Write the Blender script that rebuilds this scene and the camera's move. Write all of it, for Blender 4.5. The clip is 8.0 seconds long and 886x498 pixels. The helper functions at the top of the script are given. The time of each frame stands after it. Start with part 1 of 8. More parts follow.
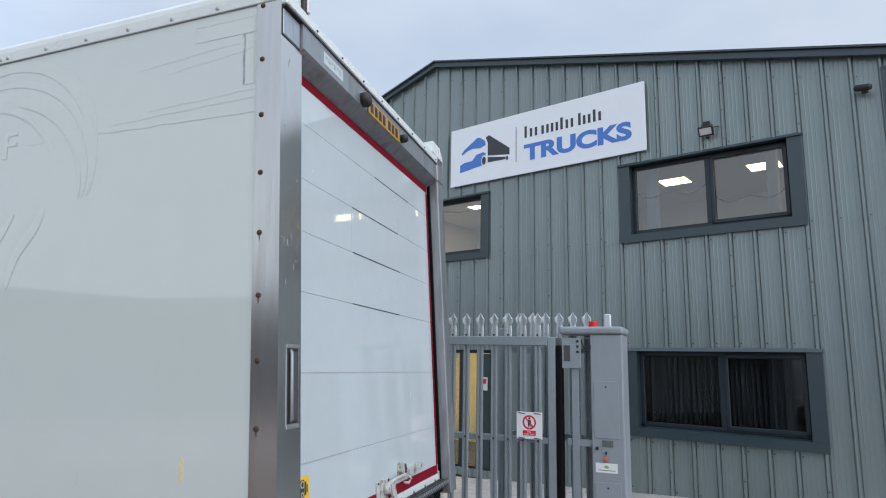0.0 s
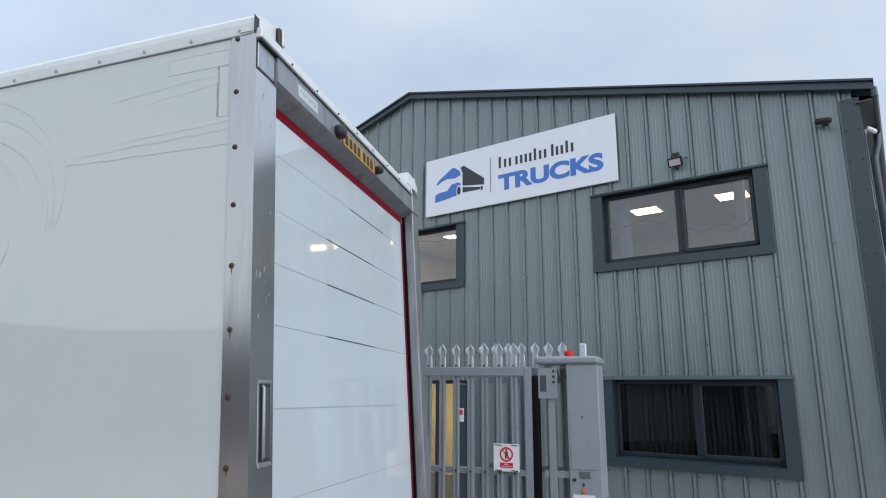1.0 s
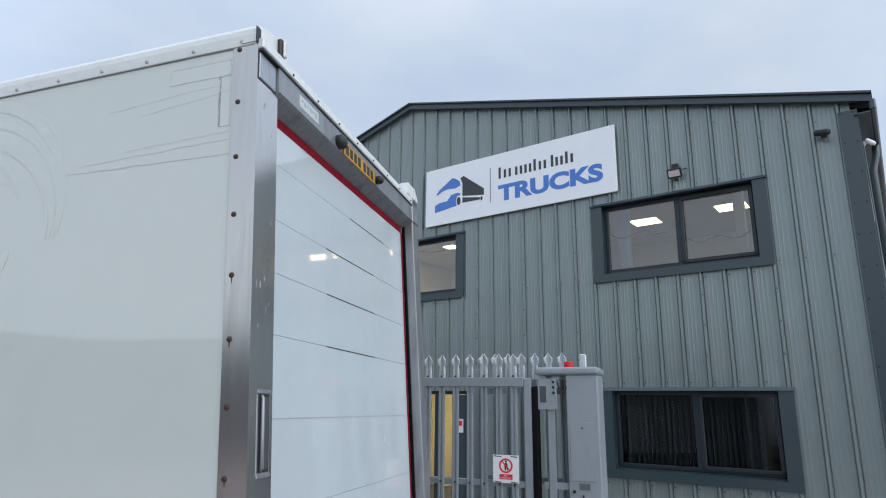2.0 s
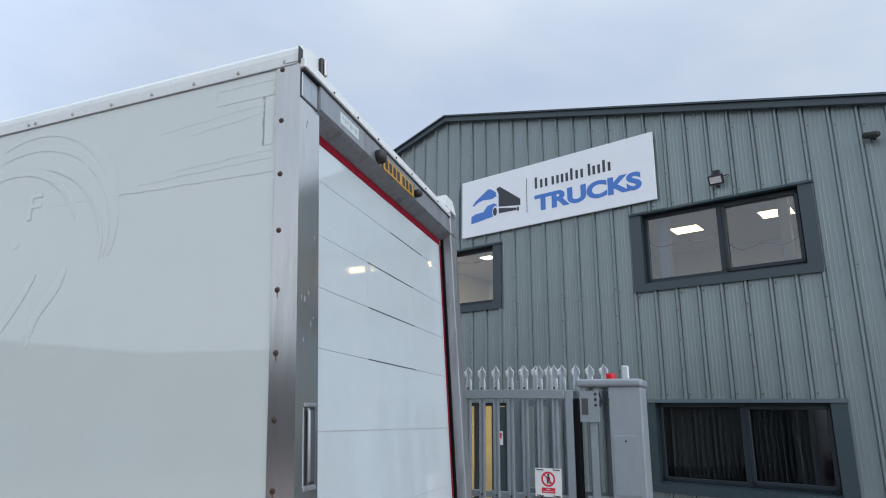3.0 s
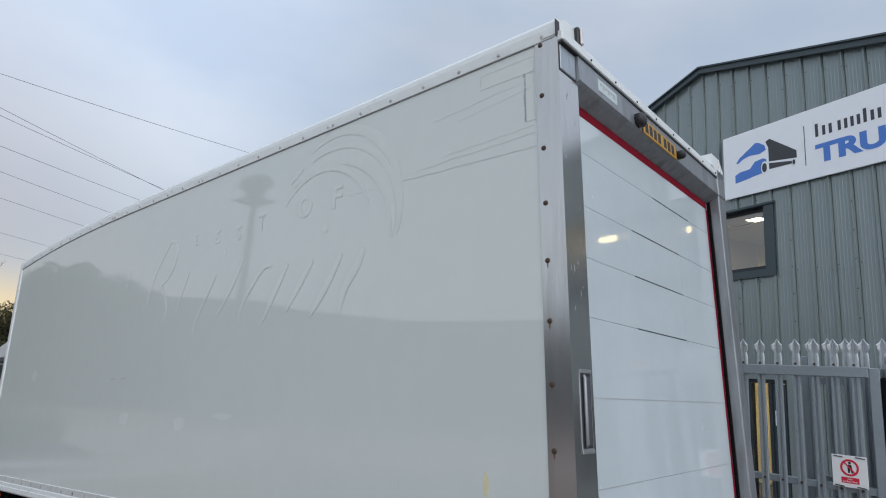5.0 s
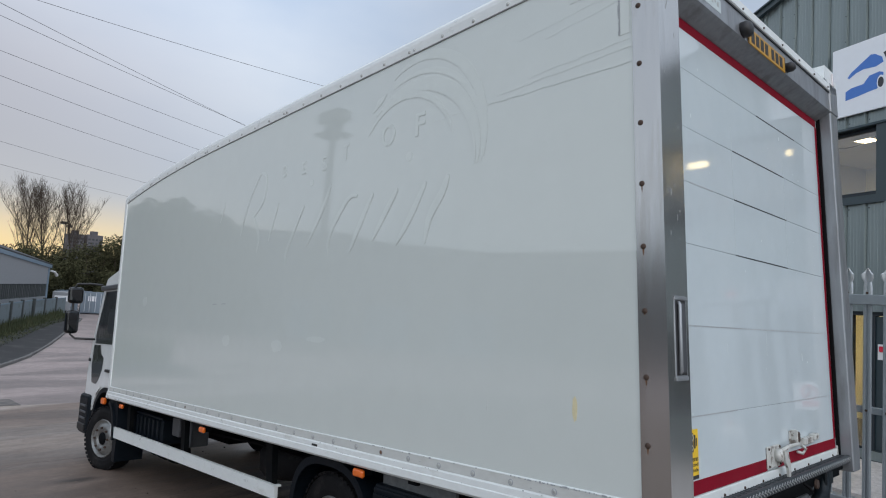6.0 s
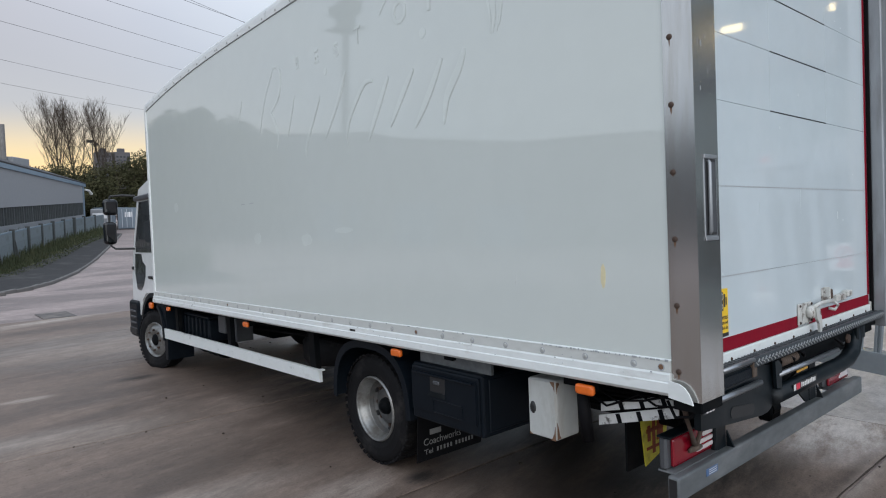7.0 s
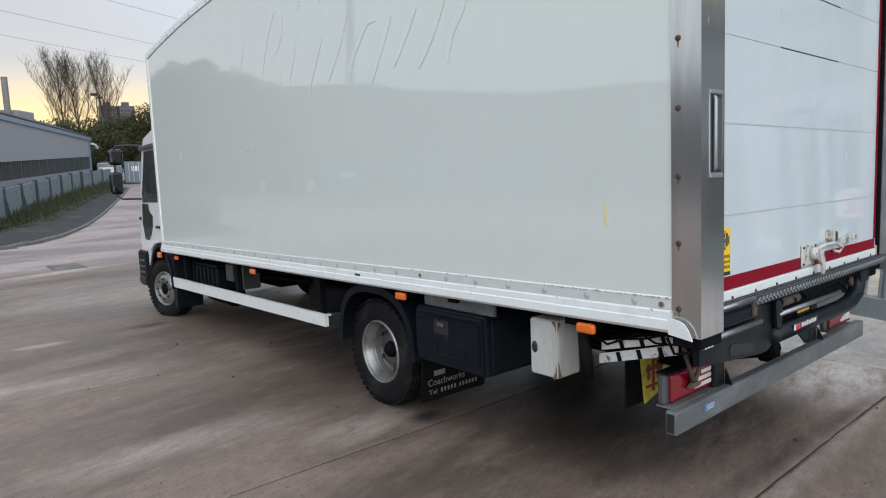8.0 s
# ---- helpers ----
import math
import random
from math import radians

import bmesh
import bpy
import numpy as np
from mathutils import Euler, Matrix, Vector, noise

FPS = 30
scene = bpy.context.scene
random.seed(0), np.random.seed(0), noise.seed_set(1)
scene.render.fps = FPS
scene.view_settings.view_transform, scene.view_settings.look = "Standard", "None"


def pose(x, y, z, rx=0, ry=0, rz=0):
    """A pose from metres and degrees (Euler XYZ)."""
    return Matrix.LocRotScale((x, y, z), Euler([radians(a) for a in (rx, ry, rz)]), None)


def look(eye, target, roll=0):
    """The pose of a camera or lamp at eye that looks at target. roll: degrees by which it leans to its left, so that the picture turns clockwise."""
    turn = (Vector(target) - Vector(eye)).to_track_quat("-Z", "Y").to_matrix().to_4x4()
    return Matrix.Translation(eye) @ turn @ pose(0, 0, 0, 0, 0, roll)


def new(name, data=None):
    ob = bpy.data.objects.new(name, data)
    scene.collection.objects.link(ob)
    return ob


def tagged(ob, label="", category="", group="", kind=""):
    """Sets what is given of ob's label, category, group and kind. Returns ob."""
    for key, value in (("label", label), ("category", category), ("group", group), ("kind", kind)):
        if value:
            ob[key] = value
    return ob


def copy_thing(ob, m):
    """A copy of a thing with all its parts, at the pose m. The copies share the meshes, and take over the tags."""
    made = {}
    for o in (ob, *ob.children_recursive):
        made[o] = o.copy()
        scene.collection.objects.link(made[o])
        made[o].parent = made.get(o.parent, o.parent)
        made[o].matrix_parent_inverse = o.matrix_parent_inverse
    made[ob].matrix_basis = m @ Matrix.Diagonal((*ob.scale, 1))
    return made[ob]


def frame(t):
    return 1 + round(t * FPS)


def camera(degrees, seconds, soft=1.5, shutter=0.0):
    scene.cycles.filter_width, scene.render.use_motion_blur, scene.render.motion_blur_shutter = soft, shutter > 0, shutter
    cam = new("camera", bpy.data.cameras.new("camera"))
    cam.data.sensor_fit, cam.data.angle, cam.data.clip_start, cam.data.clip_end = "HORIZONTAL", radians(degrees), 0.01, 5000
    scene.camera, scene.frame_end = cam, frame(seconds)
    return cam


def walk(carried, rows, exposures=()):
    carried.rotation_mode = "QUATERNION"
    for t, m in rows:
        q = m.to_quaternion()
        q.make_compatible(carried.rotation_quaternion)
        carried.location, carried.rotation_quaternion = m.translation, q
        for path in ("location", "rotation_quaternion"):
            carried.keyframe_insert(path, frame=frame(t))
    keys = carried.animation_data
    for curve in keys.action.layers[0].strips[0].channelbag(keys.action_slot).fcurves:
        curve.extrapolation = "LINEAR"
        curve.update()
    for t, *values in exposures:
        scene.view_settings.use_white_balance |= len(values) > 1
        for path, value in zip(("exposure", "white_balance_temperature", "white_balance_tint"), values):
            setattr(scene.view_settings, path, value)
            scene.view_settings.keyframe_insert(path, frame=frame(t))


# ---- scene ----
cam = camera(71.0, 8.0, soft=1.1)
ROWS = [
    (0.0, 1.312, -2.346, 1.957, 16.47, 10.14, -1.19),
    (0.5, 1.313, -2.348, 1.965, 14.83, 11.73, -0.74),
    (1.0, 1.314, -2.344, 1.972, 14.32, 12.84, -0.47),
    (2.5, 1.306, -2.350, 1.971, 14.24, 14.12, -0.69),
    (3.0, 1.290, -2.365, 1.978, 17.61, 14.73, -0.69),
    (3.5, 1.280, -2.382, 1.979, 20.21, 15.49, -1.19),
    (4.0, 1.262, -2.414, 1.974, 25.96, 14.37, -2.44),
    (4.5, 1.243, -2.440, 1.969, 33.64, 13.43, -3.03),
    (5.0, 1.222, -2.452, 1.960, 39.97, 11.31, -3.18),
    (5.2, 1.208, -2.461, 1.963, 42.30, 10.31, -3.71),
    (6.3, 1.156, -2.459, 1.913, 47.91, 1.32, -2.55),
    (6.5, 1.154, -2.443, 1.897, 48.48, -1.14, -1.59),
    (7.0, 1.160, -2.425, 1.854, 49.57, -5.17, 0.13),
    (7.5, 1.181, -2.431, 1.813, 51.13, -6.83, 0.20),
    (8.0, 1.185, -2.417, 1.784, 50.22, -9.35, 0.24),
]
walk(cam, [(t, pose(x, y, z, 90 + pitch, roll, yaw)) for t, x, y, z, yaw, pitch, roll in ROWS],
     [(0.0, -0.05, 6480, 10), (1.0, -0.07, 6440, 10), (2.5, -0.09, 6420, 10), (3.5, -0.14, 6420, 10), (4.0, -0.19, 6480, 10), (5.0, -0.33, 6540, 10), (6.3, -0.34, 6540, 10), (6.7, -0.26, 6540, 10), (7.1, -0.14, 6580, 10), (7.6, 0.02, 6720, 10), (8.0, 0.09, 6780, 10)])

# ---- world, sun, exposure ----
SUN_AZ = -125.0   # degrees left of +y: where the veiled sun stands, behind the camera
GLOW_AZ = 92.0   # the yellow break in the cloud over the far end of the road
world = bpy.data.worlds.new("sky")
scene.world = world
world.use_nodes = True
wn = world.node_tree
wn.nodes.clear()
w_out = wn.nodes.new("ShaderNodeOutputWorld")
w_bg = wn.nodes.new("ShaderNodeBackground")
w_sky = wn.nodes.new("ShaderNodeTexSky")
w_sky.sky_type = "NISHITA"
w_sky.sun_disc = False
w_sky.sun_elevation = radians(35)
w_sky.sun_rotation = radians(-SUN_AZ)
w_sky.air_density, w_sky.dust_density, w_sky.ozone_density = 1.0, 1.6, 1.5
w_co = wn.nodes.new("ShaderNodeTexCoord")
w_sep = wn.nodes.new("ShaderNodeSeparateXYZ")
wn.links.new(w_co.outputs["Generated"], w_sep.inputs[0])
# thin overcast: a grey-blue veil, broken by soft cloud banks
w_map = wn.nodes.new("ShaderNodeMapping")
w_map.inputs["Scale"].default_value = (1.2, 1.2, 2.6)
wn.links.new(w_co.outputs["Generated"], w_map.inputs[0])
w_noise = wn.nodes.new("ShaderNodeTexNoise")
w_noise.inputs["Scale"].default_value = 1.7
w_noise.inputs["Detail"].default_value = 5.0
w_noise.inputs["Roughness"].default_value = 0.5
wn.links.new(w_map.outputs[0], w_noise.inputs["Vector"])
w_cloud = wn.nodes.new("ShaderNodeValToRGB")
w_cloud.color_ramp.elements[0].position = 0.36
w_cloud.color_ramp.elements[0].color = (0.530, 0.621, 0.755, 1)
w_cloud.color_ramp.elements[1].position = 0.66
w_cloud.color_ramp.elements[1].color = (0.715, 0.770, 0.840, 1)
wn.links.new(w_noise.outputs["Fac"], w_cloud.inputs[0])
# the sunset glow, low over the horizon towards the sun
w_dot = wn.nodes.new("ShaderNodeVectorMath")
w_dot.operation = "DOT_PRODUCT"
w_dot.inputs[1].default_value = (-math.sin(radians(GLOW_AZ)), math.cos(radians(GLOW_AZ)), 0.0)
wn.links.new(w_co.outputs["Generated"], w_dot.inputs[0])
w_side = wn.nodes.new("ShaderNodeMapRange")
w_side.interpolation_type = "SMOOTHSTEP"
w_side.inputs["From Min"].default_value, w_side.inputs["From Max"].default_value = 0.74, 1.0
wn.links.new(w_dot.outputs["Value"], w_side.inputs["Value"])
w_low = wn.nodes.new("ShaderNodeMapRange")
w_low.interpolation_type = "SMOOTHSTEP"
w_low.inputs["From Min"].default_value, w_low.inputs["From Max"].default_value = 0.125, 0.03
wn.links.new(w_sep.outputs["Z"], w_low.inputs["Value"])
w_mul = wn.nodes.new("ShaderNodeMath")
w_mul.operation = "MULTIPLY"
wn.links.new(w_side.outputs[0], w_mul.inputs[0])
wn.links.new(w_low.outputs[0], w_mul.inputs[1])
w_side2 = wn.nodes.new("ShaderNodeMapRange")
w_side2.interpolation_type = "SMOOTHSTEP"
w_side2.inputs["From Min"].default_value, w_side2.inputs["From Max"].default_value = 0.80, 1.0
w_side2.inputs["To Max"].default_value = 0.92
wn.links.new(w_dot.outputs["Value"], w_side2.inputs["Value"])
w_band = wn.nodes.new("ShaderNodeMapRange")
w_band.interpolation_type = "SMOOTHSTEP"
w_band.inputs["From Min"].default_value, w_band.inputs["From Max"].default_value = 0.24, 0.58
w_band.inputs["To Min"].default_value, w_band.inputs["To Max"].default_value = 1.0, 0.1
wn.links.new(w_sep.outputs["Z"], w_band.inputs["Value"])
w_greyness = wn.nodes.new("ShaderNodeMath")
w_greyness.operation = "MULTIPLY"
wn.links.new(w_side2.outputs[0], w_greyness.inputs[0])
wn.links.new(w_band.outputs[0], w_greyness.inputs[1])
w_grey = wn.nodes.new("ShaderNodeMix")
w_grey.data_type = "RGBA"
w_grey.inputs["B"].default_value = (0.530, 0.490, 0.490, 1)
wn.links.new(w_greyness.outputs[0], w_grey.inputs["Factor"])
wn.links.new(w_cloud.outputs[0], w_grey.inputs["A"])
w_glow = wn.nodes.new("ShaderNodeMix")
w_glow.data_type = "RGBA"
w_glow.inputs["B"].default_value = (1.14, 0.83, 0.40, 1)
wn.links.new(w_mul.outputs[0], w_glow.inputs["Factor"])
wn.links.new(w_grey.outputs["Result"], w_glow.inputs["A"])
w_veil = wn.nodes.new("ShaderNodeMix")
w_veil.data_type = "RGBA"
w_veil.inputs["Factor"].default_value = 0.9
w_scale = wn.nodes.new("ShaderNodeVectorMath")
w_scale.operation = "SCALE"
w_scale.inputs["Scale"].default_value = 0.35
wn.links.new(w_sky.outputs[0], w_scale.inputs[0])
wn.links.new(w_scale.outputs[0], w_veil.inputs["A"])
wn.links.new(w_glow.outputs["Result"], w_veil.inputs["B"])
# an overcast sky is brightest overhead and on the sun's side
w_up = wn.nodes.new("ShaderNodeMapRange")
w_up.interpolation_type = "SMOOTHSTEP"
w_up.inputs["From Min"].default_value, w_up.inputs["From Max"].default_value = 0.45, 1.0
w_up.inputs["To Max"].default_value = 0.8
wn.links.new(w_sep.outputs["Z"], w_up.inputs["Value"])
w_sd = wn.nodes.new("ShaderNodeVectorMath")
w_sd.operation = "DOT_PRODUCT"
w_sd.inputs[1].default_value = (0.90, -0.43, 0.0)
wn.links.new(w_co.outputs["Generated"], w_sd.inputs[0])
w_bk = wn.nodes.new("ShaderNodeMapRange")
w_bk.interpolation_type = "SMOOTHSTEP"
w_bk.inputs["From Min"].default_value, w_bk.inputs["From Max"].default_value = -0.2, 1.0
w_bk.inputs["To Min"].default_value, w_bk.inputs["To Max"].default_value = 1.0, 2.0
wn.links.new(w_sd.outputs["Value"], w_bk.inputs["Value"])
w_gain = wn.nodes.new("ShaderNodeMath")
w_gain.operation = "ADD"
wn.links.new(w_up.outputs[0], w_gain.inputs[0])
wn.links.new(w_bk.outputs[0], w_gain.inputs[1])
# a pale thin place in the cloud above the sunset
w_pd = wn.nodes.new("ShaderNodeVectorMath")
w_pd.operation = "DOT_PRODUCT"
w_pd.inputs[1].default_value = (-0.78, 0.21, 0.59)
wn.links.new(w_co.outputs["Generated"], w_pd.inputs[0])
w_pale = wn.nodes.new("ShaderNodeMapRange")
w_pale.interpolation_type = "SMOOTHSTEP"
w_pale.inputs["From Min"].default_value, w_pale.inputs["From Max"].default_value = 0.88, 1.0
w_pale.inputs["To Max"].default_value = 0.36
wn.links.new(w_pd.outputs["Value"], w_pale.inputs["Value"])
w_thin = wn.nodes.new("ShaderNodeMath")
w_thin.operation = "ADD"
wn.links.new(w_gain.outputs[0], w_thin.inputs[0])
wn.links.new(w_pale.outputs[0], w_thin.inputs[1])
wn.links.new(w_veil.outputs["Result"], w_bg.inputs["Color"])
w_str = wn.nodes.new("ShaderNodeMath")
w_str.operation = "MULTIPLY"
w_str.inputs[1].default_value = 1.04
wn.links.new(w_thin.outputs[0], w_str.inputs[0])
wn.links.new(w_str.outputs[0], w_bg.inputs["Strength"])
wn.links.new(w_bg.outputs[0], w_out.inputs[0])

sun = new("sun", bpy.data.lights.new("sun", "SUN"))
sun.data.energy, sun.data.angle, sun.data.color = 0.4, radians(60), (1.0, 0.99, 0.94)
sun.matrix_world = look((0, 0, 30), (math.sin(radians(SUN_AZ)) * 40, -math.cos(radians(SUN_AZ)) * 40, 30 - 40 * math.tan(radians(35))))

# ---- small tools ----
MATS = {}


def node_mat(name):
    m = bpy.data.materials.new(name)
    m.use_nodes = True
    MATS[name] = m
    return m, m.node_tree, m.node_tree.nodes["Principled BSDF"]


def plain(name, color, rough=0.5, metal=0.0, vary=0.12, grain=40.0, bump=0.0, stain=None, stain_scale=3.0, stain_amount=0.5, stain_edge=(0.52, 0.7), emit=0.0, coat=0.0, rough_vary=0.1, stretch=(1, 1, 1), piece=0.0, spec=0.5):
    """A painted, plastic, rubber or metal surface: fine grain, broad variation, stains with a shape of their own."""
    m, nt, b = node_mat(name)
    n, l = nt.nodes, nt.links
    co = n.new("ShaderNodeTexCoord")
    mp = n.new("ShaderNodeMapping")
    mp.inputs["Scale"].default_value = stretch
    l.new(co.outputs["Object"], mp.inputs[0])
    fine = n.new("ShaderNodeTexNoise")
    fine.inputs["Scale"].default_value, fine.inputs["Detail"].default_value = grain, 4
    l.new(mp.outputs[0], fine.inputs["Vector"])
    broad = n.new("ShaderNodeTexNoise")
    broad.inputs["Scale"].default_value, broad.inputs["Detail"].default_value = stain_scale, 6
    broad.inputs["Roughness"].default_value = 0.65
    l.new(mp.outputs[0], broad.inputs["Vector"])
    hsv = n.new("ShaderNodeHueSaturation")
    hsv.inputs["Color"].default_value = (*color, 1)
    add = n.new("ShaderNodeMath")
    add.operation = "ADD"
    l.new(fine.outputs["Fac"], add.inputs[0])
    l.new(broad.outputs["Fac"], add.inputs[1])
    mr = n.new("ShaderNodeMapRange")
    mr.inputs["From Min"].default_value, mr.inputs["From Max"].default_value = 0.6, 1.4
    mr.inputs["To Min"].default_value, mr.inputs["To Max"].default_value = 1 - vary, 1 + vary
    l.new(add.outputs[0], mr.inputs["Value"])
    value = mr.outputs[0]
    if piece:
        info = n.new("ShaderNodeObjectInfo")
        pr = n.new("ShaderNodeMapRange")
        pr.inputs["To Min"].default_value, pr.inputs["To Max"].default_value = 1 - piece, 1 + piece
        l.new(info.outputs["Random"], pr.inputs["Value"])
        pm = n.new("ShaderNodeMath")
        pm.operation = "MULTIPLY"
        l.new(value, pm.inputs[0])
        l.new(pr.outputs[0], pm.inputs[1])
        value = pm.outputs[0]
    l.new(value, hsv.inputs["Value"])
    colour = hsv.outputs["Color"]
    if stain:
        ramp = n.new("ShaderNodeMapRange")
        ramp.inputs["From Min"].default_value, ramp.inputs["From Max"].default_value = stain_edge
        ramp.inputs["To Max"].default_value = stain_amount
        l.new(broad.outputs["Fac"], ramp.inputs["Value"])
        mix = n.new("ShaderNodeMix")
        mix.data_type = "RGBA"
        mix.inputs["B"].default_value = (*stain, 1)
        l.new(ramp.outputs[0], mix.inputs["Factor"])
        l.new(colour, mix.inputs["A"])
        colour = mix.outputs["Result"]
    l.new(colour, b.inputs["Base Color"])
    rr = n.new("ShaderNodeMapRange")
    rr.inputs["To Min"].default_value, rr.inputs["To Max"].default_value = max(0.02, rough - rough_vary), min(1, rough + rough_vary)
    l.new(broad.outputs["Fac"], rr.inputs["Value"])
    l.new(rr.outputs[0], b.inputs["Roughness"])
    b.inputs["Metallic"].default_value = metal
    b.inputs["Specular IOR Level"].default_value = spec
    b.inputs["Coat Weight"].default_value = coat
    if bump:
        bp = n.new("ShaderNodeBump")
        bp.inputs["Strength"].default_value, bp.inputs["Distance"].default_value = bump, 0.01
        l.new(fine.outputs["Fac"], bp.inputs["Height"])
        l.new(bp.outputs[0], b.inputs["Normal"])
    if emit:
        b.inputs["Emission Color"].default_value = (*color, 1)
        b.inputs["Emission Strength"].default_value = emit
    return m


def mesh_of(name, bm, material, smooth=False):
    me = bpy.data.meshes.new(name)
    bmesh.ops.recalc_face_normals(bm, faces=bm.faces)
    bm.to_mesh(me)
    bm.free()
    me.materials.append(MATS[material] if isinstance(material, str) else material)
    if smooth:
        for p in me.polygons:
            p.use_smooth = True
    return me


def part(name, bm, material, parent, label="", m=None, smooth=False):
    ob = new(name, mesh_of(name, bm, material, smooth))
    ob.parent = parent
    if m is not None:
        ob.matrix_basis = m
    if label:
        tagged(ob, label)
    return ob


def thicken(bm, t):
    bm.normal_update()
    bmesh.ops.solidify(bm, geom=bm.faces[:], thickness=t)


def islands(bm):
    """Split a bmesh into its separate pieces."""
    bmesh.ops.remove_doubles(bm, verts=bm.verts, dist=1e-5)
    left = set(bm.faces)
    out = []
    while left:
        stack, keep = [left.pop()], []
        while stack:
            f = stack.pop()
            keep.append(f)
            for e in f.edges:
                for g in e.link_faces:
                    if g in left:
                        left.discard(g)
                        stack.append(g)
        piece, seen = bmesh.new(), {}
        for f in sorted(keep, key=lambda q: q.calc_center_median()[:]):
            for v in f.verts:
                if v not in seen:
                    seen[v] = piece.verts.new(v.co)
            piece.faces.new([seen[v] for v in f.verts])
        out.append(piece)
    bm.free()
    return sorted(out, key=lambda q: min(v.co.z for v in q.verts))


def solid(name, bm, material, label, category, m=None, group="", kind="", smooth=False):
    ob = new(name, mesh_of(name, bm, material, smooth))
    if m is not None:
        ob.matrix_basis = m
    return tagged(ob, label, category, group, kind)


def thing(name, label, category, m=None, group="", kind=""):
    ob = new(name)
    ob.empty_display_size = 0.1
    if m is not None:
        ob.matrix_basis = m
    return tagged(ob, label, category, group, kind)


def box(bm, x0, x1, y0, y1, z0, z1, bevel=0.0, m=None, seg=1):
    x0, x1, y0, y1, z0, z1 = min(x0, x1), max(x0, x1), min(y0, y1), max(y0, y1), min(z0, z1), max(z0, z1)
    v = [bm.verts.new((x, y, z)) for x in (x0, x1) for y in (y0, y1) for z in (z0, z1)]
    f = [bm.faces.new([v[i] for i in q]) for q in ((0, 1, 3, 2), (4, 6, 7, 5), (0, 4, 5, 1), (2, 3, 7, 6), (0, 2, 6, 4), (1, 5, 7, 3))]
    verts = v
    if bevel:
        edges = list({e for q in f for e in q.edges})
        r = bmesh.ops.bevel(bm, geom=edges, offset=bevel, segments=seg, affect="EDGES", profile=0.5)
        verts = list({w for q in r["faces"] for w in q.verts} | {w for w in v if w.is_valid})
    if m is not None:
        bmesh.ops.transform(bm, matrix=m, verts=verts)
    return verts


def boxed(x0, x1, y0, y1, z0, z1, bevel=0.0, seg=1):
    bm = bmesh.new()
    box(bm, x0, x1, y0, y1, z0, z1, bevel, None, seg)
    return bm


def prism(bm, pts, depth, m=None):
    """A flat outline in x and z, extruded from y 0 to y depth."""
    a = [bm.verts.new((x, 0, z)) for x, z in pts]
    b = [bm.verts.new((x, depth, z)) for x, z in pts]
    k = len(pts)
    bm.faces.new(a)
    bm.faces.new(b[::-1])
    for i in range(k):
        bm.faces.new((a[i], b[i], b[(i + 1) % k], a[(i + 1) % k]))
    if m is not None:
        bmesh.ops.transform(bm, matrix=m, verts=a + b)
    return a + b


def lathe(bm, profile, steps=32, m=None):
    """A profile of (radius, along) turned about the y axis."""
    rings = []
    for r, y in profile:
        if r < 1e-6:
            rings.append([bm.verts.new((0, y, 0))])
        else:
            rings.append([bm.verts.new((r * math.cos(2 * math.pi * i / steps), y, r * math.sin(2 * math.pi * i / steps))) for i in range(steps)])
    for p, q in zip(rings, rings[1:]):
        for i in range(steps):
            j = (i + 1) % steps
            if len(p) == 1 and len(q) == 1:
                continue
            if len(p) == 1:
                bm.faces.new((p[0], q[i], q[j]))
            elif len(q) == 1:
                bm.faces.new((p[i], q[0], p[j]))
            else:
                bm.faces.new((p[i], q[i], q[j], p[j]))
    verts = [v for r in rings for v in r]
    if m is not None:
        bmesh.ops.transform(bm, matrix=m, verts=verts)
    return verts


def tube(bm, pts, r, steps=8, cap=True):
    """A round bar along a line of points; r may be a list."""
    pts = [Vector(p) for p in pts]
    rs = r if isinstance(r, (list, tuple)) else [r] * len(pts)
    rings = []
    side = None
    for i, p in enumerate(pts):
        d = (pts[min(i + 1, len(pts) - 1)] - pts[max(i - 1, 0)]).normalized()
        if side is None:
            side = d.orthogonal().normalized()
        side = (side - d * side.dot(d)).normalized()
        up = d.cross(side)
        rings.append([bm.verts.new(p + (side * math.cos(a) + up * math.sin(a)) * rs[i]) for a in (2 * math.pi * k / steps for k in range(steps))])
    for a, b in zip(rings, rings[1:]):
        for k in range(steps):
            bm.faces.new((a[k], a[(k + 1) % steps], b[(k + 1) % steps], b[k]))
    if cap:
        bm.faces.new(rings[0][::-1])
        bm.faces.new(rings[-1])


def words(name, body, size, material, parent, m, label="", deep=0.001, bold=0.0, align="LEFT", xs=1.0):
    """Lettering as a thin solid mesh, with the built-in font; it reads along x and stands up along z of m."""
    cu = bpy.data.curves.new(name, "FONT")
    cu.body, cu.size, cu.extrude, cu.align_x, cu.offset = body, size, deep, align, bold
    tmp = bpy.data.objects.new(name + "_shape", cu)
    scene.collection.objects.link(tmp)
    dg = bpy.context.evaluated_depsgraph_get()
    me = bpy.data.meshes.new_from_object(tmp.evaluated_get(dg))
    bpy.data.objects.remove(tmp)
    me.name = name
    me.materials.clear()
    me.materials.append(MATS[material])
    me.transform(Matrix.Rotation(radians(90), 4, "X") @ Matrix.Diagonal((xs, 1, 1, 1)))
    ob = new(name, me)
    ob.parent = parent
    ob.matrix_basis = m
    if label:
        tagged(ob, label)
    return ob


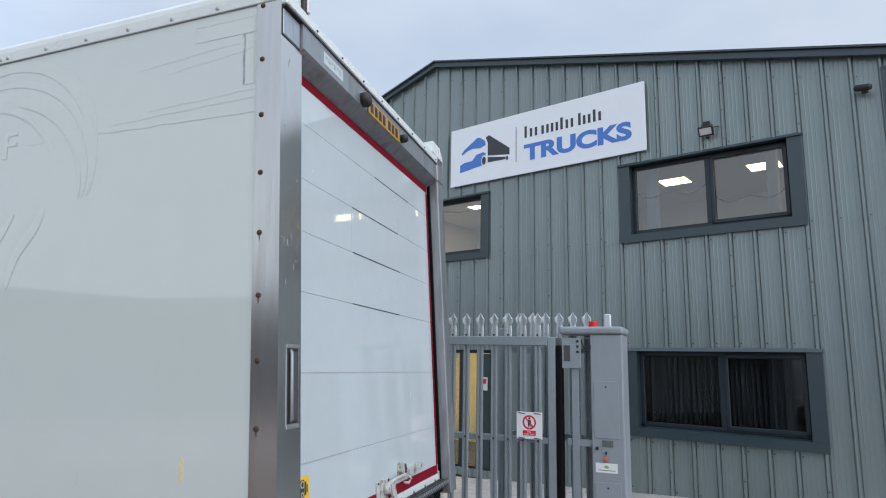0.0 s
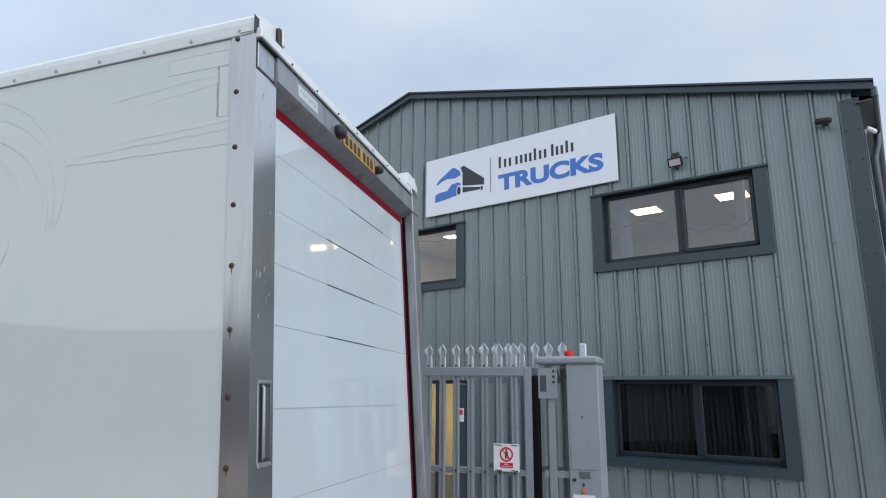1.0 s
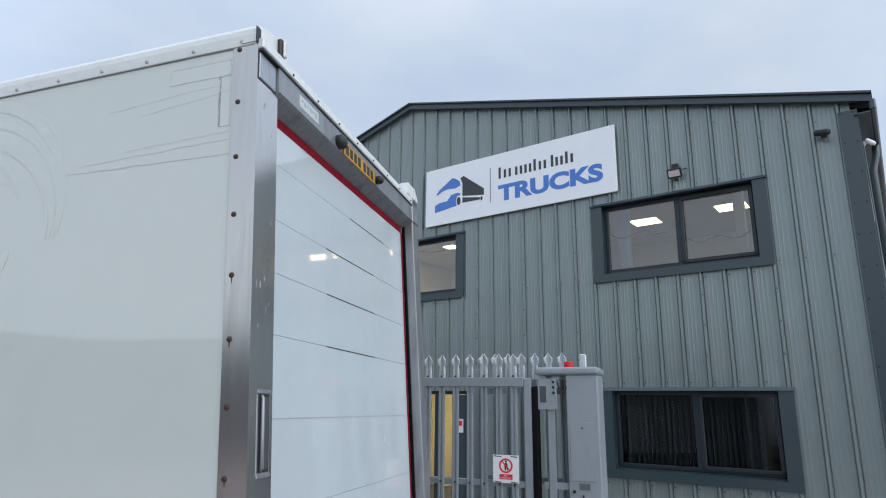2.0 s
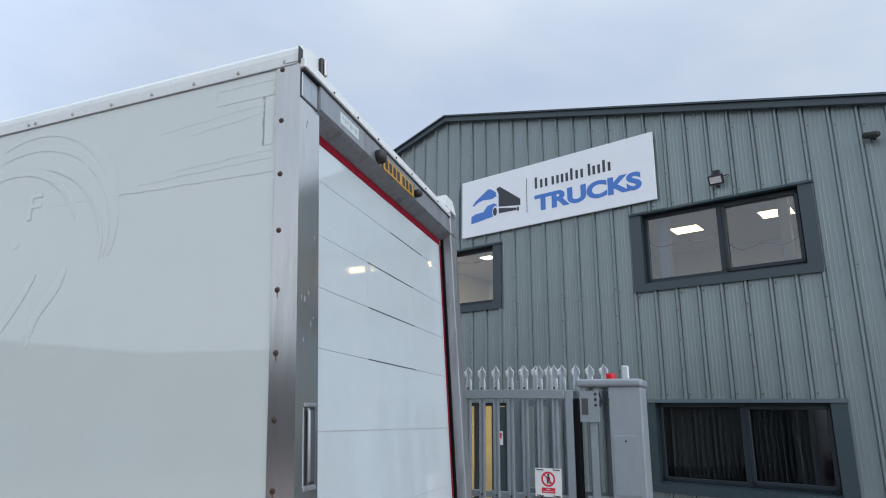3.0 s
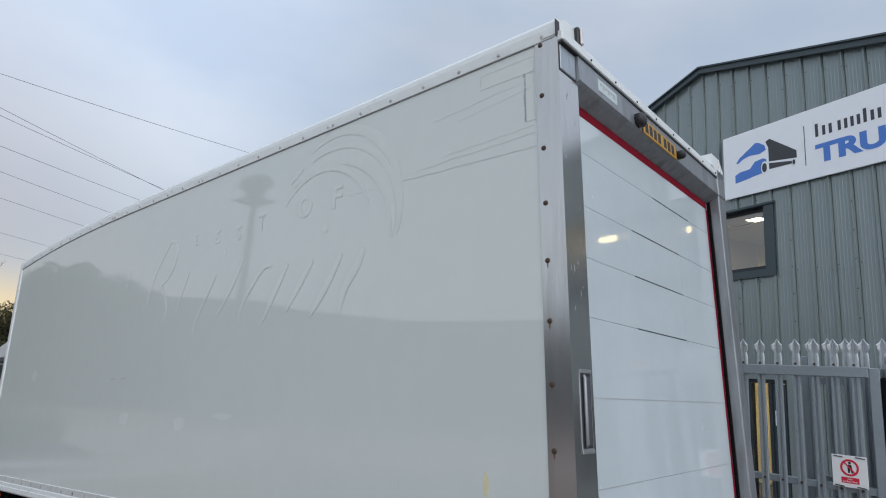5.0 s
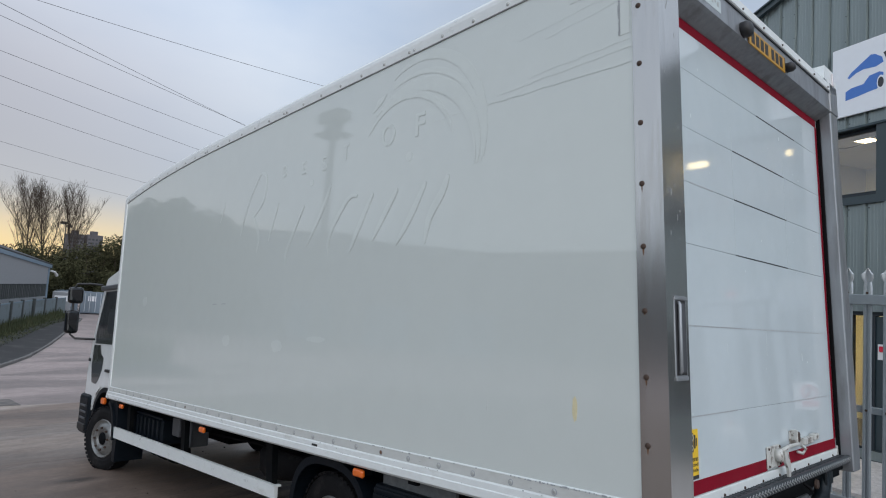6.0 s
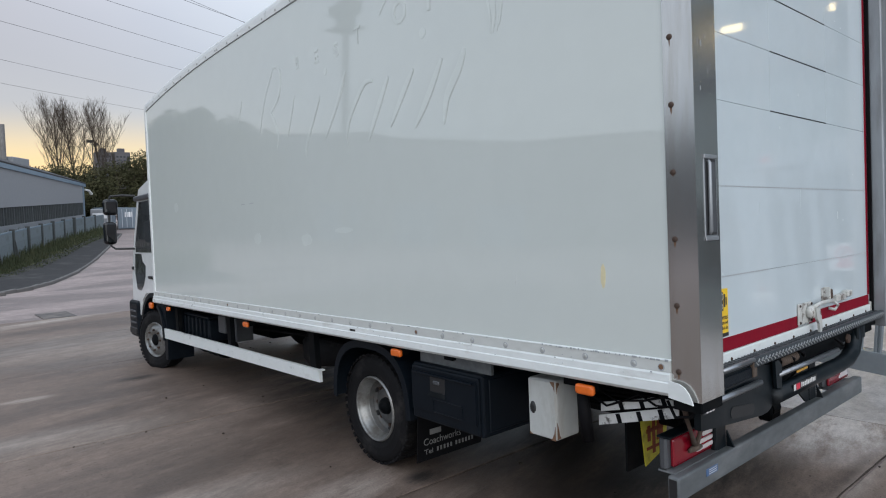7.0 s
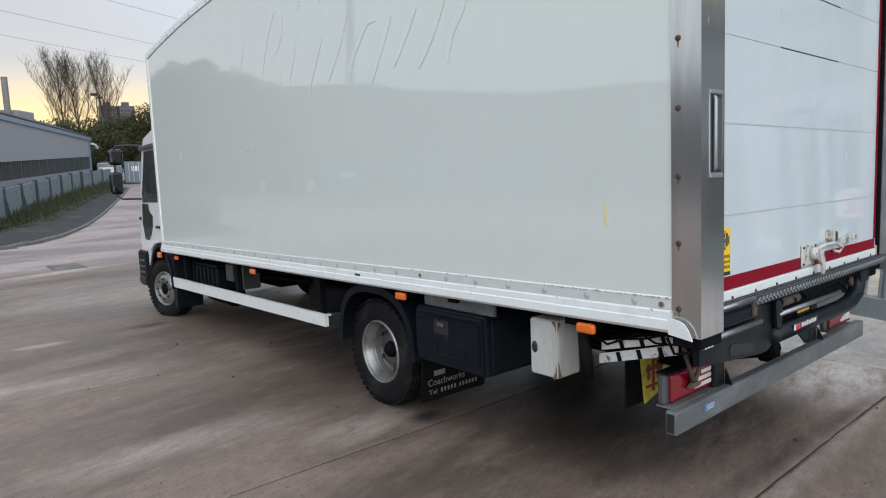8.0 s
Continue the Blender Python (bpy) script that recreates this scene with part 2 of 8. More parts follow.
# ---- lie of the land ----
def ground_z(x, y):
    """The yard falls towards the road; far off it lies level."""
    u = x if x > -26 else -26 - 8 * math.tanh((-26 - x) / 8) * 0.75
    u = min(u, 14 + 6 * math.tanh(max(0, u - 14) / 6)) if u > 14 else u
    w = max(-30.0, min(30.0, y))
    return 0.0708 * u - 0.0102 * w + dip(x)


def dip(x):
    """A shallow hollow in the yard under the lorry's front wheels."""
    if x > -9.0:
        return -0.0107 * max(0.0, -5.25 - x)
    return -0.0401 * max(0.0, (x + 16.2) / 7.2)


TRUCK = Matrix.Rotation(radians(-4.05), 4, "Y") @ Matrix.Rotation(radians(-0.585), 4, "X")
FACADE = Matrix.Rotation(radians(-21.97), 4, "Z") @ Matrix.Translation((0, 7.967, 0))
GATE = Matrix.Rotation(radians(-6.5), 4, "Z") @ Matrix.Translation((0, 3.808, 0))

# ---- materials ----
plain("gel_white", (0.582, 0.626, 0.602), 0.035, spec=1.0, vary=0.02, grain=6, rough_vary=0.015, stain=(0.53, 0.57, 0.53), stain_scale=1.3, stain_amount=0.3, stain_edge=(0.55, 0.8))
plain("door_white", (0.530, 0.592, 0.615), 0.045, spec=1.0, vary=0.03, grain=9, rough_vary=0.02, stain=(0.55, 0.58, 0.58), stain_scale=2.1, stain_amount=0.3, stain_edge=(0.5, 0.75))
plain("rail_flange", (0.53, 0.545, 0.525), 0.4, vary=0.08, grain=30, stain=(0.30, 0.285, 0.25), stain_scale=6, stain_amount=0.4, stain_edge=(0.52, 0.72), stretch=(0.4, 1, 1))
plain("rail_white", (0.68, 0.71, 0.70), 0.3, vary=0.06, grain=30, stain=(0.34, 0.32, 0.28), stain_scale=7, stain_amount=0.35, stain_edge=(0.60, 0.72), stretch=(0.5, 1, 1))
plain("old_tape", (0.50, 0.56, 0.56), 0.45, vary=0.05, grain=25)
plain("ghost", (0.595, 0.640, 0.615), 0.12, vary=0.03, grain=12)
plain("ghost_edge", (0.53, 0.565, 0.545), 0.4, vary=0.25, grain=30)
plain("joint_grey", (0.47, 0.51, 0.53), 0.6, vary=0.2, grain=40)
plain("scratch", (0.33, 0.35, 0.36), 0.6, vary=0.2, grain=60)
plain("steel_post", (0.640, 0.628, 0.608), 0.18, 0.95, vary=0.05, grain=30, rough_vary=0.04, stain=(0.40, 0.35, 0.30), stain_scale=9, stain_amount=0.55, stain_edge=(0.50, 0.74), stretch=(1, 1, 0.10))
plain("plate_grey", (0.36, 0.40, 0.44), 0.35, 0.4, vary=0.10, grain=30, stain=(0.20, 0.21, 0.22), stain_scale=12, stain_amount=0.5, stretch=(1, 1, 0.3))
plain("faded_white", (0.17, 0.17, 0.165), 0.6, vary=0.2, grain=120)
plain("latch_worn", (0.50, 0.50, 0.47), 0.45, 0.1, vary=0.15, grain=60, stain=(0.13, 0.10, 0.08), stain_scale=22, stain_amount=0.85, stain_edge=(0.54, 0.62))
plain("header_metal", (0.30, 0.315, 0.33), 0.40, 0.6, vary=0.16, grain=26, stain=(0.13, 0.125, 0.12), stain_scale=9, stain_amount=0.6, stain_edge=(0.48, 0.70), stretch=(1, 1, 0.18))
plain("bolt", (0.070, 0.045, 0.034), 0.65, 0.4, vary=0.4, grain=200)
plain("rust", (0.150, 0.080, 0.045), 0.85, vary=0.4, grain=60)
plain("bright_rivet", (0.44, 0.45, 0.44), 0.5, 0.4, vary=0.15, grain=100)
plain("steel_dull", (0.27, 0.285, 0.30), 0.32, 0.8, vary=0.12, grain=40, stain=(0.16, 0.155, 0.15), stain_scale=14, stain_amount=0.5)
plain("aluminium", (0.52, 0.53, 0.53), 0.38, 0.75, vary=0.10, grain=25, stain=(0.25, 0.24, 0.23), stain_scale=6, stain_amount=0.5)
plain("red_tape", (0.205, 0.003, 0.015), 0.6, spec=0.12, vary=0.12, grain=90, stain=(0.14, 0.006, 0.015), stain_scale=4, stain_amount=0.5)
plain("rubber", (0.005, 0.005, 0.006), 0.62, vary=0.25, grain=60, spec=0.1)
plain("black_plastic", (0.004, 0.007, 0.011), 0.45, vary=0.2, grain=120, bump=0.12, stain=(0.020, 0.021, 0.023), stain_scale=5, stain_amount=0.2, spec=0.16)
plain("chassis_black", (0.004, 0.005, 0.006), 0.6, vary=0.3, grain=30, stain=(0.014, 0.012, 0.011), stain_scale=6, stain_amount=0.6, spec=0.06)
plain("lift_grey", (0.006, 0.010, 0.013), 0.36, 0.2, vary=0.28, grain=30, stain=(0.045, 0.043, 0.042), stain_scale=6, stain_amount=0.4, spec=0.22)
plain("tread_plate", (0.048, 0.057, 0.064), 0.5, 0.4, vary=0.3, grain=40, stain=(0.13, 0.135, 0.135), stain_scale=9, stain_amount=0.6)
plain("bar_grey", (0.120, 0.132, 0.138), 0.55, 0.25, vary=0.28, grain=26, stain=(0.22, 0.225, 0.225), stain_scale=7, stain_amount=0.55, stretch=(1, 0.4, 1))
plain("tyre", (0.009, 0.009, 0.010), 0.72, vary=0.25, grain=70, bump=0.2, stain=(0.045, 0.042, 0.040), stain_scale=5, stain_amount=0.6, spec=0.15)
plain("wheel_paint", (0.25, 0.255, 0.25), 0.34, 0.6, vary=0.2, grain=40, stain=(0.10, 0.085, 0.07), stain_scale=8, stain_amount=0.7, stain_edge=(0.46, 0.64))
plain("wheel_dark", (0.095, 0.096, 0.095), 0.5, 0.35, vary=0.3, grain=40, stain=(0.16, 0.11, 0.075), stain_scale=9, stain_amount=0.5)
plain("amber", (0.72, 0.14, 0.015), 0.25, vary=0.08, grain=80, coat=0.5)
plain("red_lens", (0.20, 0.004, 0.014), 0.16, vary=0.12, grain=120, coat=0.6)
plain("clear_lens", (0.62, 0.58, 0.58), 0.2, vary=0.1, grain=150, coat=0.6)
plain("lamp_body", (0.060, 0.064, 0.070), 0.45, vary=0.15, grain=40)
plain("plate_yellow", (0.47, 0.25, 0.03), 0.35, vary=0.08, grain=60)
plain("mirror_shell", (0.005, 0.006, 0.007), 0.10, vary=0.1, grain=30)
plain("ink", (0.015, 0.015, 0.016), 0.5, vary=0.1, grain=60)
plain("ink_white", (0.62, 0.62, 0.60), 0.5, vary=0.08, grain=80)
plain("label_yellow", (0.78, 0.50, 0.02), 0.4, vary=0.06, grain=60)
plain("hazard_yellow", (0.62, 0.55, 0.05), 0.5, vary=0.1, grain=40, stain=(0.20, 0.13, 0.05), stain_scale=9, stain_amount=0.7)
plain("rag_brown", (0.085, 0.062, 0.048), 0.9, vary=0.3, grain=60)
plain("hazard_red", (0.28, 0.06, 0.02), 0.6, vary=0.3, grain=40)
plain("small_box_white", (0.44, 0.455, 0.44), 0.5, vary=0.10, grain=20, stain=(0.27, 0.255, 0.23), stain_scale=7, stain_amount=0.7, stain_edge=(0.50, 0.72), stretch=(1, 1, 0.35))
plain("strip_white", (0.60, 0.61, 0.60), 0.4, vary=0.1, grain=30, stain=(0.05, 0.045, 0.04), stain_scale=14, stain_amount=0.9, stain_edge=(0.57, 0.64))
plain("cab_white", (0.72, 0.74, 0.74), 0.2, vary=0.04, grain=12, coat=0.4)
plain("yellow_mark", (0.64, 0.58, 0.37), 0.5, vary=0.15, grain=30)
plain("cladding", (0.215, 0.258, 0.256), 0.30, 0.35, spec=1.0, vary=0.07, grain=9, rough_vary=0.08, stain=(0.24, 0.275, 0.275), stain_scale=0.9, stain_amount=0.35, stain_edge=(0.5, 0.8), stretch=(1, 1, 0.18), piece=0.035)
plain("flashing", (0.024, 0.043, 0.051), 0.36, 0.0, spec=0.8, vary=0.06, grain=10, rough_vary=0.06)
plain("window_pvc", (0.016, 0.024, 0.031), 0.38, vary=0.05, grain=30)
plain("screw", (0.025, 0.027, 0.03), 0.5, 0.4, vary=0.2, grain=200)
plain("sign_white", (0.83, 0.855, 0.885), 0.35, vary=0.02, grain=8)
plain("sign_blue", (0.07, 0.20, 0.58), 0.4, vary=0.03, grain=20)
plain("sticker_blue", (0.06, 0.13, 0.26), 0.45, vary=0.2, grain=60, stain=(0.22, 0.24, 0.26), stain_scale=20, stain_amount=0.5)
plain("sign_dark", (0.045, 0.047, 0.055), 0.45, vary=0.05, grain=20)
plain("galv", (0.50, 0.53, 0.55), 0.36, 0.45, vary=0.10, grain=30, stain=(0.62, 0.65, 0.67), stain_scale=8, stain_amount=0.6, stain_edge=(0.45, 0.6), piece=0.06)
plain("gate_paint", (0.27, 0.305, 0.33), 0.42, 0.25, vary=0.08, grain=25, stain=(0.28, 0.30, 0.32), stain_scale=6, stain_amount=0.5, piece=0.05)
plain("cabinet_grey", (0.265, 0.295, 0.32), 0.38, vary=0.05, grain=20, stain=(0.17, 0.18, 0.19), stain_scale=4, stain_amount=0.3, stretch=(1, 1, 0.3))
plain("beacon_red", (0.55, 0.006, 0.012), 0.35, vary=0.08, grain=50, spec=0.3)
plain("button_red", (0.70, 0.12, 0.03), 0.35, vary=0.05, grain=50)
plain("notice_white", (0.76, 0.76, 0.76), 0.4, vary=0.03, grain=20)
plain("notice_red", (0.62, 0.02, 0.05), 0.4, vary=0.04, grain=20)
plain("leaf_green", (0.25, 0.42, 0.16), 0.5, vary=0.1, grain=20)
plain("office_wall", (0.50, 0.51, 0.56), 0.8, vary=0.04, grain=8)
plain("column_grey", (0.26, 0.30, 0.37), 0.6, vary=0.05, grain=10)
plain("office_ceiling", (0.58, 0.575, 0.60), 0.85, vary=0.04, grain=5)
plain("office_carpet", (0.10, 0.10, 0.11), 0.95, vary=0.15, grain=60)
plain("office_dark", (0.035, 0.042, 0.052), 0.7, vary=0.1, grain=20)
plain("office_cream", (0.82, 0.78, 0.64), 0.7, vary=0.06, grain=10)
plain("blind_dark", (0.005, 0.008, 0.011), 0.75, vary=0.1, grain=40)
plain("ceiling_lamp", (1.0, 0.77, 0.36), 0.5, vary=0.0, emit=8.5)
plain("warm_lamp", (1.0, 0.78, 0.42), 0.5, vary=0.0, emit=60.0)
plain("shed_wall", (0.262, 0.270, 0.280), 0.6, vary=0.06, grain=4, stain=(0.28, 0.28, 0.28), stain_scale=0.5, stain_amount=0.4)
plain("shed_blue", (0.17, 0.235, 0.295), 0.5, vary=0.08, grain=8)
plain("opposite_wall", (0.115, 0.12, 0.125), 0.7, vary=0.1, grain=2)
plain("flue_steel", (0.20, 0.19, 0.18), 0.6, 0.2, vary=0.15, grain=4)
plain("shed_roof", (0.05, 0.05, 0.052), 0.8, vary=0.1, grain=3)
plain("shed_glass", (0.035, 0.04, 0.045), 0.2, vary=0.1, grain=3)
plain("fence_top", (0.16, 0.215, 0.25), 0.8, vary=0.12, grain=8)
plain("fence_slab", (0.150, 0.180, 0.192), 0.8, vary=0.14, grain=8, stain=(0.065, 0.085, 0.060), stain_scale=1.1, stain_amount=0.8, piece=0.08)
plain("fence_post", (0.060, 0.066, 0.064), 0.85, vary=0.15, grain=15)
plain("container_blue", (0.17, 0.21, 0.25), 0.5, vary=0.1, grain=6, piece=0.12)
plain("kerb_stone", (0.13, 0.122, 0.115), 0.8, vary=0.15, grain=20, piece=0.12)
plain("path_tar", (0.032, 0.031, 0.031), 0.8, vary=0.2, grain=30, bump=0.3, stain=(0.11, 0.105, 0.10), stain_scale=0.7, stain_amount=0.6, spec=0.25)
plain("grass", (0.068, 0.078, 0.042), 0.9, vary=0.35, grain=12, stain=(0.125, 0.105, 0.055), stain_scale=1.5, stain_amount=0.7, spec=0.15)
plain("bark", (0.060, 0.047, 0.037), 0.9, vary=0.25, grain=12, spec=0.15)
plain("evergreen", (0.058, 0.058, 0.030), 0.95, vary=0.5, grain=2.5, stain=(0.10, 0.080, 0.050), stain_scale=0.35, stain_amount=0.8, spec=0.10)
plain("mullion_brown", (0.085, 0.092, 0.092), 0.7, vary=0.2, grain=5)
plain("tower_wall", (0.085, 0.080, 0.086), 0.8, vary=0.1, grain=0.6)
plain("wire", (0.06, 0.06, 0.065), 0.6, vary=0.1)
plain("mud", (0.058, 0.046, 0.038), 0.9, vary=0.2, grain=30, spec=0.20)
plain("drain_iron", (0.085, 0.078, 0.072), 0.75, vary=0.3, grain=12, stain=(0.20, 0.165, 0.145), stain_scale=3.5, stain_amount=0.8, stain_edge=(0.45, 0.6))


def glass(name, tint, rough=0.0, ior=1.45):
    m, nt, b = node_mat(name)
    b.inputs["Base Color"].default_value = (*tint, 1)
    b.inputs["Transmission Weight"].default_value = 1.0
    b.inputs["Roughness"].default_value = rough
    b.inputs["IOR"].default_value = ior
    return m


glass("glass", (0.93, 0.95, 0.95), ior=1.36)
# same window glass, with its IOR raised so the upper panes mirror more sky
glass("upper_glass", (0.90, 0.93, 0.96), ior=1.85)
glass("cab_glass", (0.10, 0.11, 0.12))
m_mirror, nt_mirror, b_mirror = node_mat("mirror_glass")
b_mirror.inputs["Base Color"].default_value = (0.09, 0.10, 0.11, 1)
b_mirror.inputs["Metallic"].default_value, b_mirror.inputs["Roughness"].default_value = 1.0, 0.04


def paving(name, dry, wet, pale, scale, streak, blots=()):
    """Worn concrete or tar: fine aggregate, stretched tyre stains, damp patches that shine, pale scuffs. blots: stains,
    painted shade and sheen.
    """
    m, nt, b = node_mat(name)
    n, l = nt.nodes, nt.links
    co = n.new("ShaderNodeTexCoord")
    geo = n.new("ShaderNodeNewGeometry")
    turn = n.new("ShaderNodeMapping")
    turn.inputs["Rotation"].default_value = (0, 0, radians(-14))
    l.new(geo.outputs["Position"], turn.inputs[0])
    mp = n.new("ShaderNodeMapping")
    mp.inputs["Scale"].default_value = streak
    l.new(turn.outputs[0], mp.inputs[0])

    def noise_node(vec, s, d, r=0.6, w=0.0):
        k = n.new("ShaderNodeTexNoise")
        k.inputs["Scale"].default_value, k.inputs["Detail"].default_value, k.inputs["Roughness"].default_value = s, d, r
        k.inputs["Distortion"].default_value = w
        l.new(vec, k.inputs["Vector"])
        return k.outputs["Fac"]

    def ramp(v, a, z, lo=0.0, hi=1.0):
        k = n.new("ShaderNodeMapRange")
        k.inputs["From Min"].default_value, k.inputs["From Max"].default_value = a, z
        k.inputs["To Min"].default_value, k.inputs["To Max"].default_value = lo, hi
        l.new(v, k.inputs["Value"])
        return k.outputs[0]

    def mix(f, a, c):
        k = n.new("ShaderNodeMix")
        k.data_type = "RGBA"
        l.new(f, k.inputs["Factor"])
        if isinstance(a, tuple):
            k.inputs["A"].default_value = (*a, 1)
        else:
            l.new(a, k.inputs["A"])
        k.inputs["B"].default_value = (*c, 1)
        return k.outputs["Result"]

    fine = noise_node(geo.outputs["Position"], 90 * scale, 4)
    blot = noise_node(mp.outputs[0], 0.8 * scale, 9, 0.72, 0.3)
    damp = noise_node(mp.outputs[0], 0.42 * scale, 9, 0.68, 0.5)
    scuff = noise_node(mp.outputs[0], 2.3 * scale, 9, 0.78)
    patch = noise_node(geo.outputs["Position"], 5.5 * scale, 8, 0.75)
    speck = noise_node(geo.outputs["Position"], 38 * scale, 2, 0.5)
    info = n.new("ShaderNodeObjectInfo")
    c = mix(ramp(damp, 0.46, 0.60), dry, wet)
    c = mix(ramp(scuff, 0.56, 0.72, 0, 0.5), c, pale)
    c = mix(ramp(blot, 0.58, 0.75, 0, 0.45), c, tuple(0.45 * v for v in wet))
    c = mix(ramp(speck, 0.66, 0.72, 0, 0.55), c, tuple(0.4 * v for v in wet))
    lines = noise_node(mp.outputs[0], 14.0 * scale, 6, 0.7)
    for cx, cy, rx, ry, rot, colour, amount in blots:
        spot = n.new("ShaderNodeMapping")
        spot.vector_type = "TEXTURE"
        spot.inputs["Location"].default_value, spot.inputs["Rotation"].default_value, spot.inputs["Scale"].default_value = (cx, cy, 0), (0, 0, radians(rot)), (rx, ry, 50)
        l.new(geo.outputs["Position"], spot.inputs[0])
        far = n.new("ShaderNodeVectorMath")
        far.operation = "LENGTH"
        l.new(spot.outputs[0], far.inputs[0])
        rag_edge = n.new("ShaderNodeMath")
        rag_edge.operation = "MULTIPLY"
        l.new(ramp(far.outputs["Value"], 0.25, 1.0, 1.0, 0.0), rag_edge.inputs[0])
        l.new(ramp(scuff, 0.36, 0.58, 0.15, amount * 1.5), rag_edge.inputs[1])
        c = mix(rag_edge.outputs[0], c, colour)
    hsv = n.new("ShaderNodeHueSaturation")
    l.new(c, hsv.inputs["Color"])
    val = n.new("ShaderNodeMath")
    val.operation = "MULTIPLY"
    both = n.new("ShaderNodeMath")
    both.operation = "MULTIPLY"
    l.new(ramp(fine, 0.25, 0.75, 0.78, 1.22), both.inputs[0])
    l.new(ramp(lines, 0.3, 0.7, 0.85, 1.15), both.inputs[1])
    three = n.new("ShaderNodeMath")
    three.operation = "MULTIPLY"
    l.new(both.outputs[0], three.inputs[0])
    l.new(ramp(patch, 0.25, 0.75, 0.78, 1.22), three.inputs[1])
    l.new(three.outputs[0], val.inputs[0])
    l.new(ramp(info.outputs["Random"], 0, 1, 0.9, 1.1), val.inputs[1])
    l.new(val.outputs[0], hsv.inputs["Value"])
    l.new(hsv.outputs["Color"], b.inputs["Base Color"])
    l.new(ramp(damp, 0.42, 0.62, 0.74, 0.46), b.inputs["Roughness"])
    b.inputs["Specular IOR Level"].default_value = 0.35
    bp = n.new("ShaderNodeBump")
    bp.inputs["Strength"].default_value, bp.inputs["Distance"].default_value = 0.25, 0.008
    l.new(fine, bp.inputs["Height"])
    l.new(bp.outputs[0], b.inputs["Normal"])
    return m


# dark for oil and damp stains, and for shade painted under the lorry
WORN, DAMP_AND_SHADE = (0.34, 0.290, 0.250), (0.024, 0.020, 0.018)
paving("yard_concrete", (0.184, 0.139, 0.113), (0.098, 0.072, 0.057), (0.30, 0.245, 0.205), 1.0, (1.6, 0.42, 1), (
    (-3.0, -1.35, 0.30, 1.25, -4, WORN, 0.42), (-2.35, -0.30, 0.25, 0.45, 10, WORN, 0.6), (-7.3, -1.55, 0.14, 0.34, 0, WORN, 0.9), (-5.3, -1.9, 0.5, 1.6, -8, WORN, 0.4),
    # the two palest blots here paint the sky's sheen on wet ground
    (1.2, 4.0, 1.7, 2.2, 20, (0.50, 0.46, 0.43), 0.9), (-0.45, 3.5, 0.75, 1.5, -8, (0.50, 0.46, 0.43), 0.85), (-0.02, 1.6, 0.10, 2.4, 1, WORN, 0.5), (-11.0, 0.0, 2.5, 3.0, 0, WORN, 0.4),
    # blots at (-1.1, 1.45) and (-3.9, 1.45) are shade painted under the lorry
    (-1.1, 1.45, 1.0, 1.25, 0, DAMP_AND_SHADE, 0.8), (-2.16, 0.23, 0.15, 0.20, 0, DAMP_AND_SHADE, 0.9), (-0.16, 1.5, 0.09, 1.9, -2, DAMP_AND_SHADE, 0.45), (-3.9, 1.45, 4.6, 1.5, 0, DAMP_AND_SHADE, 0.9), (-7.5, -0.30, 0.18, 0.32, 0, DAMP_AND_SHADE, 0.9), (-2.0, -2.2, 0.8, 0.5, 0, DAMP_AND_SHADE, 0.45), (-15.9, 0.2, 0.5, 2.8, 28, WORN, 0.9)))
paving("pale_concrete", (0.52, 0.49, 0.47), (0.30, 0.275, 0.26), (0.66, 0.63, 0.61), 1.0, (1.2, 0.6, 1))
paving("road_tar", (0.315, 0.255, 0.236), (0.175, 0.140, 0.128), (0.52, 0.44, 0.405), 0.7, (1.3, 0.5, 1))

# ---- the ground: one sheet to the horizon ----
bm = bmesh.new()
xs = [-600, -400, -260, -180, -130, -100, -85] + [-74 + 4 * i for i in range(12)] + [-28 + 2 * i for i in range(28)] + [32, 45, 70, 120, 250, 600]
ys = [-600, -350, -200, -120, -80, -55, -40] + [-32 + 4 * i for i in range(17)] + [40, 55, 80, 120, 200, 350, 600]
grid = [[bm.verts.new((x, y, ground_z(x, y) - 0.012)) for y in ys] for x in xs]
for i in range(len(xs) - 1):
    for j in range(len(ys) - 1):
        bm.faces.new((grid[i][j], grid[i + 1][j], grid[i + 1][j + 1], grid[i][j + 1]))
ground = solid("ground", bm, "road_tar", "worn pinkish tarmac of the estate road, damp and patched", "ground", kind="structure", smooth=True)


def slab_mesh(w, d, material):
    b2 = bmesh.new()
    box(b2, 0, w, 0, d, -0.15, 0, 0.008)
    return mesh_of("concrete_slab", b2, material)


# ---- warehouse ----
def at_u(u, y=0.0, z=0.0):
    return Matrix.Translation((u, y, z))


RIDGE_U, RIDGE_Z, EAVE_U, EAVE_Z = -5.86, 8.10, 2.0, 5.98
FAR_U = 2 * RIDGE_U - EAVE_U


def gable(u):
    return RIDGE_Z - (RIDGE_Z - EAVE_Z) / (EAVE_U - RIDGE_U) * abs(u - RIDGE_U)


OPEN = [(-1.70, 0.64, 4.02, 5.18), (-1.68, 0.67, 1.0, 2.16), (-7.02, -4.66, 4.02, 5.15), (-6.55, -4.43, 0.02, 2.16)]
warehouse = thing("warehouse", "two-storey warehouse office clad in grey-green ribbed steel sheet", "warehouse", FACADE)


def holes(u0, u1):
    """The stretches of height that stay closed between u0 and u1."""
    mid = (u0 + u1) / 2
    cuts = sorted((z0, z1) for a, b, z0, z1 in OPEN if a < mid < b)
    return cuts


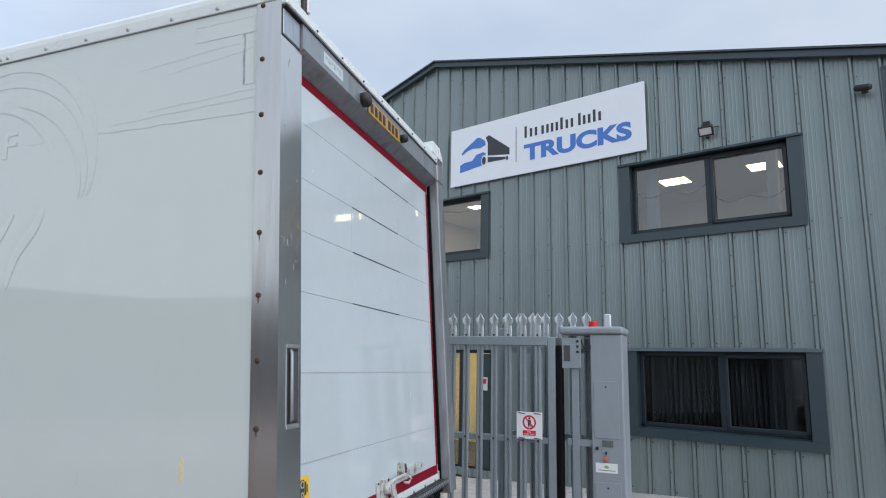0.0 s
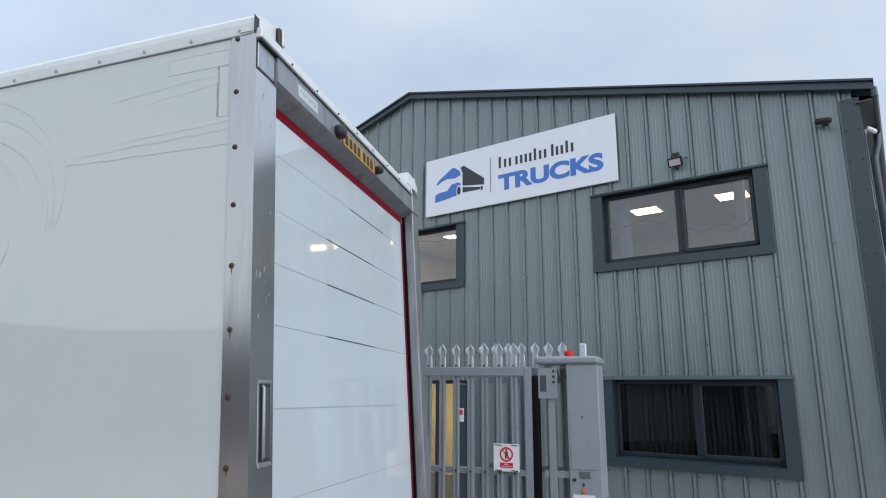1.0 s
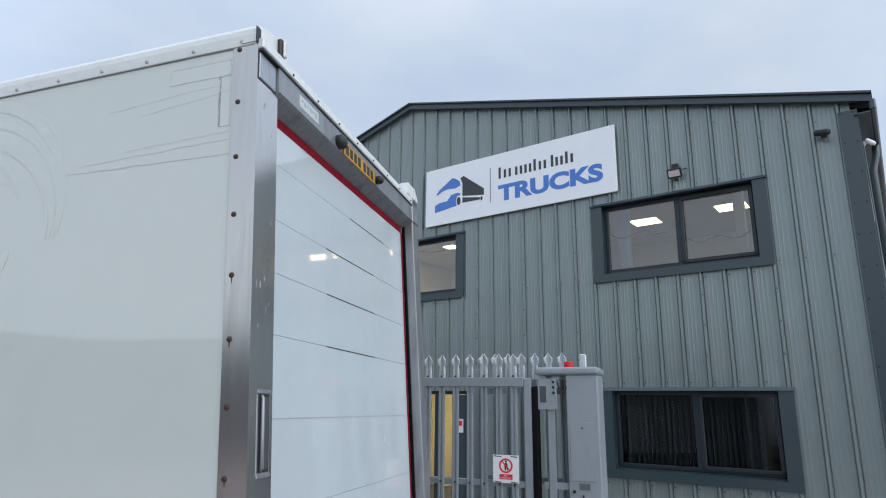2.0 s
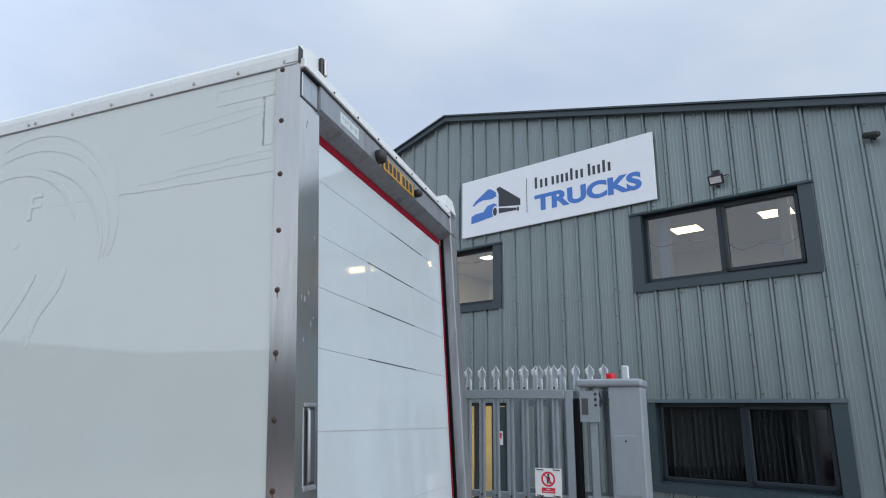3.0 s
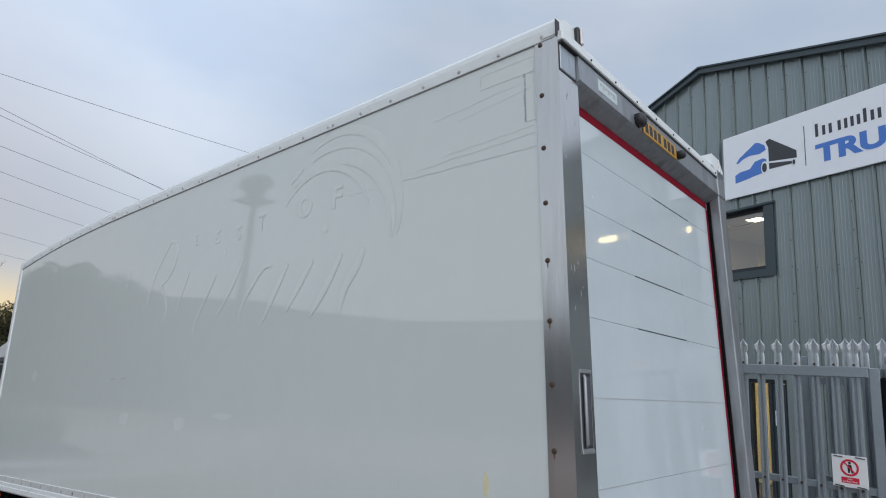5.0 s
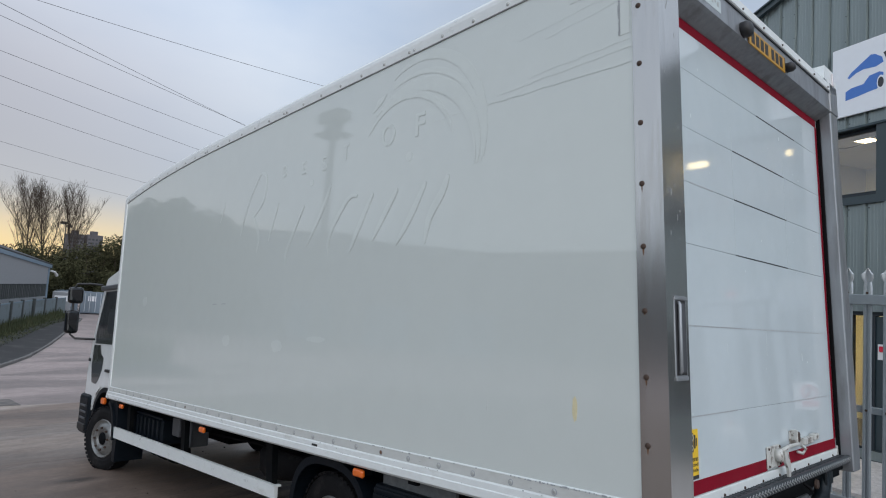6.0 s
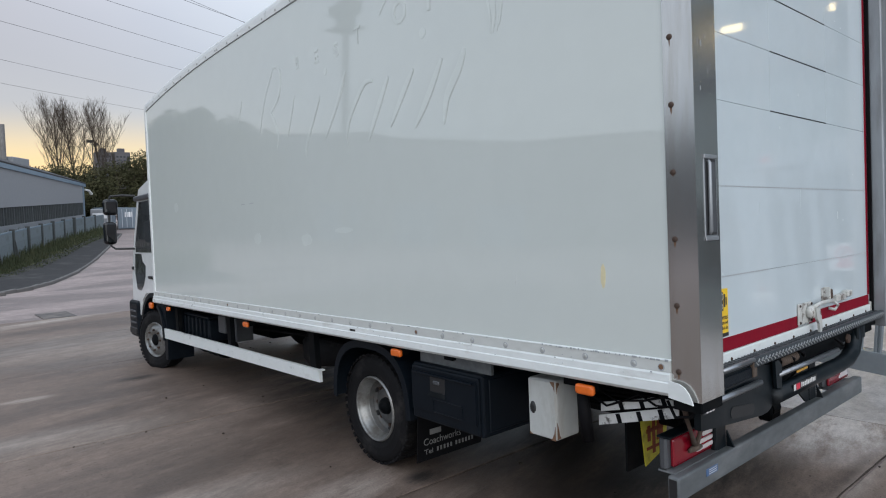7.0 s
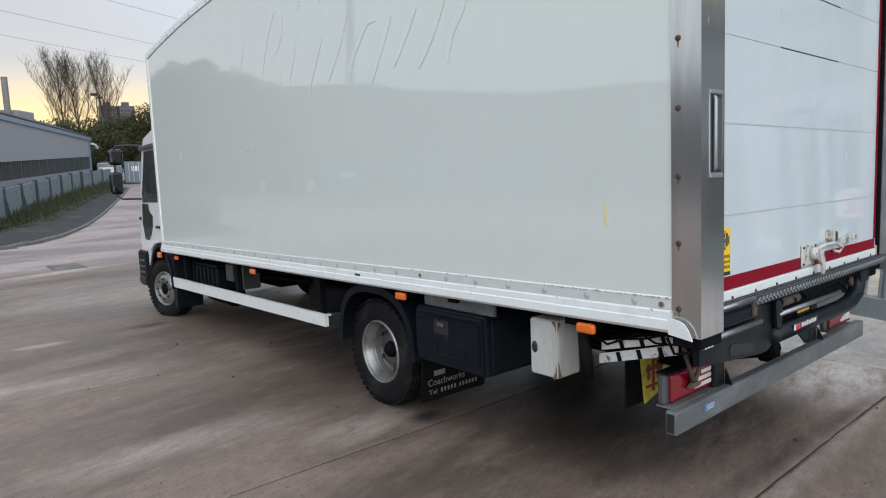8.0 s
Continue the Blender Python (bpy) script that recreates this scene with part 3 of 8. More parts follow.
def wall_strip(bm, pts, zlo, zhi_of, cuts):
    """Sheet metal between neighbouring (u, y) points, from zlo up to zhi_of(u), with the cuts left out."""
    for (u0, y0), (u1, y1) in zip(pts, pts[1:]):
        spans, lo = [], zlo
        for c0, c1 in holes(u0, u1):
            if c0 > lo:
                spans.append((lo, c0))
            lo = max(lo, c1)
        spans.append((lo, None))
        for a, b in spans:
            ta, tb = (min(b, zhi_of(u0)), min(b, zhi_of(u1))) if b is not None else (zhi_of(u0), zhi_of(u1))
            if ta <= a + 1e-4:
                continue
            q = [bm.verts.new(v) for v in ((u0, y0, a), (u1, y1, a), (u1, y1, tb), (u0, y0, ta))]
            bm.faces.new(q)


PITCH = 1.0 / 3
RIB0 = -5.203 - 3 * PITCH * 9
edges_u = sorted({v for a, b, _, _ in OPEN for v in (a, b)})


def rib_points(u0, u1):
    """The profile of a sheet: a proud rib every third of a metre, with four faint stiffening lines between."""
    pts = []
    k = math.floor((u0 - RIB0) / PITCH) - 1
    while RIB0 + k * PITCH < u1 + PITCH:
        r = RIB0 + k * PITCH
        # slots beside each rib are added to give it a dark shadow line
        pts += [(r - 0.0365, 0.0), (r - 0.036, 0.016), (r - 0.0305, 0.016), (r - 0.030, 0.0), (r - 0.014, -0.036), (r + 0.012, -0.036), (r + 0.025, 0.0), (r + 0.0255, 0.034), (r + 0.0355, 0.034), (r + 0.036, 0.0)]
        for s in (0.085, 0.140, 0.195, 0.250):
            pts += [(r + s - 0.007, 0.0), (r + s - 0.004, -0.0025), (r + s + 0.004, -0.0025), (r + s + 0.007, 0.0)]
        k += 1

    def y_at(u):
        for (a, ya), (b, yb) in zip(pts, pts[1:]):
            if a <= u <= b:
                return ya + (yb - ya) * (u - a) / max(1e-9, b - a)
        return 0.0
    inside = [p for p in pts if u0 < p[0] < u1] + [(e, y_at(e)) for e in edges_u if u0 < e < u1]
    return [(u0, y_at(u0))] + sorted(inside) + [(u1, y_at(u1))]


inner = bmesh.new()
bounds = sorted({FAR_U, EAVE_U - 0.05, RIDGE_U, *edges_u})
for u0, u1 in zip(bounds, bounds[1:]):
    spans, lo = [], -0.35
    for c0, c1 in holes(u0, u1):
        spans.append((lo, c0))
        lo = c1
    for a, b in spans:
        if b - a > 0.01:
            prism(inner, [(u0, a), (u1, a), (u1, b), (u0, b)], 0.18, at_u(0, 0.052))
    prism(inner, [(u0, lo), (u1, lo), (u1, gable(u1) - 0.03), (u0, gable(u0) - 0.03)], 0.18, at_u(0, 0.052))
part("gable_wall", inner, "flashing", warehouse, "blockwork gable wall behind the cladding")
u = RIB0 - 0.06
LAP = 3.885
while u < EAVE_U - 0.05:
    a, b = max(u, FAR_U), min(u + 1.0, EAVE_U - 0.06)
    if b - a > 0.05:
        pts = rib_points(a, b)
        bm = bmesh.new()
        wall_strip(bm, pts, -0.12, lambda v: LAP + 0.05, None)
        for piece in islands(bm):
            part("cladding_sheet", piece, "cladding", warehouse)
        bm = bmesh.new()
        wall_strip(bm, [(p, y - 0.0035) for p, y in pts], LAP, lambda v: gable(v) + 0.07, None)
        for piece in islands(bm):
            part("cladding_sheet", piece, "cladding", warehouse)
    u += 1.0
# fixing screws: along the laps, under the verge and down every third rib
bm = bmesh.new()


def screw(bm, u, z, y):
    lathe(bm, [(0, y - 0.008), (0.008, y - 0.008), (0.011, y)], 6, at_u(u, 0, z))


k = 0
u = RIB0
while u < EAVE_U - 0.3:
    if u > FAR_U + 0.3:
        pan = u + 0.06
        for z in [LAP + 0.06] + [0.12, gable(u) - 0.25]:
            if not any(a - 0.2 < pan < b + 0.2 and c - 0.2 < z < d + 0.1 for a, b, c, d in OPEN):
                screw(bm, pan, z, 0.0)
        if k % 3 == 0:
            z = 0.4
            while z < gable(u) - 0.2:
                if not any(a - 0.2 < u < b + 0.2 and c - 0.2 < z < d + 0.1 for a, b, c, d in OPEN):
                    screw(bm, u, z, -0.036)
                z += 0.45
        for a, b, c, d in OPEN[:3]:
            if a - 0.15 < pan < b + 0.15:
                screw(bm, pan, d + 0.12, 0.0)
                screw(bm, pan, c - 0.2, 0.0)
    u += PITCH
    k += 1
tagged(part("screws", bm, "screw", warehouse, "small dark fixing screws"), kind="stuff")


def window(u0, u1, z0, z1, mull, vent, opening=True, head=0.0):
    """A dark window in a deep reveal, with folded steel flashings round it, a fixed light and an opening light."""
    w = part("window", boxed(u0, u1, 0.10, 0.16, z0, z0 + 0.05), "window_pvc", warehouse, "dark grey office window in a steel-flashed reveal")
    c = 0.175
    # flashings: two jambs, a drip at the head, a sloping sill
    for a, b in ((u0 - c, u0 + 0.012), (u1 - 0.012, u1 + c)):
        part("jamb_flashing", boxed(a, b, -0.047, -0.034, z0 - 0.12, z1 + 0.03), "flashing", w)
        e = u0 if a < u0 else u1 - 0.012
        part("reveal", boxed(e, e + 0.012, -0.034, 0.20, z0, z1), "flashing", w)
    bm = bmesh.new()
    prism(bm, [(-0.075, 0.0), (-0.034, 0.05), (0.20, 0.05), (0.20, 0.0)], u1 - u0 + 2 * c + 0.02)
    part("head_flashing", bm, "flashing", w, m=Matrix.Translation((u0 - c - 0.01, 0, z1)) @ Matrix(((0, 1, 0, 0), (1, 0, 0, 0), (0, 0, 1, 0), (0, 0, 0, 1))))
    bm = bmesh.new()
    prism(bm, [(-0.060, -0.13), (-0.047, -0.13), (-0.047, -0.01), (0.20, 0.02), (0.20, 0.035), (-0.060, 0.0)], u1 - u0 + 2 * c)
    part("sill_flashing", bm, "flashing", w, m=Matrix.Translation((u0 - c, 0, z0)) @ Matrix(((0, 1, 0, 0), (1, 0, 0, 0), (0, 0, 1, 0), (0, 0, 0, 1))))
    f = 0.062
    z0 += 0.025
    for a, b, p, q in ((u0 + 0.012, u0 + 0.012 + f, z0, z1), (u1 - 0.012 - f, u1 - 0.012, z0, z1), (u0 + 0.012, u1 - 0.012, z1 - f, z1), (u0 + 0.012, u1 - 0.012, z0, z0 + f), (mull - 0.045, mull + 0.045, z0 + f, z1 - f)):
        part("window_frame", boxed(a, b, 0.085, 0.15, p, q, 0.006), "window_pvc", w)
    if opening:
        a, b, p, q = mull + 0.03, u1 - 0.035, z0 + 0.03, z1 - 0.03
        s = 0.06
        for r in ((a, a + s, p, q), (b - s, b, p, q), (a, b, q - s, q), (a, b, p, p + s)):
            part("casement", boxed(r[0], r[1], 0.068, 0.10, r[2], r[3], 0.008), "window_pvc", w)
        if vent:
            part("trickle_vent", boxed(mull + 0.32, mull + 0.72, 0.056, 0.068, q - 0.05, q - 0.028, 0.004), "ink", w)
    for a, b in ((u0 + f, mull - 0.04), (mull + 0.04, u1 - f)):
        g = part("pane", boxed(a, b, 0.112, 0.118, z0 + f - 0.01, z1 - f + 0.01), "upper_glass" if z0 > 3 else "glass", w)
        g.visible_shadow = False
    return w


window(-1.70, 0.64, 4.02, 5.18, -0.49, True)
window(-1.68, 0.67, 1.0, 2.16, -0.45, True)
window(-7.02, -4.66, 4.02, 5.15, -5.84, False, opening=False)

# glazed entrance behind the gate: lit, with a dark door leaf beside it
entrance = part("entrance", boxed(-6.55, -4.43, 0.06, 0.18, 2.10, 2.16), "window_pvc", warehouse, "glazed entrance with dark frames, light on inside")
for a, b in ((-6.55, -6.48), (-5.20, -5.12), (-4.80, -4.74), (-4.50, -4.43)):
    part("door_frame", boxed(a, b, 0.05, 0.17, 0.0, 2.10, 0.006), "window_pvc", entrance)
part("door_leaf", boxed(-4.745, -4.495, 0.08, 0.13, 0.02, 2.09), "flashing", entrance)
for a, b in ((-6.48, -5.20), (-5.12, -4.80)):
    g = part("pane", boxed(a, b, 0.10, 0.108, 0.05, 2.10), "glass", entrance)
    g.visible_shadow = False
    part("threshold", boxed(a, b, 0.05, 0.17, 0.0, 0.05), "window_pvc", entrance)
notice = part("notice", boxed(-4.70, -4.56, 0.066, 0.072, 1.42, 1.66), "notice_white", entrance, "small white and red notice")
part("notice_disc", boxed(-4.675, -4.585, 0.062, 0.066, 1.54, 1.63, 0.01), "notice_red", notice)

# roof: two slopes with a deep verge trim, soffit and eaves
roof = part("roof", bmesh.new(), "shed_roof", warehouse, "shallow grey metal roof with dark verge trim")
DEPTH = 16.0
for s, ue in ((1, EAVE_U + 0.20), (-1, FAR_U - 0.20)):
    bm = bmesh.new()
    ze = gable(ue)
    prism(bm, [(RIDGE_U, RIDGE_Z), (ue, ze), (ue, ze + 0.10), (RIDGE_U, RIDGE_Z + 0.10)], DEPTH, at_u(0, 0.052))
    part("roof_slope", bm, "flashing", roof)
    bm = bmesh.new()
    prism(bm, [(RIDGE_U, RIDGE_Z + 0.030), (ue, ze + 0.030), (ue, ze + 0.135), (RIDGE_U, RIDGE_Z + 0.135)], 0.08, at_u(0, -0.125))
    part("verge_trim", bm, "flashing", roof)
    bm = bmesh.new()
    prism(bm, [(RIDGE_U, RIDGE_Z + 0.135), (ue + 0.01 * s, ze + 0.135), (ue + 0.01 * s, ze + 0.165), (RIDGE_U, RIDGE_Z + 0.165)], 0.22, at_u(0, -0.165))
    part("verge_cap", bm, "flashing", roof)
bm = bmesh.new()
box(bm, EAVE_U + 0.16, EAVE_U + 0.24, -0.12, DEPTH - 0.2, EAVE_Z - 0.14, EAVE_Z + 0.02, 0.02)
part("gutter", bm, "flashing", roof)
part("soffit", boxed(EAVE_U - 0.02, EAVE_U + 0.17, -0.09, DEPTH - 0.2, EAVE_Z - 0.16, EAVE_Z - 0.14), "flashing", roof)
corner = part("corner_trim", boxed(1.79, EAVE_U + 0.02, -0.05, -0.034, -0.12, EAVE_Z - 0.06), "flashing", warehouse, "dark folded corner trim")
part("corner_return", boxed(EAVE_U + 0.005, EAVE_U + 0.02, -0.034, 0.16, -0.12, EAVE_Z - 0.06), "flashing", corner)
bm = bmesh.new()
screw(bm, 0.0, 0.0, -0.05)
trim_screw = mesh_of("screw", bm, "screw")
for i in range(14):
    for uu in (1.83, 1.97):
        ob = new("screw", trim_screw)
        ob.parent = corner
        ob.matrix_basis = at_u(uu, 0, 0.3 + 0.43 * i)
part("side_wall", boxed(EAVE_U - 0.16, EAVE_U, 0.16, DEPTH - 0.3, -0.3, EAVE_Z - 0.1), "cladding", warehouse)
part("far_side_wall", boxed(FAR_U, FAR_U + 0.16, 0.24, DEPTH - 0.3, -0.3, EAVE_Z - 0.1), "cladding", warehouse)
bm = bmesh.new()
prism(bm, [(FAR_U, -0.3), (EAVE_U, -0.3), (EAVE_U, EAVE_Z - 0.05), (RIDGE_U, RIDGE_Z - 0.05), (FAR_U, EAVE_Z - 0.05)], 0.2, at_u(0, DEPTH - 0.5))
part("back_wall", bm, "cladding", warehouse)
bm = bmesh.new()
tube(bm, [(EAVE_U + 0.17, 1.3, EAVE_Z - 0.12), (EAVE_U + 0.16, 1.3, EAVE_Z - 0.3), (EAVE_U + 0.09, 1.3, EAVE_Z - 0.55), (EAVE_U + 0.09, 1.3, 0.0)], 0.05, 12)
downpipe = part("downpipe", bm, "flashing", warehouse, "dark round downpipe", smooth=True)
bm = bmesh.new()
tube(bm, [(EAVE_U + 0.03, 0.30, 4.4), (EAVE_U + 0.03, 0.30, 0.0)], 0.014, 8)
tube(bm, [(EAVE_U + 0.03, 0.36, EAVE_Z - 0.4), (EAVE_U + 0.035, 0.36, 3.0)], 0.01, 6)
part("conduit", bm, "flashing", warehouse, "thin dark conduits")

# rooms behind the windows
bm = bmesh.new()
for a in ((FAR_U + 0.2, EAVE_U - 0.2, 0.26, 6.2, 2.75, 2.95), (FAR_U + 0.2, EAVE_U - 0.2, 6.2, 6.3, 0.0, 5.75)):
    box(bm, *a)
part("floor_slab", bm, "office_carpet", warehouse)
up = part("office_ceiling", boxed(FAR_U + 0.2, EAVE_U - 0.2, 0.25, 6.2, 5.78, 5.84), "office_ceiling", warehouse)
part("office_back_wall", boxed(-3.6, EAVE_U - 0.2, 5.2, 5.3, 2.95, 5.78), "office_wall", warehouse)
part("office_back_wall", boxed(FAR_U + 0.2, -3.6, 5.2, 5.3, 2.95, 5.78), "office_cream", warehouse)
for uu in (1.55, -3.6, -8.6):
    part("office_partition", boxed(uu, uu + 0.1, 0.26, 5.2, 2.95, 5.78), "office_wall", warehouse)
part("lower_ceiling", boxed(FAR_U + 0.2, EAVE_U - 0.2, 0.25, 6.2, 2.60, 2.66), "office_ceiling", warehouse)
part("lower_floor", boxed(FAR_U + 0.2, EAVE_U - 0.2, 0.25, 6.2, -0.10, 0.0), "office_carpet", warehouse)
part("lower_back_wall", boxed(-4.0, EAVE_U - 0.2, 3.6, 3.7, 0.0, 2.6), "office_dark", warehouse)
part("lower_partition", boxed(-4.0, -3.9, 0.26, 6.0, 0.0, 2.6), "office_wall", warehouse)
part("hall_back_wall", boxed(FAR_U + 0.3, -4.0, 3.2, 3.3, 0.0, 2.6), "office_cream", warehouse)
part("hall_side_wall", boxed(-8.6, -8.5, 0.26, 3.2, 0.0, 2.6), "office_cream", warehouse)


def panel_light(u, y, z, lamp="ceiling_lamp", w=0.56, d=0.5):
    t = thing("ceiling_light", "square white ceiling panel light, switched on", "light", FACADE @ Matrix.Translation((u, y, z)), group="office ceiling lights")
    bm = bmesh.new()
    for a in ((-w / 2 - 0.02, w / 2 + 0.02, -d / 2 - 0.02, -d / 2), (-w / 2 - 0.02, w / 2 + 0.02, d / 2, d / 2 + 0.02), (-w / 2 - 0.02, -w / 2, -d / 2, d / 2), (w / 2, w / 2 + 0.02, -d / 2, d / 2)):
        box(bm, *a, -0.018, 0)
    part("frame", bm, "notice_white", t)
    part("diffuser", boxed(-w / 2, w / 2, -d / 2, d / 2, -0.012, -0.002), lamp, t)
    return t


first_light = panel_light(-2.0, 3.25, 5.78)
# the last two hang out of view, added to brighten the office
for uu, yy in ((-0.26, 3.15), (1.0, 1.25), (-3.1, 1.6)):
    copy_thing(first_light, FACADE @ Matrix.Translation((uu, yy, 5.78)))
warm_light = panel_light(-6.78, 2.76, 5.78, "warm_lamp", 0.34, 0.30)
# the two at u -5.0 are out of view, added to brighten the left office
for uu, yy, zz in ((-5.0, 2.76, 5.78), (-8.1, 2.6, 5.78), (-5.0, 4.3, 5.78)):
    copy_thing(warm_light, FACADE @ Matrix.Translation((uu, yy, zz)))
for uu in (-5.6, -7.0):
    copy_thing(first_light, FACADE @ Matrix.Translation((uu, 1.6, 2.60)) @ Matrix.Scale(1.9, 4))

# vertical blinds behind the ground-floor window, furniture of the rooms
blind = thing("vertical_blind", "dark closed vertical blind behind the ground-floor window", "blind", FACADE)
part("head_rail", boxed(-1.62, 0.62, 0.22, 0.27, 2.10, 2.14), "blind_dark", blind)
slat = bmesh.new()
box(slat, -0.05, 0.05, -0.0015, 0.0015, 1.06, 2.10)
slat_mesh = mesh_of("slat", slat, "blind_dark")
rng = random.Random(4)
for i in range(29):
    uu = -1.50 + i * 0.069
    if uu > 0.42:
        break
    ob = new("slat", slat_mesh)
    ob.parent = blind
    ob.matrix_basis = Matrix.Translation((uu, 0.245, 0)) @ Matrix.Rotation(radians(48 + rng.uniform(-9, 9)), 4, "Z")
tag = bmesh.new()
for i in range(26):
    box(tag, -1.53 + i * 0.069, -1.50 + i * 0.069, 0.24, 0.244, 1.045, 1.06)
part("slat_weights", tag, "ink_white", blind)
shelf = thing("office_shelf", "tall shelf unit with yellow edges in the dim ground-floor office", "shelf", FACADE @ Matrix.Translation((-1.35, 1.3, 0)))
part("upright", boxed(-0.03, 0.03, -0.15, 0.15, 0, 2.2), "office_cream", shelf)
part("upright", boxed(0.12, 0.18, -0.15, 0.15, 0, 2.2), "office_cream", shelf)
for zz in (0.5, 1.0, 1.5, 2.0):
    part("board", boxed(0.03, 0.12, -0.15, 0.15, zz, zz + 0.03), "office_cream", shelf)
desk_screen = thing("desk_screen", "dark grey desk divider screen in the upstairs office", "divider", FACADE @ Matrix.Translation((0, 0, 2.95)))
part("screen_panel", boxed(0.10, 1.45, 1.9, 1.95, 0.0, 1.42, 0.02), "office_dark", desk_screen)
part("foot", boxed(0.10, 1.45, 1.8, 2.05, 0.0, 0.03), "office_dark", desk_screen)
column = thing("office_column", "blue-grey boxed-in steel column in the upstairs office", "column", FACADE @ Matrix.Translation((0.13, 1.66, 2.95)))
part("casing", boxed(-0.085, 0.085, -0.085, 0.085, 0.0, 2.83, 0.01), "column_grey", column)
copy_thing(column, FACADE @ Matrix.Translation((-1.52, 0.55, 2.95)))
pot = thing("desk_plant", "pointed desk plant on the upstairs windowsill", "plant", FACADE @ Matrix.Translation((-0.83, 0.32, 4.03)))
bm = bmesh.new()
lathe(bm, [(0, 0), (0.05, 0), (0.06, 0.09), (0.05, 0.09)], 14, Matrix.Rotation(radians(90), 4, "X") @ Matrix.Identity(4))
part("pot", bm, "office_dark", pot, m=Matrix.Translation((0, 0, 0)), smooth=True)
bm = bmesh.new()
for a in range(7):
    m = Matrix.Rotation(a * 0.9, 4, "Z") @ Matrix.Rotation(radians(10 + 5 * (a % 3)), 4, "Y")
    v = [bm.verts.new(m @ Vector(p)) for p in ((-0.012, 0, 0.02), (0.012, 0, 0.02), (0.002, 0.004, 0.24 - 0.02 * (a % 3)))]
    bm.faces.new(v)
part("leaves", bm, "leaf_green", pot)
cable = thing("window_cable", "thin dark cable strung in loops along the upstairs windows", "cable", FACADE)
for u0, u1, z0 in ((-1.66, -0.53, 4.66), (-0.42, 0.56, 4.42), (-6.9, -4.75, 4.95)):
    bm = bmesh.new()
    tube(bm, [(u0 + (u1 - u0) * i / 14, 0.21, z0 + 0.10 * (2 * i / 14 - 1) ** 2 - 0.05 * math.sin(i * 0.7)) for i in range(15)], 0.006, 6)
    part("strand", bm, "ink", cable)

# things on the front wall
sign = thing("company_sign", "white rectangular company sign with a blue and dark grey lorry emblem", "sign", FACADE)
part("board", boxed(-5.40, -1.37, -0.085, -0.055, 5.39, 6.585, 0.004), "sign_white", sign)
bm = bmesh.new()
for uu in (-5.0, -3.4, -1.8):
    box(bm, uu, uu + 0.05, -0.055, -0.03, 5.42, 6.55)
part("batten", bm, "galv", sign)
part("divider", boxed(-3.85, -3.838, -0.088, -0.085, 5.64, 6.33), "sign_dark", sign)


def fit_words(name, body, u0, u1, z0, z1, material, parent, y, bold=0.0, deep=0.0015, flip=False):
    """Lettering stretched to a given width and height on the plane y."""
    ob = words(name, body, 1.0, material, parent, Matrix.Identity(4), deep=deep, bold=bold)
    xs_ = [v.co.x for v in ob.data.vertices]
    zs_ = [v.co.z for v in ob.data.vertices]
    sx, sz = (u1 - u0) / (max(xs_) - min(xs_)), (z1 - z0) / (max(zs_) - min(zs_))
    ob.data.transform(Matrix.Translation((u0 - min(xs_) * sx, y, z0 - min(zs_) * sz)) @ Matrix.Diagonal((sx, 1, sz, 1)))
    return ob


fit_words("lettering", "TRUCKS", -3.675, -1.605, 5.622, 5.945, "sign_blue", sign, -0.087, bold=0.047)
# the name above it: plain upright bars, two to a wide letter and one to a narrow one
for u0, wid, tall in ((-3.66, 0.165, 1), (-3.44, 0.10, 0), (-3.30, 0.15, 0), (-3.105, 0.145, 0), (-2.915, 0.155, 1), (-2.71, 0.10, 0), (-2.565, 0.045, 1), (-2.475, 0.145, 0), (-2.285, 0.15, 1)):
    z1 = 6.075 + (0.225 if tall else 0.165)
    part("name_bar", boxed(u0, u0 + 0.05, -0.0885, -0.085, 6.075, z1, 0.0015), "sign_dark", sign)
    if wid > 0.12:
        part("name_bar", boxed(u0 + wid - 0.05, u0 + wid, -0.0885, -0.085, 6.075, 6.24, 0.0015), "sign_dark", sign)


def emblem(pts, material, name="emblem_shape"):
    bm = bmesh.new()
    prism(bm, pts, 0.0035, Matrix.Translation((-5.16, -0.0885, 5.655)))
    part(name, bm, material, sign)


emblem([(0.03, 0.38), (0.10, 0.46), (0.42, 0.655), (0.49, 0.64), (0.60, 0.56), (0.62, 0.47), (0.50, 0.43), (0.30, 0.45), (0.17, 0.42), (0.06, 0.36)], "sign_blue")
emblem([(0.0, 0.15), (0.10, 0.19), (0.30, 0.20), (0.40, 0.31), (0.56, 0.33), (0.62, 0.30), (0.62, 0.14), (0.52, 0.06), (0.40, 0.05), (0.20, 0.02), (0.0, 0.0)], "sign_blue")
emblem([(0.62, 0.62), (0.70, 0.65), (1.17, 0.30), (1.17, 0.17), (0.67, 0.24), (0.67, 0.50)], "sign_dark")
emblem([(0.67, 0.21), (1.12, 0.13), (1.12, 0.09), (0.67, 0.10)], "sign_dark")
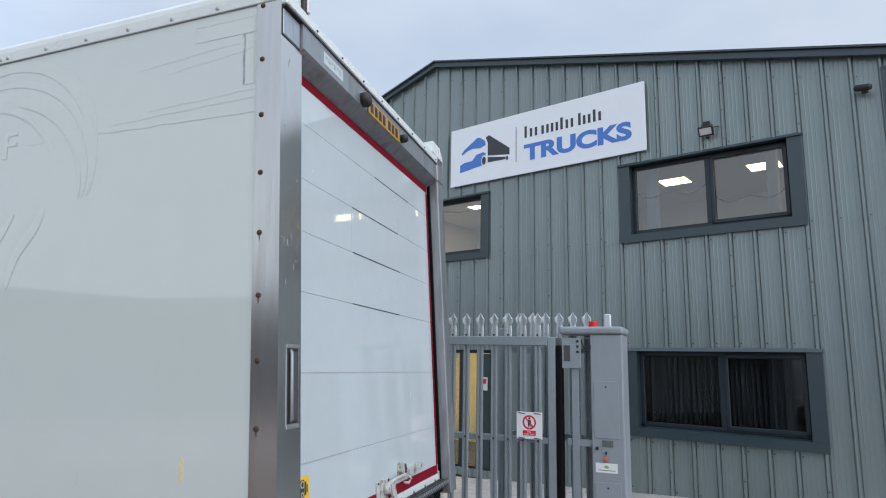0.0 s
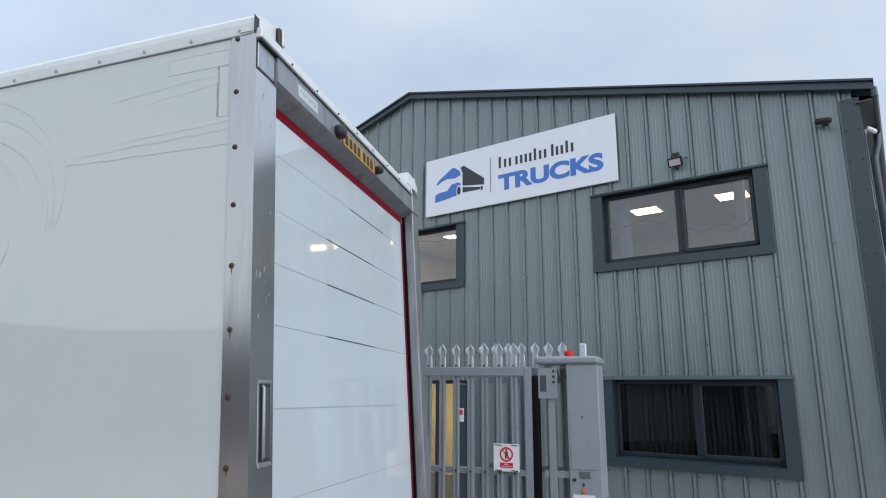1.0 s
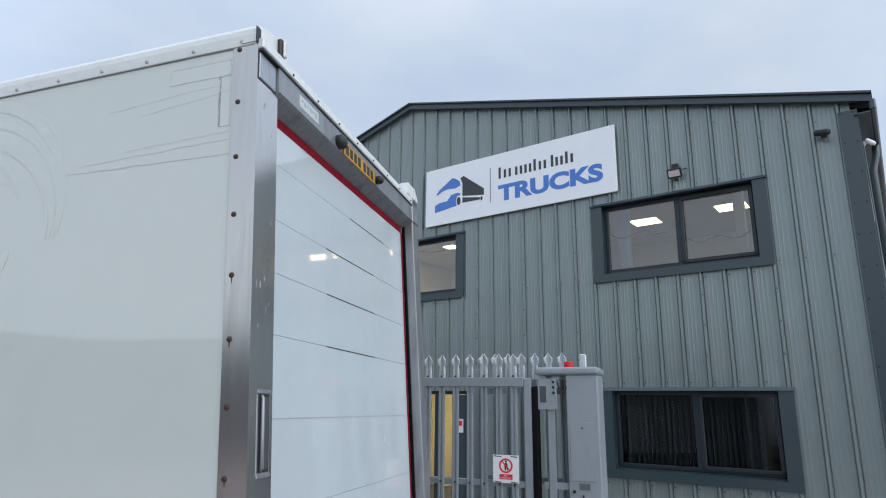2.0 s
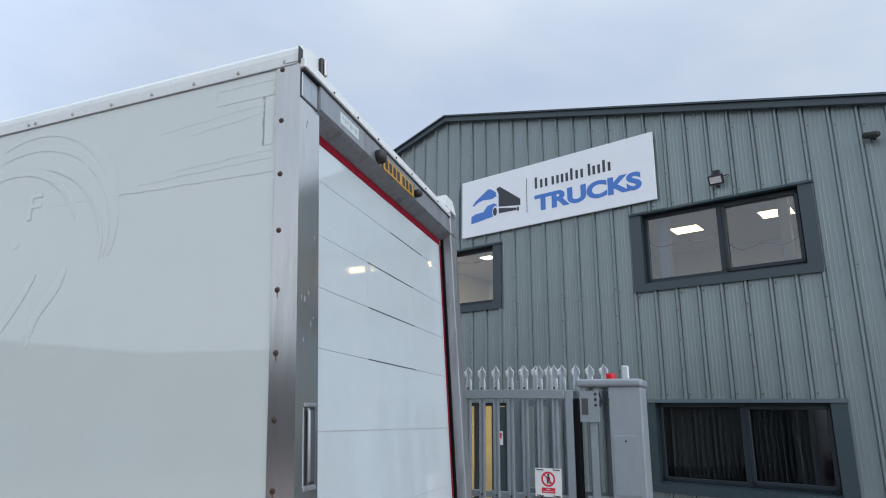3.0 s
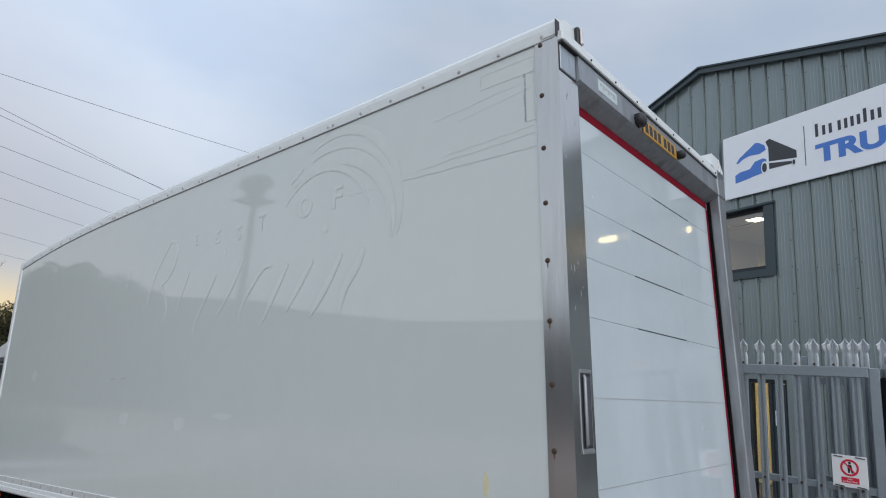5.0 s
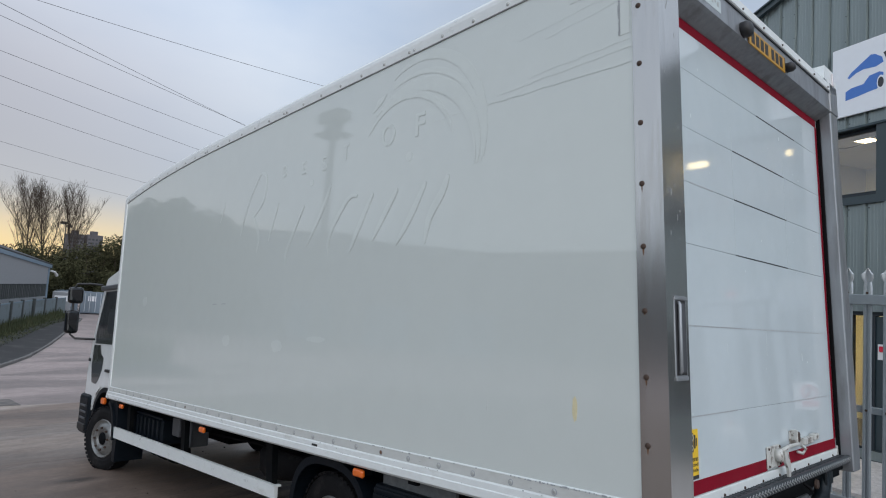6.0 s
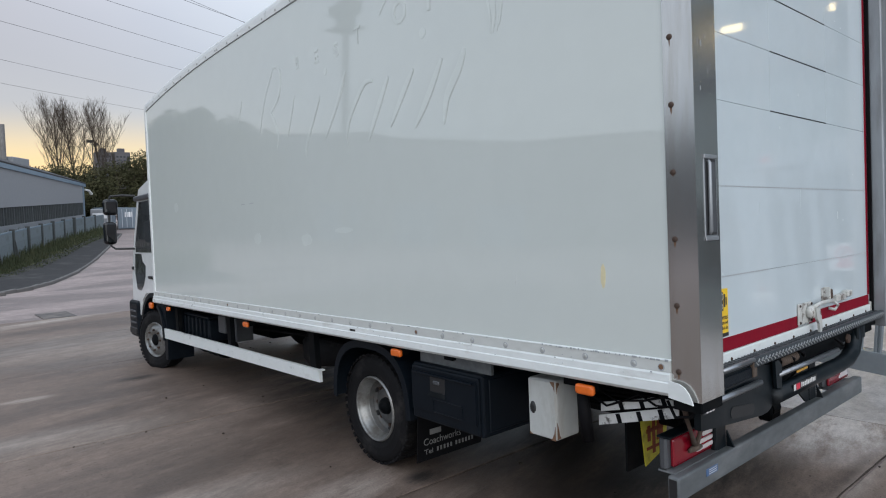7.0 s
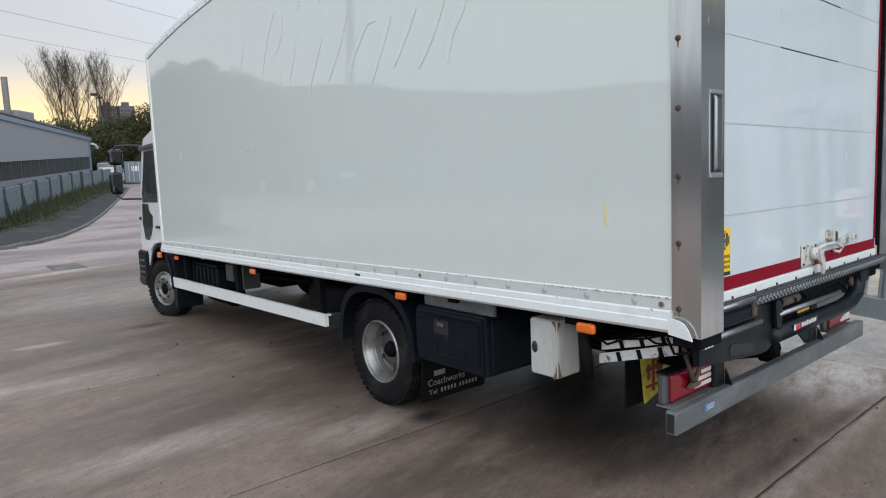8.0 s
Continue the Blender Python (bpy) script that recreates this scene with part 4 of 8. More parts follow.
for cx, cz, r in ((0.585, 0.15, 0.115), (1.12, 0.105, 0.06)):
    ring = [(cx + 0.55 * r * math.cos(a), cz + r * math.sin(a)) for a in [2 * math.pi * i / 30 for i in range(30)]]
    bm = bmesh.new()
    prism(bm, ring, 0.004, Matrix.Translation((-5.16, -0.0925, 5.655)))
    wheel_mark = part("emblem_wheel", bm, "sign_white", sign)
    bm = bmesh.new()
    prism(bm, [(cx + (a - cx) * 0.72, cz + (b - cz) * 0.72) for a, b in ring], 0.003, Matrix.Translation((-5.16, -0.0955, 5.655)))
    part("emblem_hub", bm, "sign_dark", wheel_mark)

flood = thing("floodlight", "small dark LED floodlight with a motion sensor, above the window", "floodlight", FACADE @ Matrix.Translation((-0.43, -0.03, 5.50)))
part("bracket", boxed(-0.05, 0.05, -0.05, 0.0, 0.06, 0.16, 0.006), "ink", flood)
lamp_head = part("lamp_head", boxed(-0.11, 0.11, -0.05, 0.0, -0.075, 0.075, 0.01), "ink", flood, m=Matrix.Translation((0, -0.07, 0.0)) @ Matrix.Rotation(radians(28), 4, "X"))
part("lens", boxed(-0.085, 0.085, -0.054, -0.05, -0.05, 0.05), "clear_lens", lamp_head)
bm = bmesh.new()
lathe(bm, [(0, -0.03), (0.022, -0.02), (0.028, 0.0), (0.028, 0.03), (0, 0.03)], 12)
part("sensor", bm, "ink", flood, m=Matrix.Translation((0.01, -0.06, -0.10)), smooth=True)
bm = bmesh.new()
tube(bm, [(0.10, -0.02, 0.05), (0.15, -0.015, 0.06), (0.17, 0.0, 0.05)], 0.008, 6)
part("cable", bm, "ink", flood)


def cctv(m, body, label):
    t = thing("security_camera", label, "camera", m, group="security cameras")
    part("base", boxed(-0.04, 0.04, -0.03, 0.0, -0.04, 0.04, 0.01), body, t)
    bm = bmesh.new()
    tube(bm, [(0, -0.02, 0), (0, -0.07, -0.01), (0, -0.10, 0.0)], 0.014, 8)
    part("arm", bm, body, t)
    bm = bmesh.new()
    lathe(bm, [(0, -0.10), (0.035, -0.10), (0.045, -0.07), (0.045, 0.09), (0.03, 0.11), (0, 0.11)], 16, Matrix.Translation((-0.01, -0.12, 0.0)) @ Matrix.Rotation(radians(62), 4, "Z") @ Matrix.Rotation(radians(14), 4, "X"))
    part("housing", bm, body, t, smooth=True)
    return t


cctv(FACADE @ Matrix.Translation((1.60, -0.03, 5.64)), "ink", "black bullet security camera on the cladding")
cctv(FACADE @ Matrix.Translation((EAVE_U + 0.03, 0.12, 5.46)) @ Matrix.Rotation(radians(80), 4, "Z") @ Matrix.Scale(0.7, 4), "notice_white", "white bullet security camera beside the corner trim")

# ---- gate ----
gate = thing("palisade_gate", "grey steel palisade sliding gate with pointed pales, closed", "gate", GATE)


def pale_mesh(name, height, material, pointed=True):
    """A W-section pale with three splayed points, or a plain length of it."""
    b2 = bmesh.new()
    prof = [(-0.034, 0.006), (-0.026, -0.010), (-0.011, -0.010), (-0.005, 0.004), (0.005, 0.004), (0.011, -0.010), (0.026, -0.010), (0.034, 0.006)]
    rows = [(0.0, 1.0, 0.0), (height - 0.175, 1.0, 0.0), (height - 0.125, 0.86, 0.0), (height - 0.095, 1.35, 0.018), (height - 0.060, 1.42, 0.026), (height - 0.040, 0.80, 0.010), (height - 0.012, 0.22, 0.002)]
    if not pointed:
        rows = [(0.0, 1.0, 0.0), (height, 1.0, 0.0)]
    rings = [[b2.verts.new((x * s, y - out * (abs(x) / 0.034) ** 2, z)) for x, y in prof] for z, s, out in rows]
    for a, b in zip(rings, rings[1:]):
        for k in range(len(prof) - 1):
            b2.faces.new((a[k], a[k + 1], b[k + 1], b[k]))
    if pointed:
        tip = b2.verts.new((0, -0.004, height))
        for k in range(len(prof) - 1):
            b2.faces.new((rings[-1][k], rings[-1][k + 1], tip))
    thicken(b2, 0.003)
    return mesh_of(name, b2, material)


gate_pale = pale_mesh("pale", 1.84, "gate_paint", False)
# galvanised heads, made paler than the bars for the sky's gleam on them
pale_head = pale_mesh("pale_head", 0.262, "galv")
for i in range(22):
    uu = -0.851 + 0.1475 * (i - 15)
    if uu > 0.10 or uu < -3.6:
        continue
    ob = new("pale", gate_pale)
    ob.parent = gate
    ob.matrix_basis = Matrix.Translation((uu, -0.025, 0.335))
    ob = new("pale_head", pale_head)
    ob.parent = gate
    ob.matrix_basis = Matrix.Translation((uu, -0.020, 2.173))
for z0, z1 in ((2.115, 2.20), (1.195, 1.25), (0.285, 0.47)):
    part("rail", boxed(-3.6, 0.13, 0.0 if 1 < z0 < 2 else -0.05, 0.07, z0, z1, 0.004), "gate_paint", gate)
part("end_post", boxed(0.13, 0.205, -0.02, 0.09, 0.285, 2.195, 0.005), "gate_paint", gate)
part("safety_edge", boxed(0.205, 0.268, -0.025, 0.075, 0.33, 2.12, 0.015, 2), "rubber", gate, "black rubber safety edge")
part("far_post", boxed(-3.68, -3.6, -0.02, 0.09, 0.285, 2.195, 0.005), "gate_paint", gate)
bm = bmesh.new()
for i in range(-19, 7):
    for zz in (2.215, 1.222):
        lathe(bm, [(0, -0.046), (0.009, -0.044), (0.011, -0.036)], 6, Matrix.Translation((-0.851 + 0.1475 * i, 0, zz)))
tagged(part("bolts", bm, "bolt", gate), kind="stuff")
for uu in (-3.4, -1.9):
    bm = bmesh.new()
    lathe(bm, [(0, 0), (0.13, 0), (0.13, 0.05), (0, 0.05)], 24)
    part("roller", bm, "rubber", gate, m=Matrix.Translation((uu, 0.01, 0.13)), smooth=False)
board = thing("prohibition_sign", "square white prohibition sign, red ring and strip, tied to gate", "sign", GATE)
part("plate", boxed(-0.166, 0.083, -0.062, -0.058, 1.240, 1.488, 0.001), "notice_white", board)
bm = bmesh.new()
for i in range(28):
    a, b = 2 * math.pi * i / 28, 2 * math.pi * (i + 1) / 28
    q = [(-0.042 + r * math.cos(w), 1.393 + r * math.sin(w)) for w, r in ((a, 0.050), (b, 0.050), (b, 0.066), (a, 0.066))]
    prism(bm, q, 0.0015, Matrix.Translation((0, -0.0635, 0)))
prism(bm, [(-0.087, 1.434), (-0.079, 1.442), (0.003, 1.352), (-0.005, 1.344)], 0.0015, Matrix.Translation((0, -0.0655, 0)))
part("red_ring", bm, "notice_red", board)
bm = bmesh.new()
prism(bm, [(-0.052, 1.352), (-0.042, 1.352), (-0.036, 1.385), (-0.030, 1.352), (-0.020, 1.352), (-0.026, 1.405), (-0.030, 1.418), (-0.050, 1.418), (-0.056, 1.395)], 0.0015, Matrix.Translation((0, -0.0642, 0)))
lathe(bm, [(0, -0.0645), (0.010, -0.0645), (0.010, -0.063)], 12, Matrix.Translation((-0.040, 0, 1.431)))
part("pictogram", bm, "ink", board)
part("red_strip", boxed(-0.104, 0.021, -0.0640, -0.062, 1.272, 1.318), "notice_red", board)
fit_words("lettering", "No", -0.058, -0.026, 1.299, 1.312, "notice_white", board, -0.0645)
fit_words("lettering", "pedestrians", -0.092, 0.010, 1.277, 1.293, "notice_white", board, -0.0645)
bm = bmesh.new()
for a, b in ((-0.150, -0.085), (0.005, 0.070)):
    for zz in (1.478, 1.252):
        tube(bm, [(a, -0.066, zz), (b, -0.066, zz - 0.006)], 0.004, 6)
part("cable_tie", bm, "ink", board)

# run-back fence behind the gate
fence = thing("palisade_fence", "galvanised palisade fence panel behind the gate", "fence", GATE @ Matrix.Translation((0, 0.36, 0)))
back_pale = pale_mesh("pale", 2.03, "gate_paint", False)
for i in range(2, 9):
    ob = new("pale", back_pale)
    ob.parent = fence
    ob.matrix_basis = Matrix.Translation((-0.665 + 0.1385 * i, -0.02, 0.165))
    ob = new("pale_head", pale_head)
    ob.parent = fence
    ob.matrix_basis = Matrix.Translation((-0.665 + 0.1385 * i, -0.02, 2.203))
for zz in (2.05, 1.2, 0.3):
    part("rail", boxed(-0.42, 0.62, 0.0, 0.04, zz, zz + 0.06), "gate_paint", fence)
part("post", boxed(-0.48, -0.42, -0.02, 0.08, -0.05, 2.3, 0.004), "gate_paint", fence)
catch = thing("gate_catch_post", "steel catch post with a bolted guide plate", "post", GATE)
part("post", boxed(0.345, 0.415, 0.02, 0.10, -0.05, 2.05, 0.005), "gate_paint", catch)
plate = part("guide_plate", boxed(0.265, 0.445, -0.012, 0.0, 1.905, 2.19, 0.003), "gate_paint", catch)
part("slot", boxed(0.285, 0.345, -0.0145, -0.012, 1.97, 2.12), "lamp_body", plate)
for zz in (2.06, 2.11, 2.16):
    bm = bmesh.new()
    lathe(bm, [(0, -0.022), (0.011, -0.02), (0.014, -0.012)], 8, Matrix.Translation((0.415, 0, zz)))
    part("bolt", bm, "ink", plate)
for uu in (0.41, 0.48):
    part("rail", boxed(0.30, 0.53, 0.03, 0.06, 1.2 if uu < 0.45 else 0.3, 1.26 if uu < 0.45 else 0.36), "gate_paint", catch)
drive = thing("gate_drive_cabinet", "tall grey steel gate drive cabinet with red beacon and notices", "cabinet", GATE)
part("body", boxed(0.53, 0.825, -0.005, 0.40, -0.05, 2.225, 0.012, 2), "cabinet_grey", drive)
part("cap", boxed(0.238, 0.838, -0.03, 0.43, 2.225, 2.298, 0.025, 3), "cabinet_grey", drive)
for z0, z1 in ((1.285, 1.795), (0.25, 0.905)):
    dr = part("access_door", boxed(0.556, 0.783, -0.011, -0.005, z0, z1, 0.002), "cabinet_grey", drive)
    bm = bmesh.new()
    lathe(bm, [(0, -0.015), (0.007, -0.015), (0.009, -0.011)], 8, Matrix.Translation((0.668, 0, z1 - 0.05)))
    part("lock", bm, "ink", dr)
part("key_switch", boxed(0.625, 0.722, -0.012, -0.005, 1.212, 1.268), "bar_grey", drive)
bm = bmesh.new()
lathe(bm, [(0, -0.03), (0.014, -0.028), (0.016, -0.005)], 12, Matrix.Translation((0.578, 0, 1.195)))
part("socket", bm, "ink", drive)
bm = bmesh.new()
lathe(bm, [(0, -0.035), (0.017, -0.032), (0.018, -0.005)], 14, Matrix.Translation((0.658, 0, 1.103)))
part("push_button", bm, "button_red", drive)
part("toggle", boxed(0.652, 0.664, -0.02, -0.005, 1.145, 1.17), "ink", drive)
lab = part("notice", boxed(0.562, 0.755, -0.0075, -0.005, 0.986, 1.070), "notice_white", drive)
bm = bmesh.new()
prism(bm, [(0.63, 1.035), (0.655, 1.052), (0.685, 1.035), (0.66, 1.022)], 0.001, Matrix.Translation((0, -0.0085, 0)))
part("leaf_mark", bm, "leaf_green", lab)
part("text_bar", boxed(0.585, 0.735, -0.0082, -0.0075, 1.004, 1.010), "bar_grey", lab)
bm = bmesh.new()
lathe(bm, [(0.046, 0), (0.046, 0.046), (0.040, 0.054), (0, 0.055)], 16, Matrix.Rotation(radians(90), 4, "X"))
beacon = part("beacon", bm, "beacon_red", drive, "red plastic warning beacon", m=Matrix.Translation((0.548, 0.10, 2.298)), smooth=True)
bm = bmesh.new()
tube(bm, [(0.44, 0.02, 2.18), (0.47, 0.0, 2.10), (0.52, -0.01, 2.06), (0.535, 0.0, 2.12)], 0.008, 6)
part("cable", bm, "ink", drive)
stub = thing("fence_pale_end", "single short galvanised pale beside the drive cabinet", "fence pale", GATE @ Matrix.Translation((0.632, 0.46, -0.05)))
part("pale", boxed(-0.035, 0.035, -0.02, 0.02, 0, 2.50, 0.012), "galv", stub)

# ---- box truck (its own frame: x back to front is minus, y across from the near side, z up from the tyres) ----
truck = thing("box_truck", "parked white box lorry with tail lift and closed roller shutter", "lorry", TRUCK)
W = 2.61
LEN = -7.70


def roof_z(x):
    """The roof line: level, easing down over the cab."""
    t = max(0.0, (-x - 4.6) / 3.1)
    return 3.695 - 0.165 * t ** 2.2


XS = [0.0, -1.0, -2.0, -3.0, -4.0, -4.6, -5.2, -5.8, -6.3, -6.8, -7.2, -7.5, LEN]


def side_sheet(y0, y1, top, low):
    bm = bmesh.new()
    ring = [[bm.verts.new((x, y, z)) for y, z in ((y0, low), (y1, low), (y1, roof_z(x) + top), (y0, roof_z(x) + top))] for x in XS]
    for a, b in zip(ring, ring[1:]):
        for i in range(4):
            bm.faces.new((a[i], a[(i + 1) % 4], b[(i + 1) % 4], b[i]))
    bm.faces.new(ring[0])
    bm.faces.new(ring[-1][::-1])
    return bm


near_panel = part("side_panel", side_sheet(0.0, 0.04, -0.01, 1.0), "gel_white", truck, "glossy white plastic-faced side with ghosts of old lettering")
part("side_panel", side_sheet(W - 0.04, W, -0.04, 1.02), "gel_white", truck)
bm = bmesh.new()
ring = [[bm.verts.new((x, y, z)) for y, z in ((0.03, roof_z(x) - 0.03), (W - 0.03, roof_z(x) - 0.03), (W - 0.03, roof_z(x) + 0.012), (0.03, roof_z(x) + 0.012))] for x in XS]
for a, b in zip(ring, ring[1:]):
    for i in range(4):
        bm.faces.new((a[i], a[(i + 1) % 4], b[(i + 1) % 4], b[i]))
bm.faces.new(ring[0])
bm.faces.new(ring[-1][::-1])
part("roof_panel", bm, "gel_white", truck)
part("front_panel", boxed(LEN, LEN + 0.05, 0.04, W - 0.04, 1.0, roof_z(LEN) - 0.03), "gel_white", truck)
part("front_corner", boxed(LEN - 0.012, LEN + 0.06, -0.012, 0.03, 0.98, roof_z(LEN) + 0.01, 0.01, 2), "rail_white", truck)
part("load_floor", boxed(LEN + 0.02, -0.02, 0.04, W - 0.04, 1.0, 1.06), "chassis_black", truck)

# cant rails along the roof edge, rounded, with rivets
for yy, s in ((0.0, -1), (W, 1)):
    prof = [(0.0, -0.038), (-0.009, -0.038), (-0.011, 0.016), (-0.007, 0.046), (0.006, 0.068), (0.030, 0.078), (0.06, 0.082), (0.06, 0.012)]
    bm = bmesh.new()
    ring = [[bm.verts.new((x, yy - s * p if s > 0 else yy + p, roof_z(x) + q)) for p, q in prof] for x in [0.020] + XS[1:]]
    k = len(prof)
    for a, b in zip(ring, ring[1:]):
        for i in range(k):
            bm.faces.new((a[i], a[(i + 1) % k], b[(i + 1) % k], b[i]))
    bm.faces.new(ring[0])
    bm.faces.new(ring[-1][::-1])
    rail = part("cant_rail", bm, "rail_white", truck, "white rounded roof rail")
    if s < 0:
        bm = bmesh.new()
        lathe(bm, [(0, -0.0235), (0.008, -0.0225), (0.0125, -0.018), (0.0125, -0.015)], 8, Matrix.Identity(4))
        roof_rivet = mesh_of("rivet", bm, "bright_rivet")
        x = -0.06
        i = 1
        while x > LEN + 0.1:
            ob = new("rivet", roof_rivet)
            ob.parent = rail
            ob.matrix_basis = Matrix.Translation((x, 0.007, roof_z(x) - 0.016))
            x -= 0.27 if i % 7 else 0.05
            i += 1
        # dark strip along the rail's lower lip, coloured to stand in for its shadow
        bm = bmesh.new()
        for a, b in zip(XS, XS[1:]):
            v = [bm.verts.new(p) for p in ((a, -0.008, roof_z(a) - 0.043), (b, -0.008, roof_z(b) - 0.043), (b, -0.008, roof_z(b) - 0.038), (a, -0.008, roof_z(a) - 0.038))]
            bm.faces.new(v)
            w = [bm.verts.new(p) for p in ((a, 0.0, roof_z(a) - 0.043), (b, 0.0, roof_z(b) - 0.043))]
            bm.faces.new((v[0], w[0], w[1], v[1]))
        bmesh.ops.remove_doubles(bm, verts=bm.verts, dist=1e-5)
        part("sealant", bm, "scratch", rail)

def rise(x):
    """The bottom rail climbs towards the rear."""
    return (0.0115 if x > -3.6 else 0.0080) * (x + 3.6)


# bottom side rail: riveted upper flange and a sloping lower lip
for yy, s in ((0.0, -1.0), (W, 1.0)):
    prof = [(0.0, 1.058), (0.012, 1.052), (0.022, 1.046), (0.024, 1.015), (0.030, 1.010), (0.032, 0.970), (0.018, 0.955), (-0.03, 0.955), (-0.03, 1.06)]

    def run(outline):
        bm = bmesh.new()
        ring = [[bm.verts.new((x, yy + s * p, z + rise(x))) for p, z in outline] for x in (-0.110 if s < 0 else 0.0, -1.0, -2.2, -3.6, LEN)]
        k = len(outline)
        for a, b in zip(ring, ring[1:]):
            for i in range(k):
                bm.faces.new((a[i], a[(i + 1) % k], b[(i + 1) % k], b[i]))
        bm.faces.new(ring[0])
        bm.faces.new(ring[-1][::-1])
        return bm

    rail = part("bottom_rail", run(prof), "rail_white", truck, "white aluminium bottom rail, chipped")
    part("flange", run([(0.0, 1.104), (0.010, 1.104), (0.0115, 1.0535), (0.0, 1.059)]), "rail_flange", rail, "greyed riveted upper flange")
    # bead of white sealant over the flange
    part("sealant", run([(0.0, 1.1105), (0.004, 1.1095), (0.0075, 1.105), (0.0, 1.1045)]), "rail_white", rail)
    if s < 0:
        x = -0.155
        i = 0
        shadow_bm = bmesh.new()
        while x > LEN + 0.1:
            bm = bmesh.new()
            lathe(bm, [(0, -0.0155), (0.008, -0.015), (0.0135, -0.011)], 10, Matrix.Translation((x, 0, 1.075 + rise(x))))
            part("rivet", bm, "rust" if i in (0, 7, 19) else "bright_rivet", rail)
            # dark disc behind each rivet, painted as its shadow
            lathe(shadow_bm, [(0, -0.0121), (0.0165, -0.0121), (0.0175, -0.010)], 12, Matrix.Translation((x + 0.001, 0, 1.0735 + rise(x))))
            x -= (0.135 if i == 0 else 0.263) + 0.003 * (i % 3)
            i += 1
        tagged(part("grime_ring", shadow_bm, "scratch", rail), kind="stuff")
        part("maker_tag", boxed(-2.67, -2.60, -0.0265, -0.0235, 1.03, 1.044), "ink", rail)
        # chips and grime along the upper edge of the flange
        rng = random.Random(11)
        bm = bmesh.new()
        x = -0.12
        while x > -7.4:
            ln = rng.choice((0.004, 0.006, 0.010, 0.016, 0.024))
            up = rng.uniform(0.0, 0.004)
            box(bm, x, x - ln, -0.0125, -0.0095, 1.1025 - rng.uniform(0, 0.0035) + rise(x), 1.1055 + up + rise(x))
            x -= ln + rng.uniform(0.002, 0.03) + (rng.uniform(0.0, 0.25) if x < -0.8 else 0.0) + (rng.uniform(0.1, 0.5) if x < -2.2 else 0.0)
        for k in range(26):
            x, z = -rng.uniform(0.13, 2.6), rng.choice((1.048, 1.013, rng.uniform(0.98, 1.09)))
            d = 0.013 if z > 1.05 else (0.025 if z > 1.012 else 0.033)
            r = rng.uniform(0.002, 0.005)
            box(bm, x, x - r * rng.uniform(0.8, 2.5), -d, -d + 0.003, z + rise(x), z + r + rise(x))
        tagged(part("chipped_paint", bm, "scratch", rail), kind="stuff")

# bent end of the rail under the near rear corner
bm = bmesh.new()
prism(bm, [(-0.112, 0.992), (-0.002, 0.976), (-0.006, 0.990), (-0.020, 1.022), (-0.038, 1.044), (-0.062, 1.057), (-0.112, 1.064)], 0.007, Matrix.Translation((0, -0.0315, 0)))
part("bent_lip", bm, "rail_white", truck)

# near-side rear corner post, stainless, with rusty bolts and a grab handle let in
post = bmesh.new()
prof = [(-0.108, 0.0), (-0.108, -0.006), (0.024, -0.006), (0.024, 0.10), (0.024, 0.188), (-0.06, 0.188), (-0.06, 0.05)]
lo = [post.verts.new((x, y, 0.985)) for x, y in prof]
hi = [post.verts.new((x, y, 3.662)) for x, y in prof]
post.faces.new(lo[::-1])
post.faces.new(hi)
for i in range(len(prof)):
    post.faces.new((lo[i], lo[(i + 1) % len(prof)], hi[(i + 1) % len(prof)], hi[i]))
corner_post = part("rear_corner_post", post, "steel_post", truck, "brushed stainless rear corner post with rusty bolts")
rng = random.Random(5)
for i in range(10):
    z = 1.103 + 0.2817 * i
    bm = bmesh.new()
    lathe(bm, [(0, -0.0125), (0.008, -0.012), (0.012, -0.0095), (0.0135, -0.006)], 10, Matrix.Translation((-0.076, 0, z)))
    bolt = part("bolt", bm, "bolt", corner_post, smooth=True)
    if i < 6:
        bm = bmesh.new()
        ln = rng.uniform(0.018, 0.042)
        w = rng.uniform(0.0025, 0.005)
        pts = [(-0.076 - w, z), (-0.076 + w, z), (-0.076 + w * 0.8, z - ln * 0.6), (-0.076 + w * 0.2, z - ln), (-0.076 - w * 0.7, z - ln * 0.7)]
        prism(bm, pts, 0.001, Matrix.Translation((0, -0.0072, 0)))
        part("rust_run", bm, "rust", bolt)
bm = bmesh.new()
for _ in range(14):
    y, z = rng.uniform(0.03, 0.17), rng.uniform(2.2, 3.4)
    box(bm, 0.0235, 0.0252, y, y + rng.uniform(0.002, 0.006), z, z + rng.uniform(0.004, 0.03))
tagged(part("scuffs", bm, "scratch", corner_post), kind="stuff")
grab = part("grab_handle", boxed(0.022, 0.0255, 0.058, 0.166, 1.665, 2.010, 0.0015), "header_metal", corner_post, "recessed grab handle with a bright bar")
# black sheet on the face, for the shade inside the recess
part("recess", boxed(0.0255, 0.0266, 0.068, 0.158, 1.678, 1.997), "ink", grab)
for zz in (1.655, 1.998):
    part("lip", boxed(0.0255, 0.031, 0.056, 0.168, zz, zz + 0.018, 0.003), "header_metal", grab)
bm = bmesh.new()
tube(bm, [(0.026, 0.092, 1.99), (0.034, 0.092, 1.980), (0.034, 0.092, 1.695), (0.026, 0.092, 1.685)], 0.0085, 8)
part("bar", bm, "header_metal", grab, smooth=True)
part("back_plate", boxed(0.0266, 0.0272, 0.116, 0.152, 1.690, 1.985), "lamp_body", grab)

# off-side corner post
far_post = part("rear_corner_post", boxed(-0.10, 0.045, 2.452, W, 0.985, 3.64, 0.008, 2), "header_metal", truck)
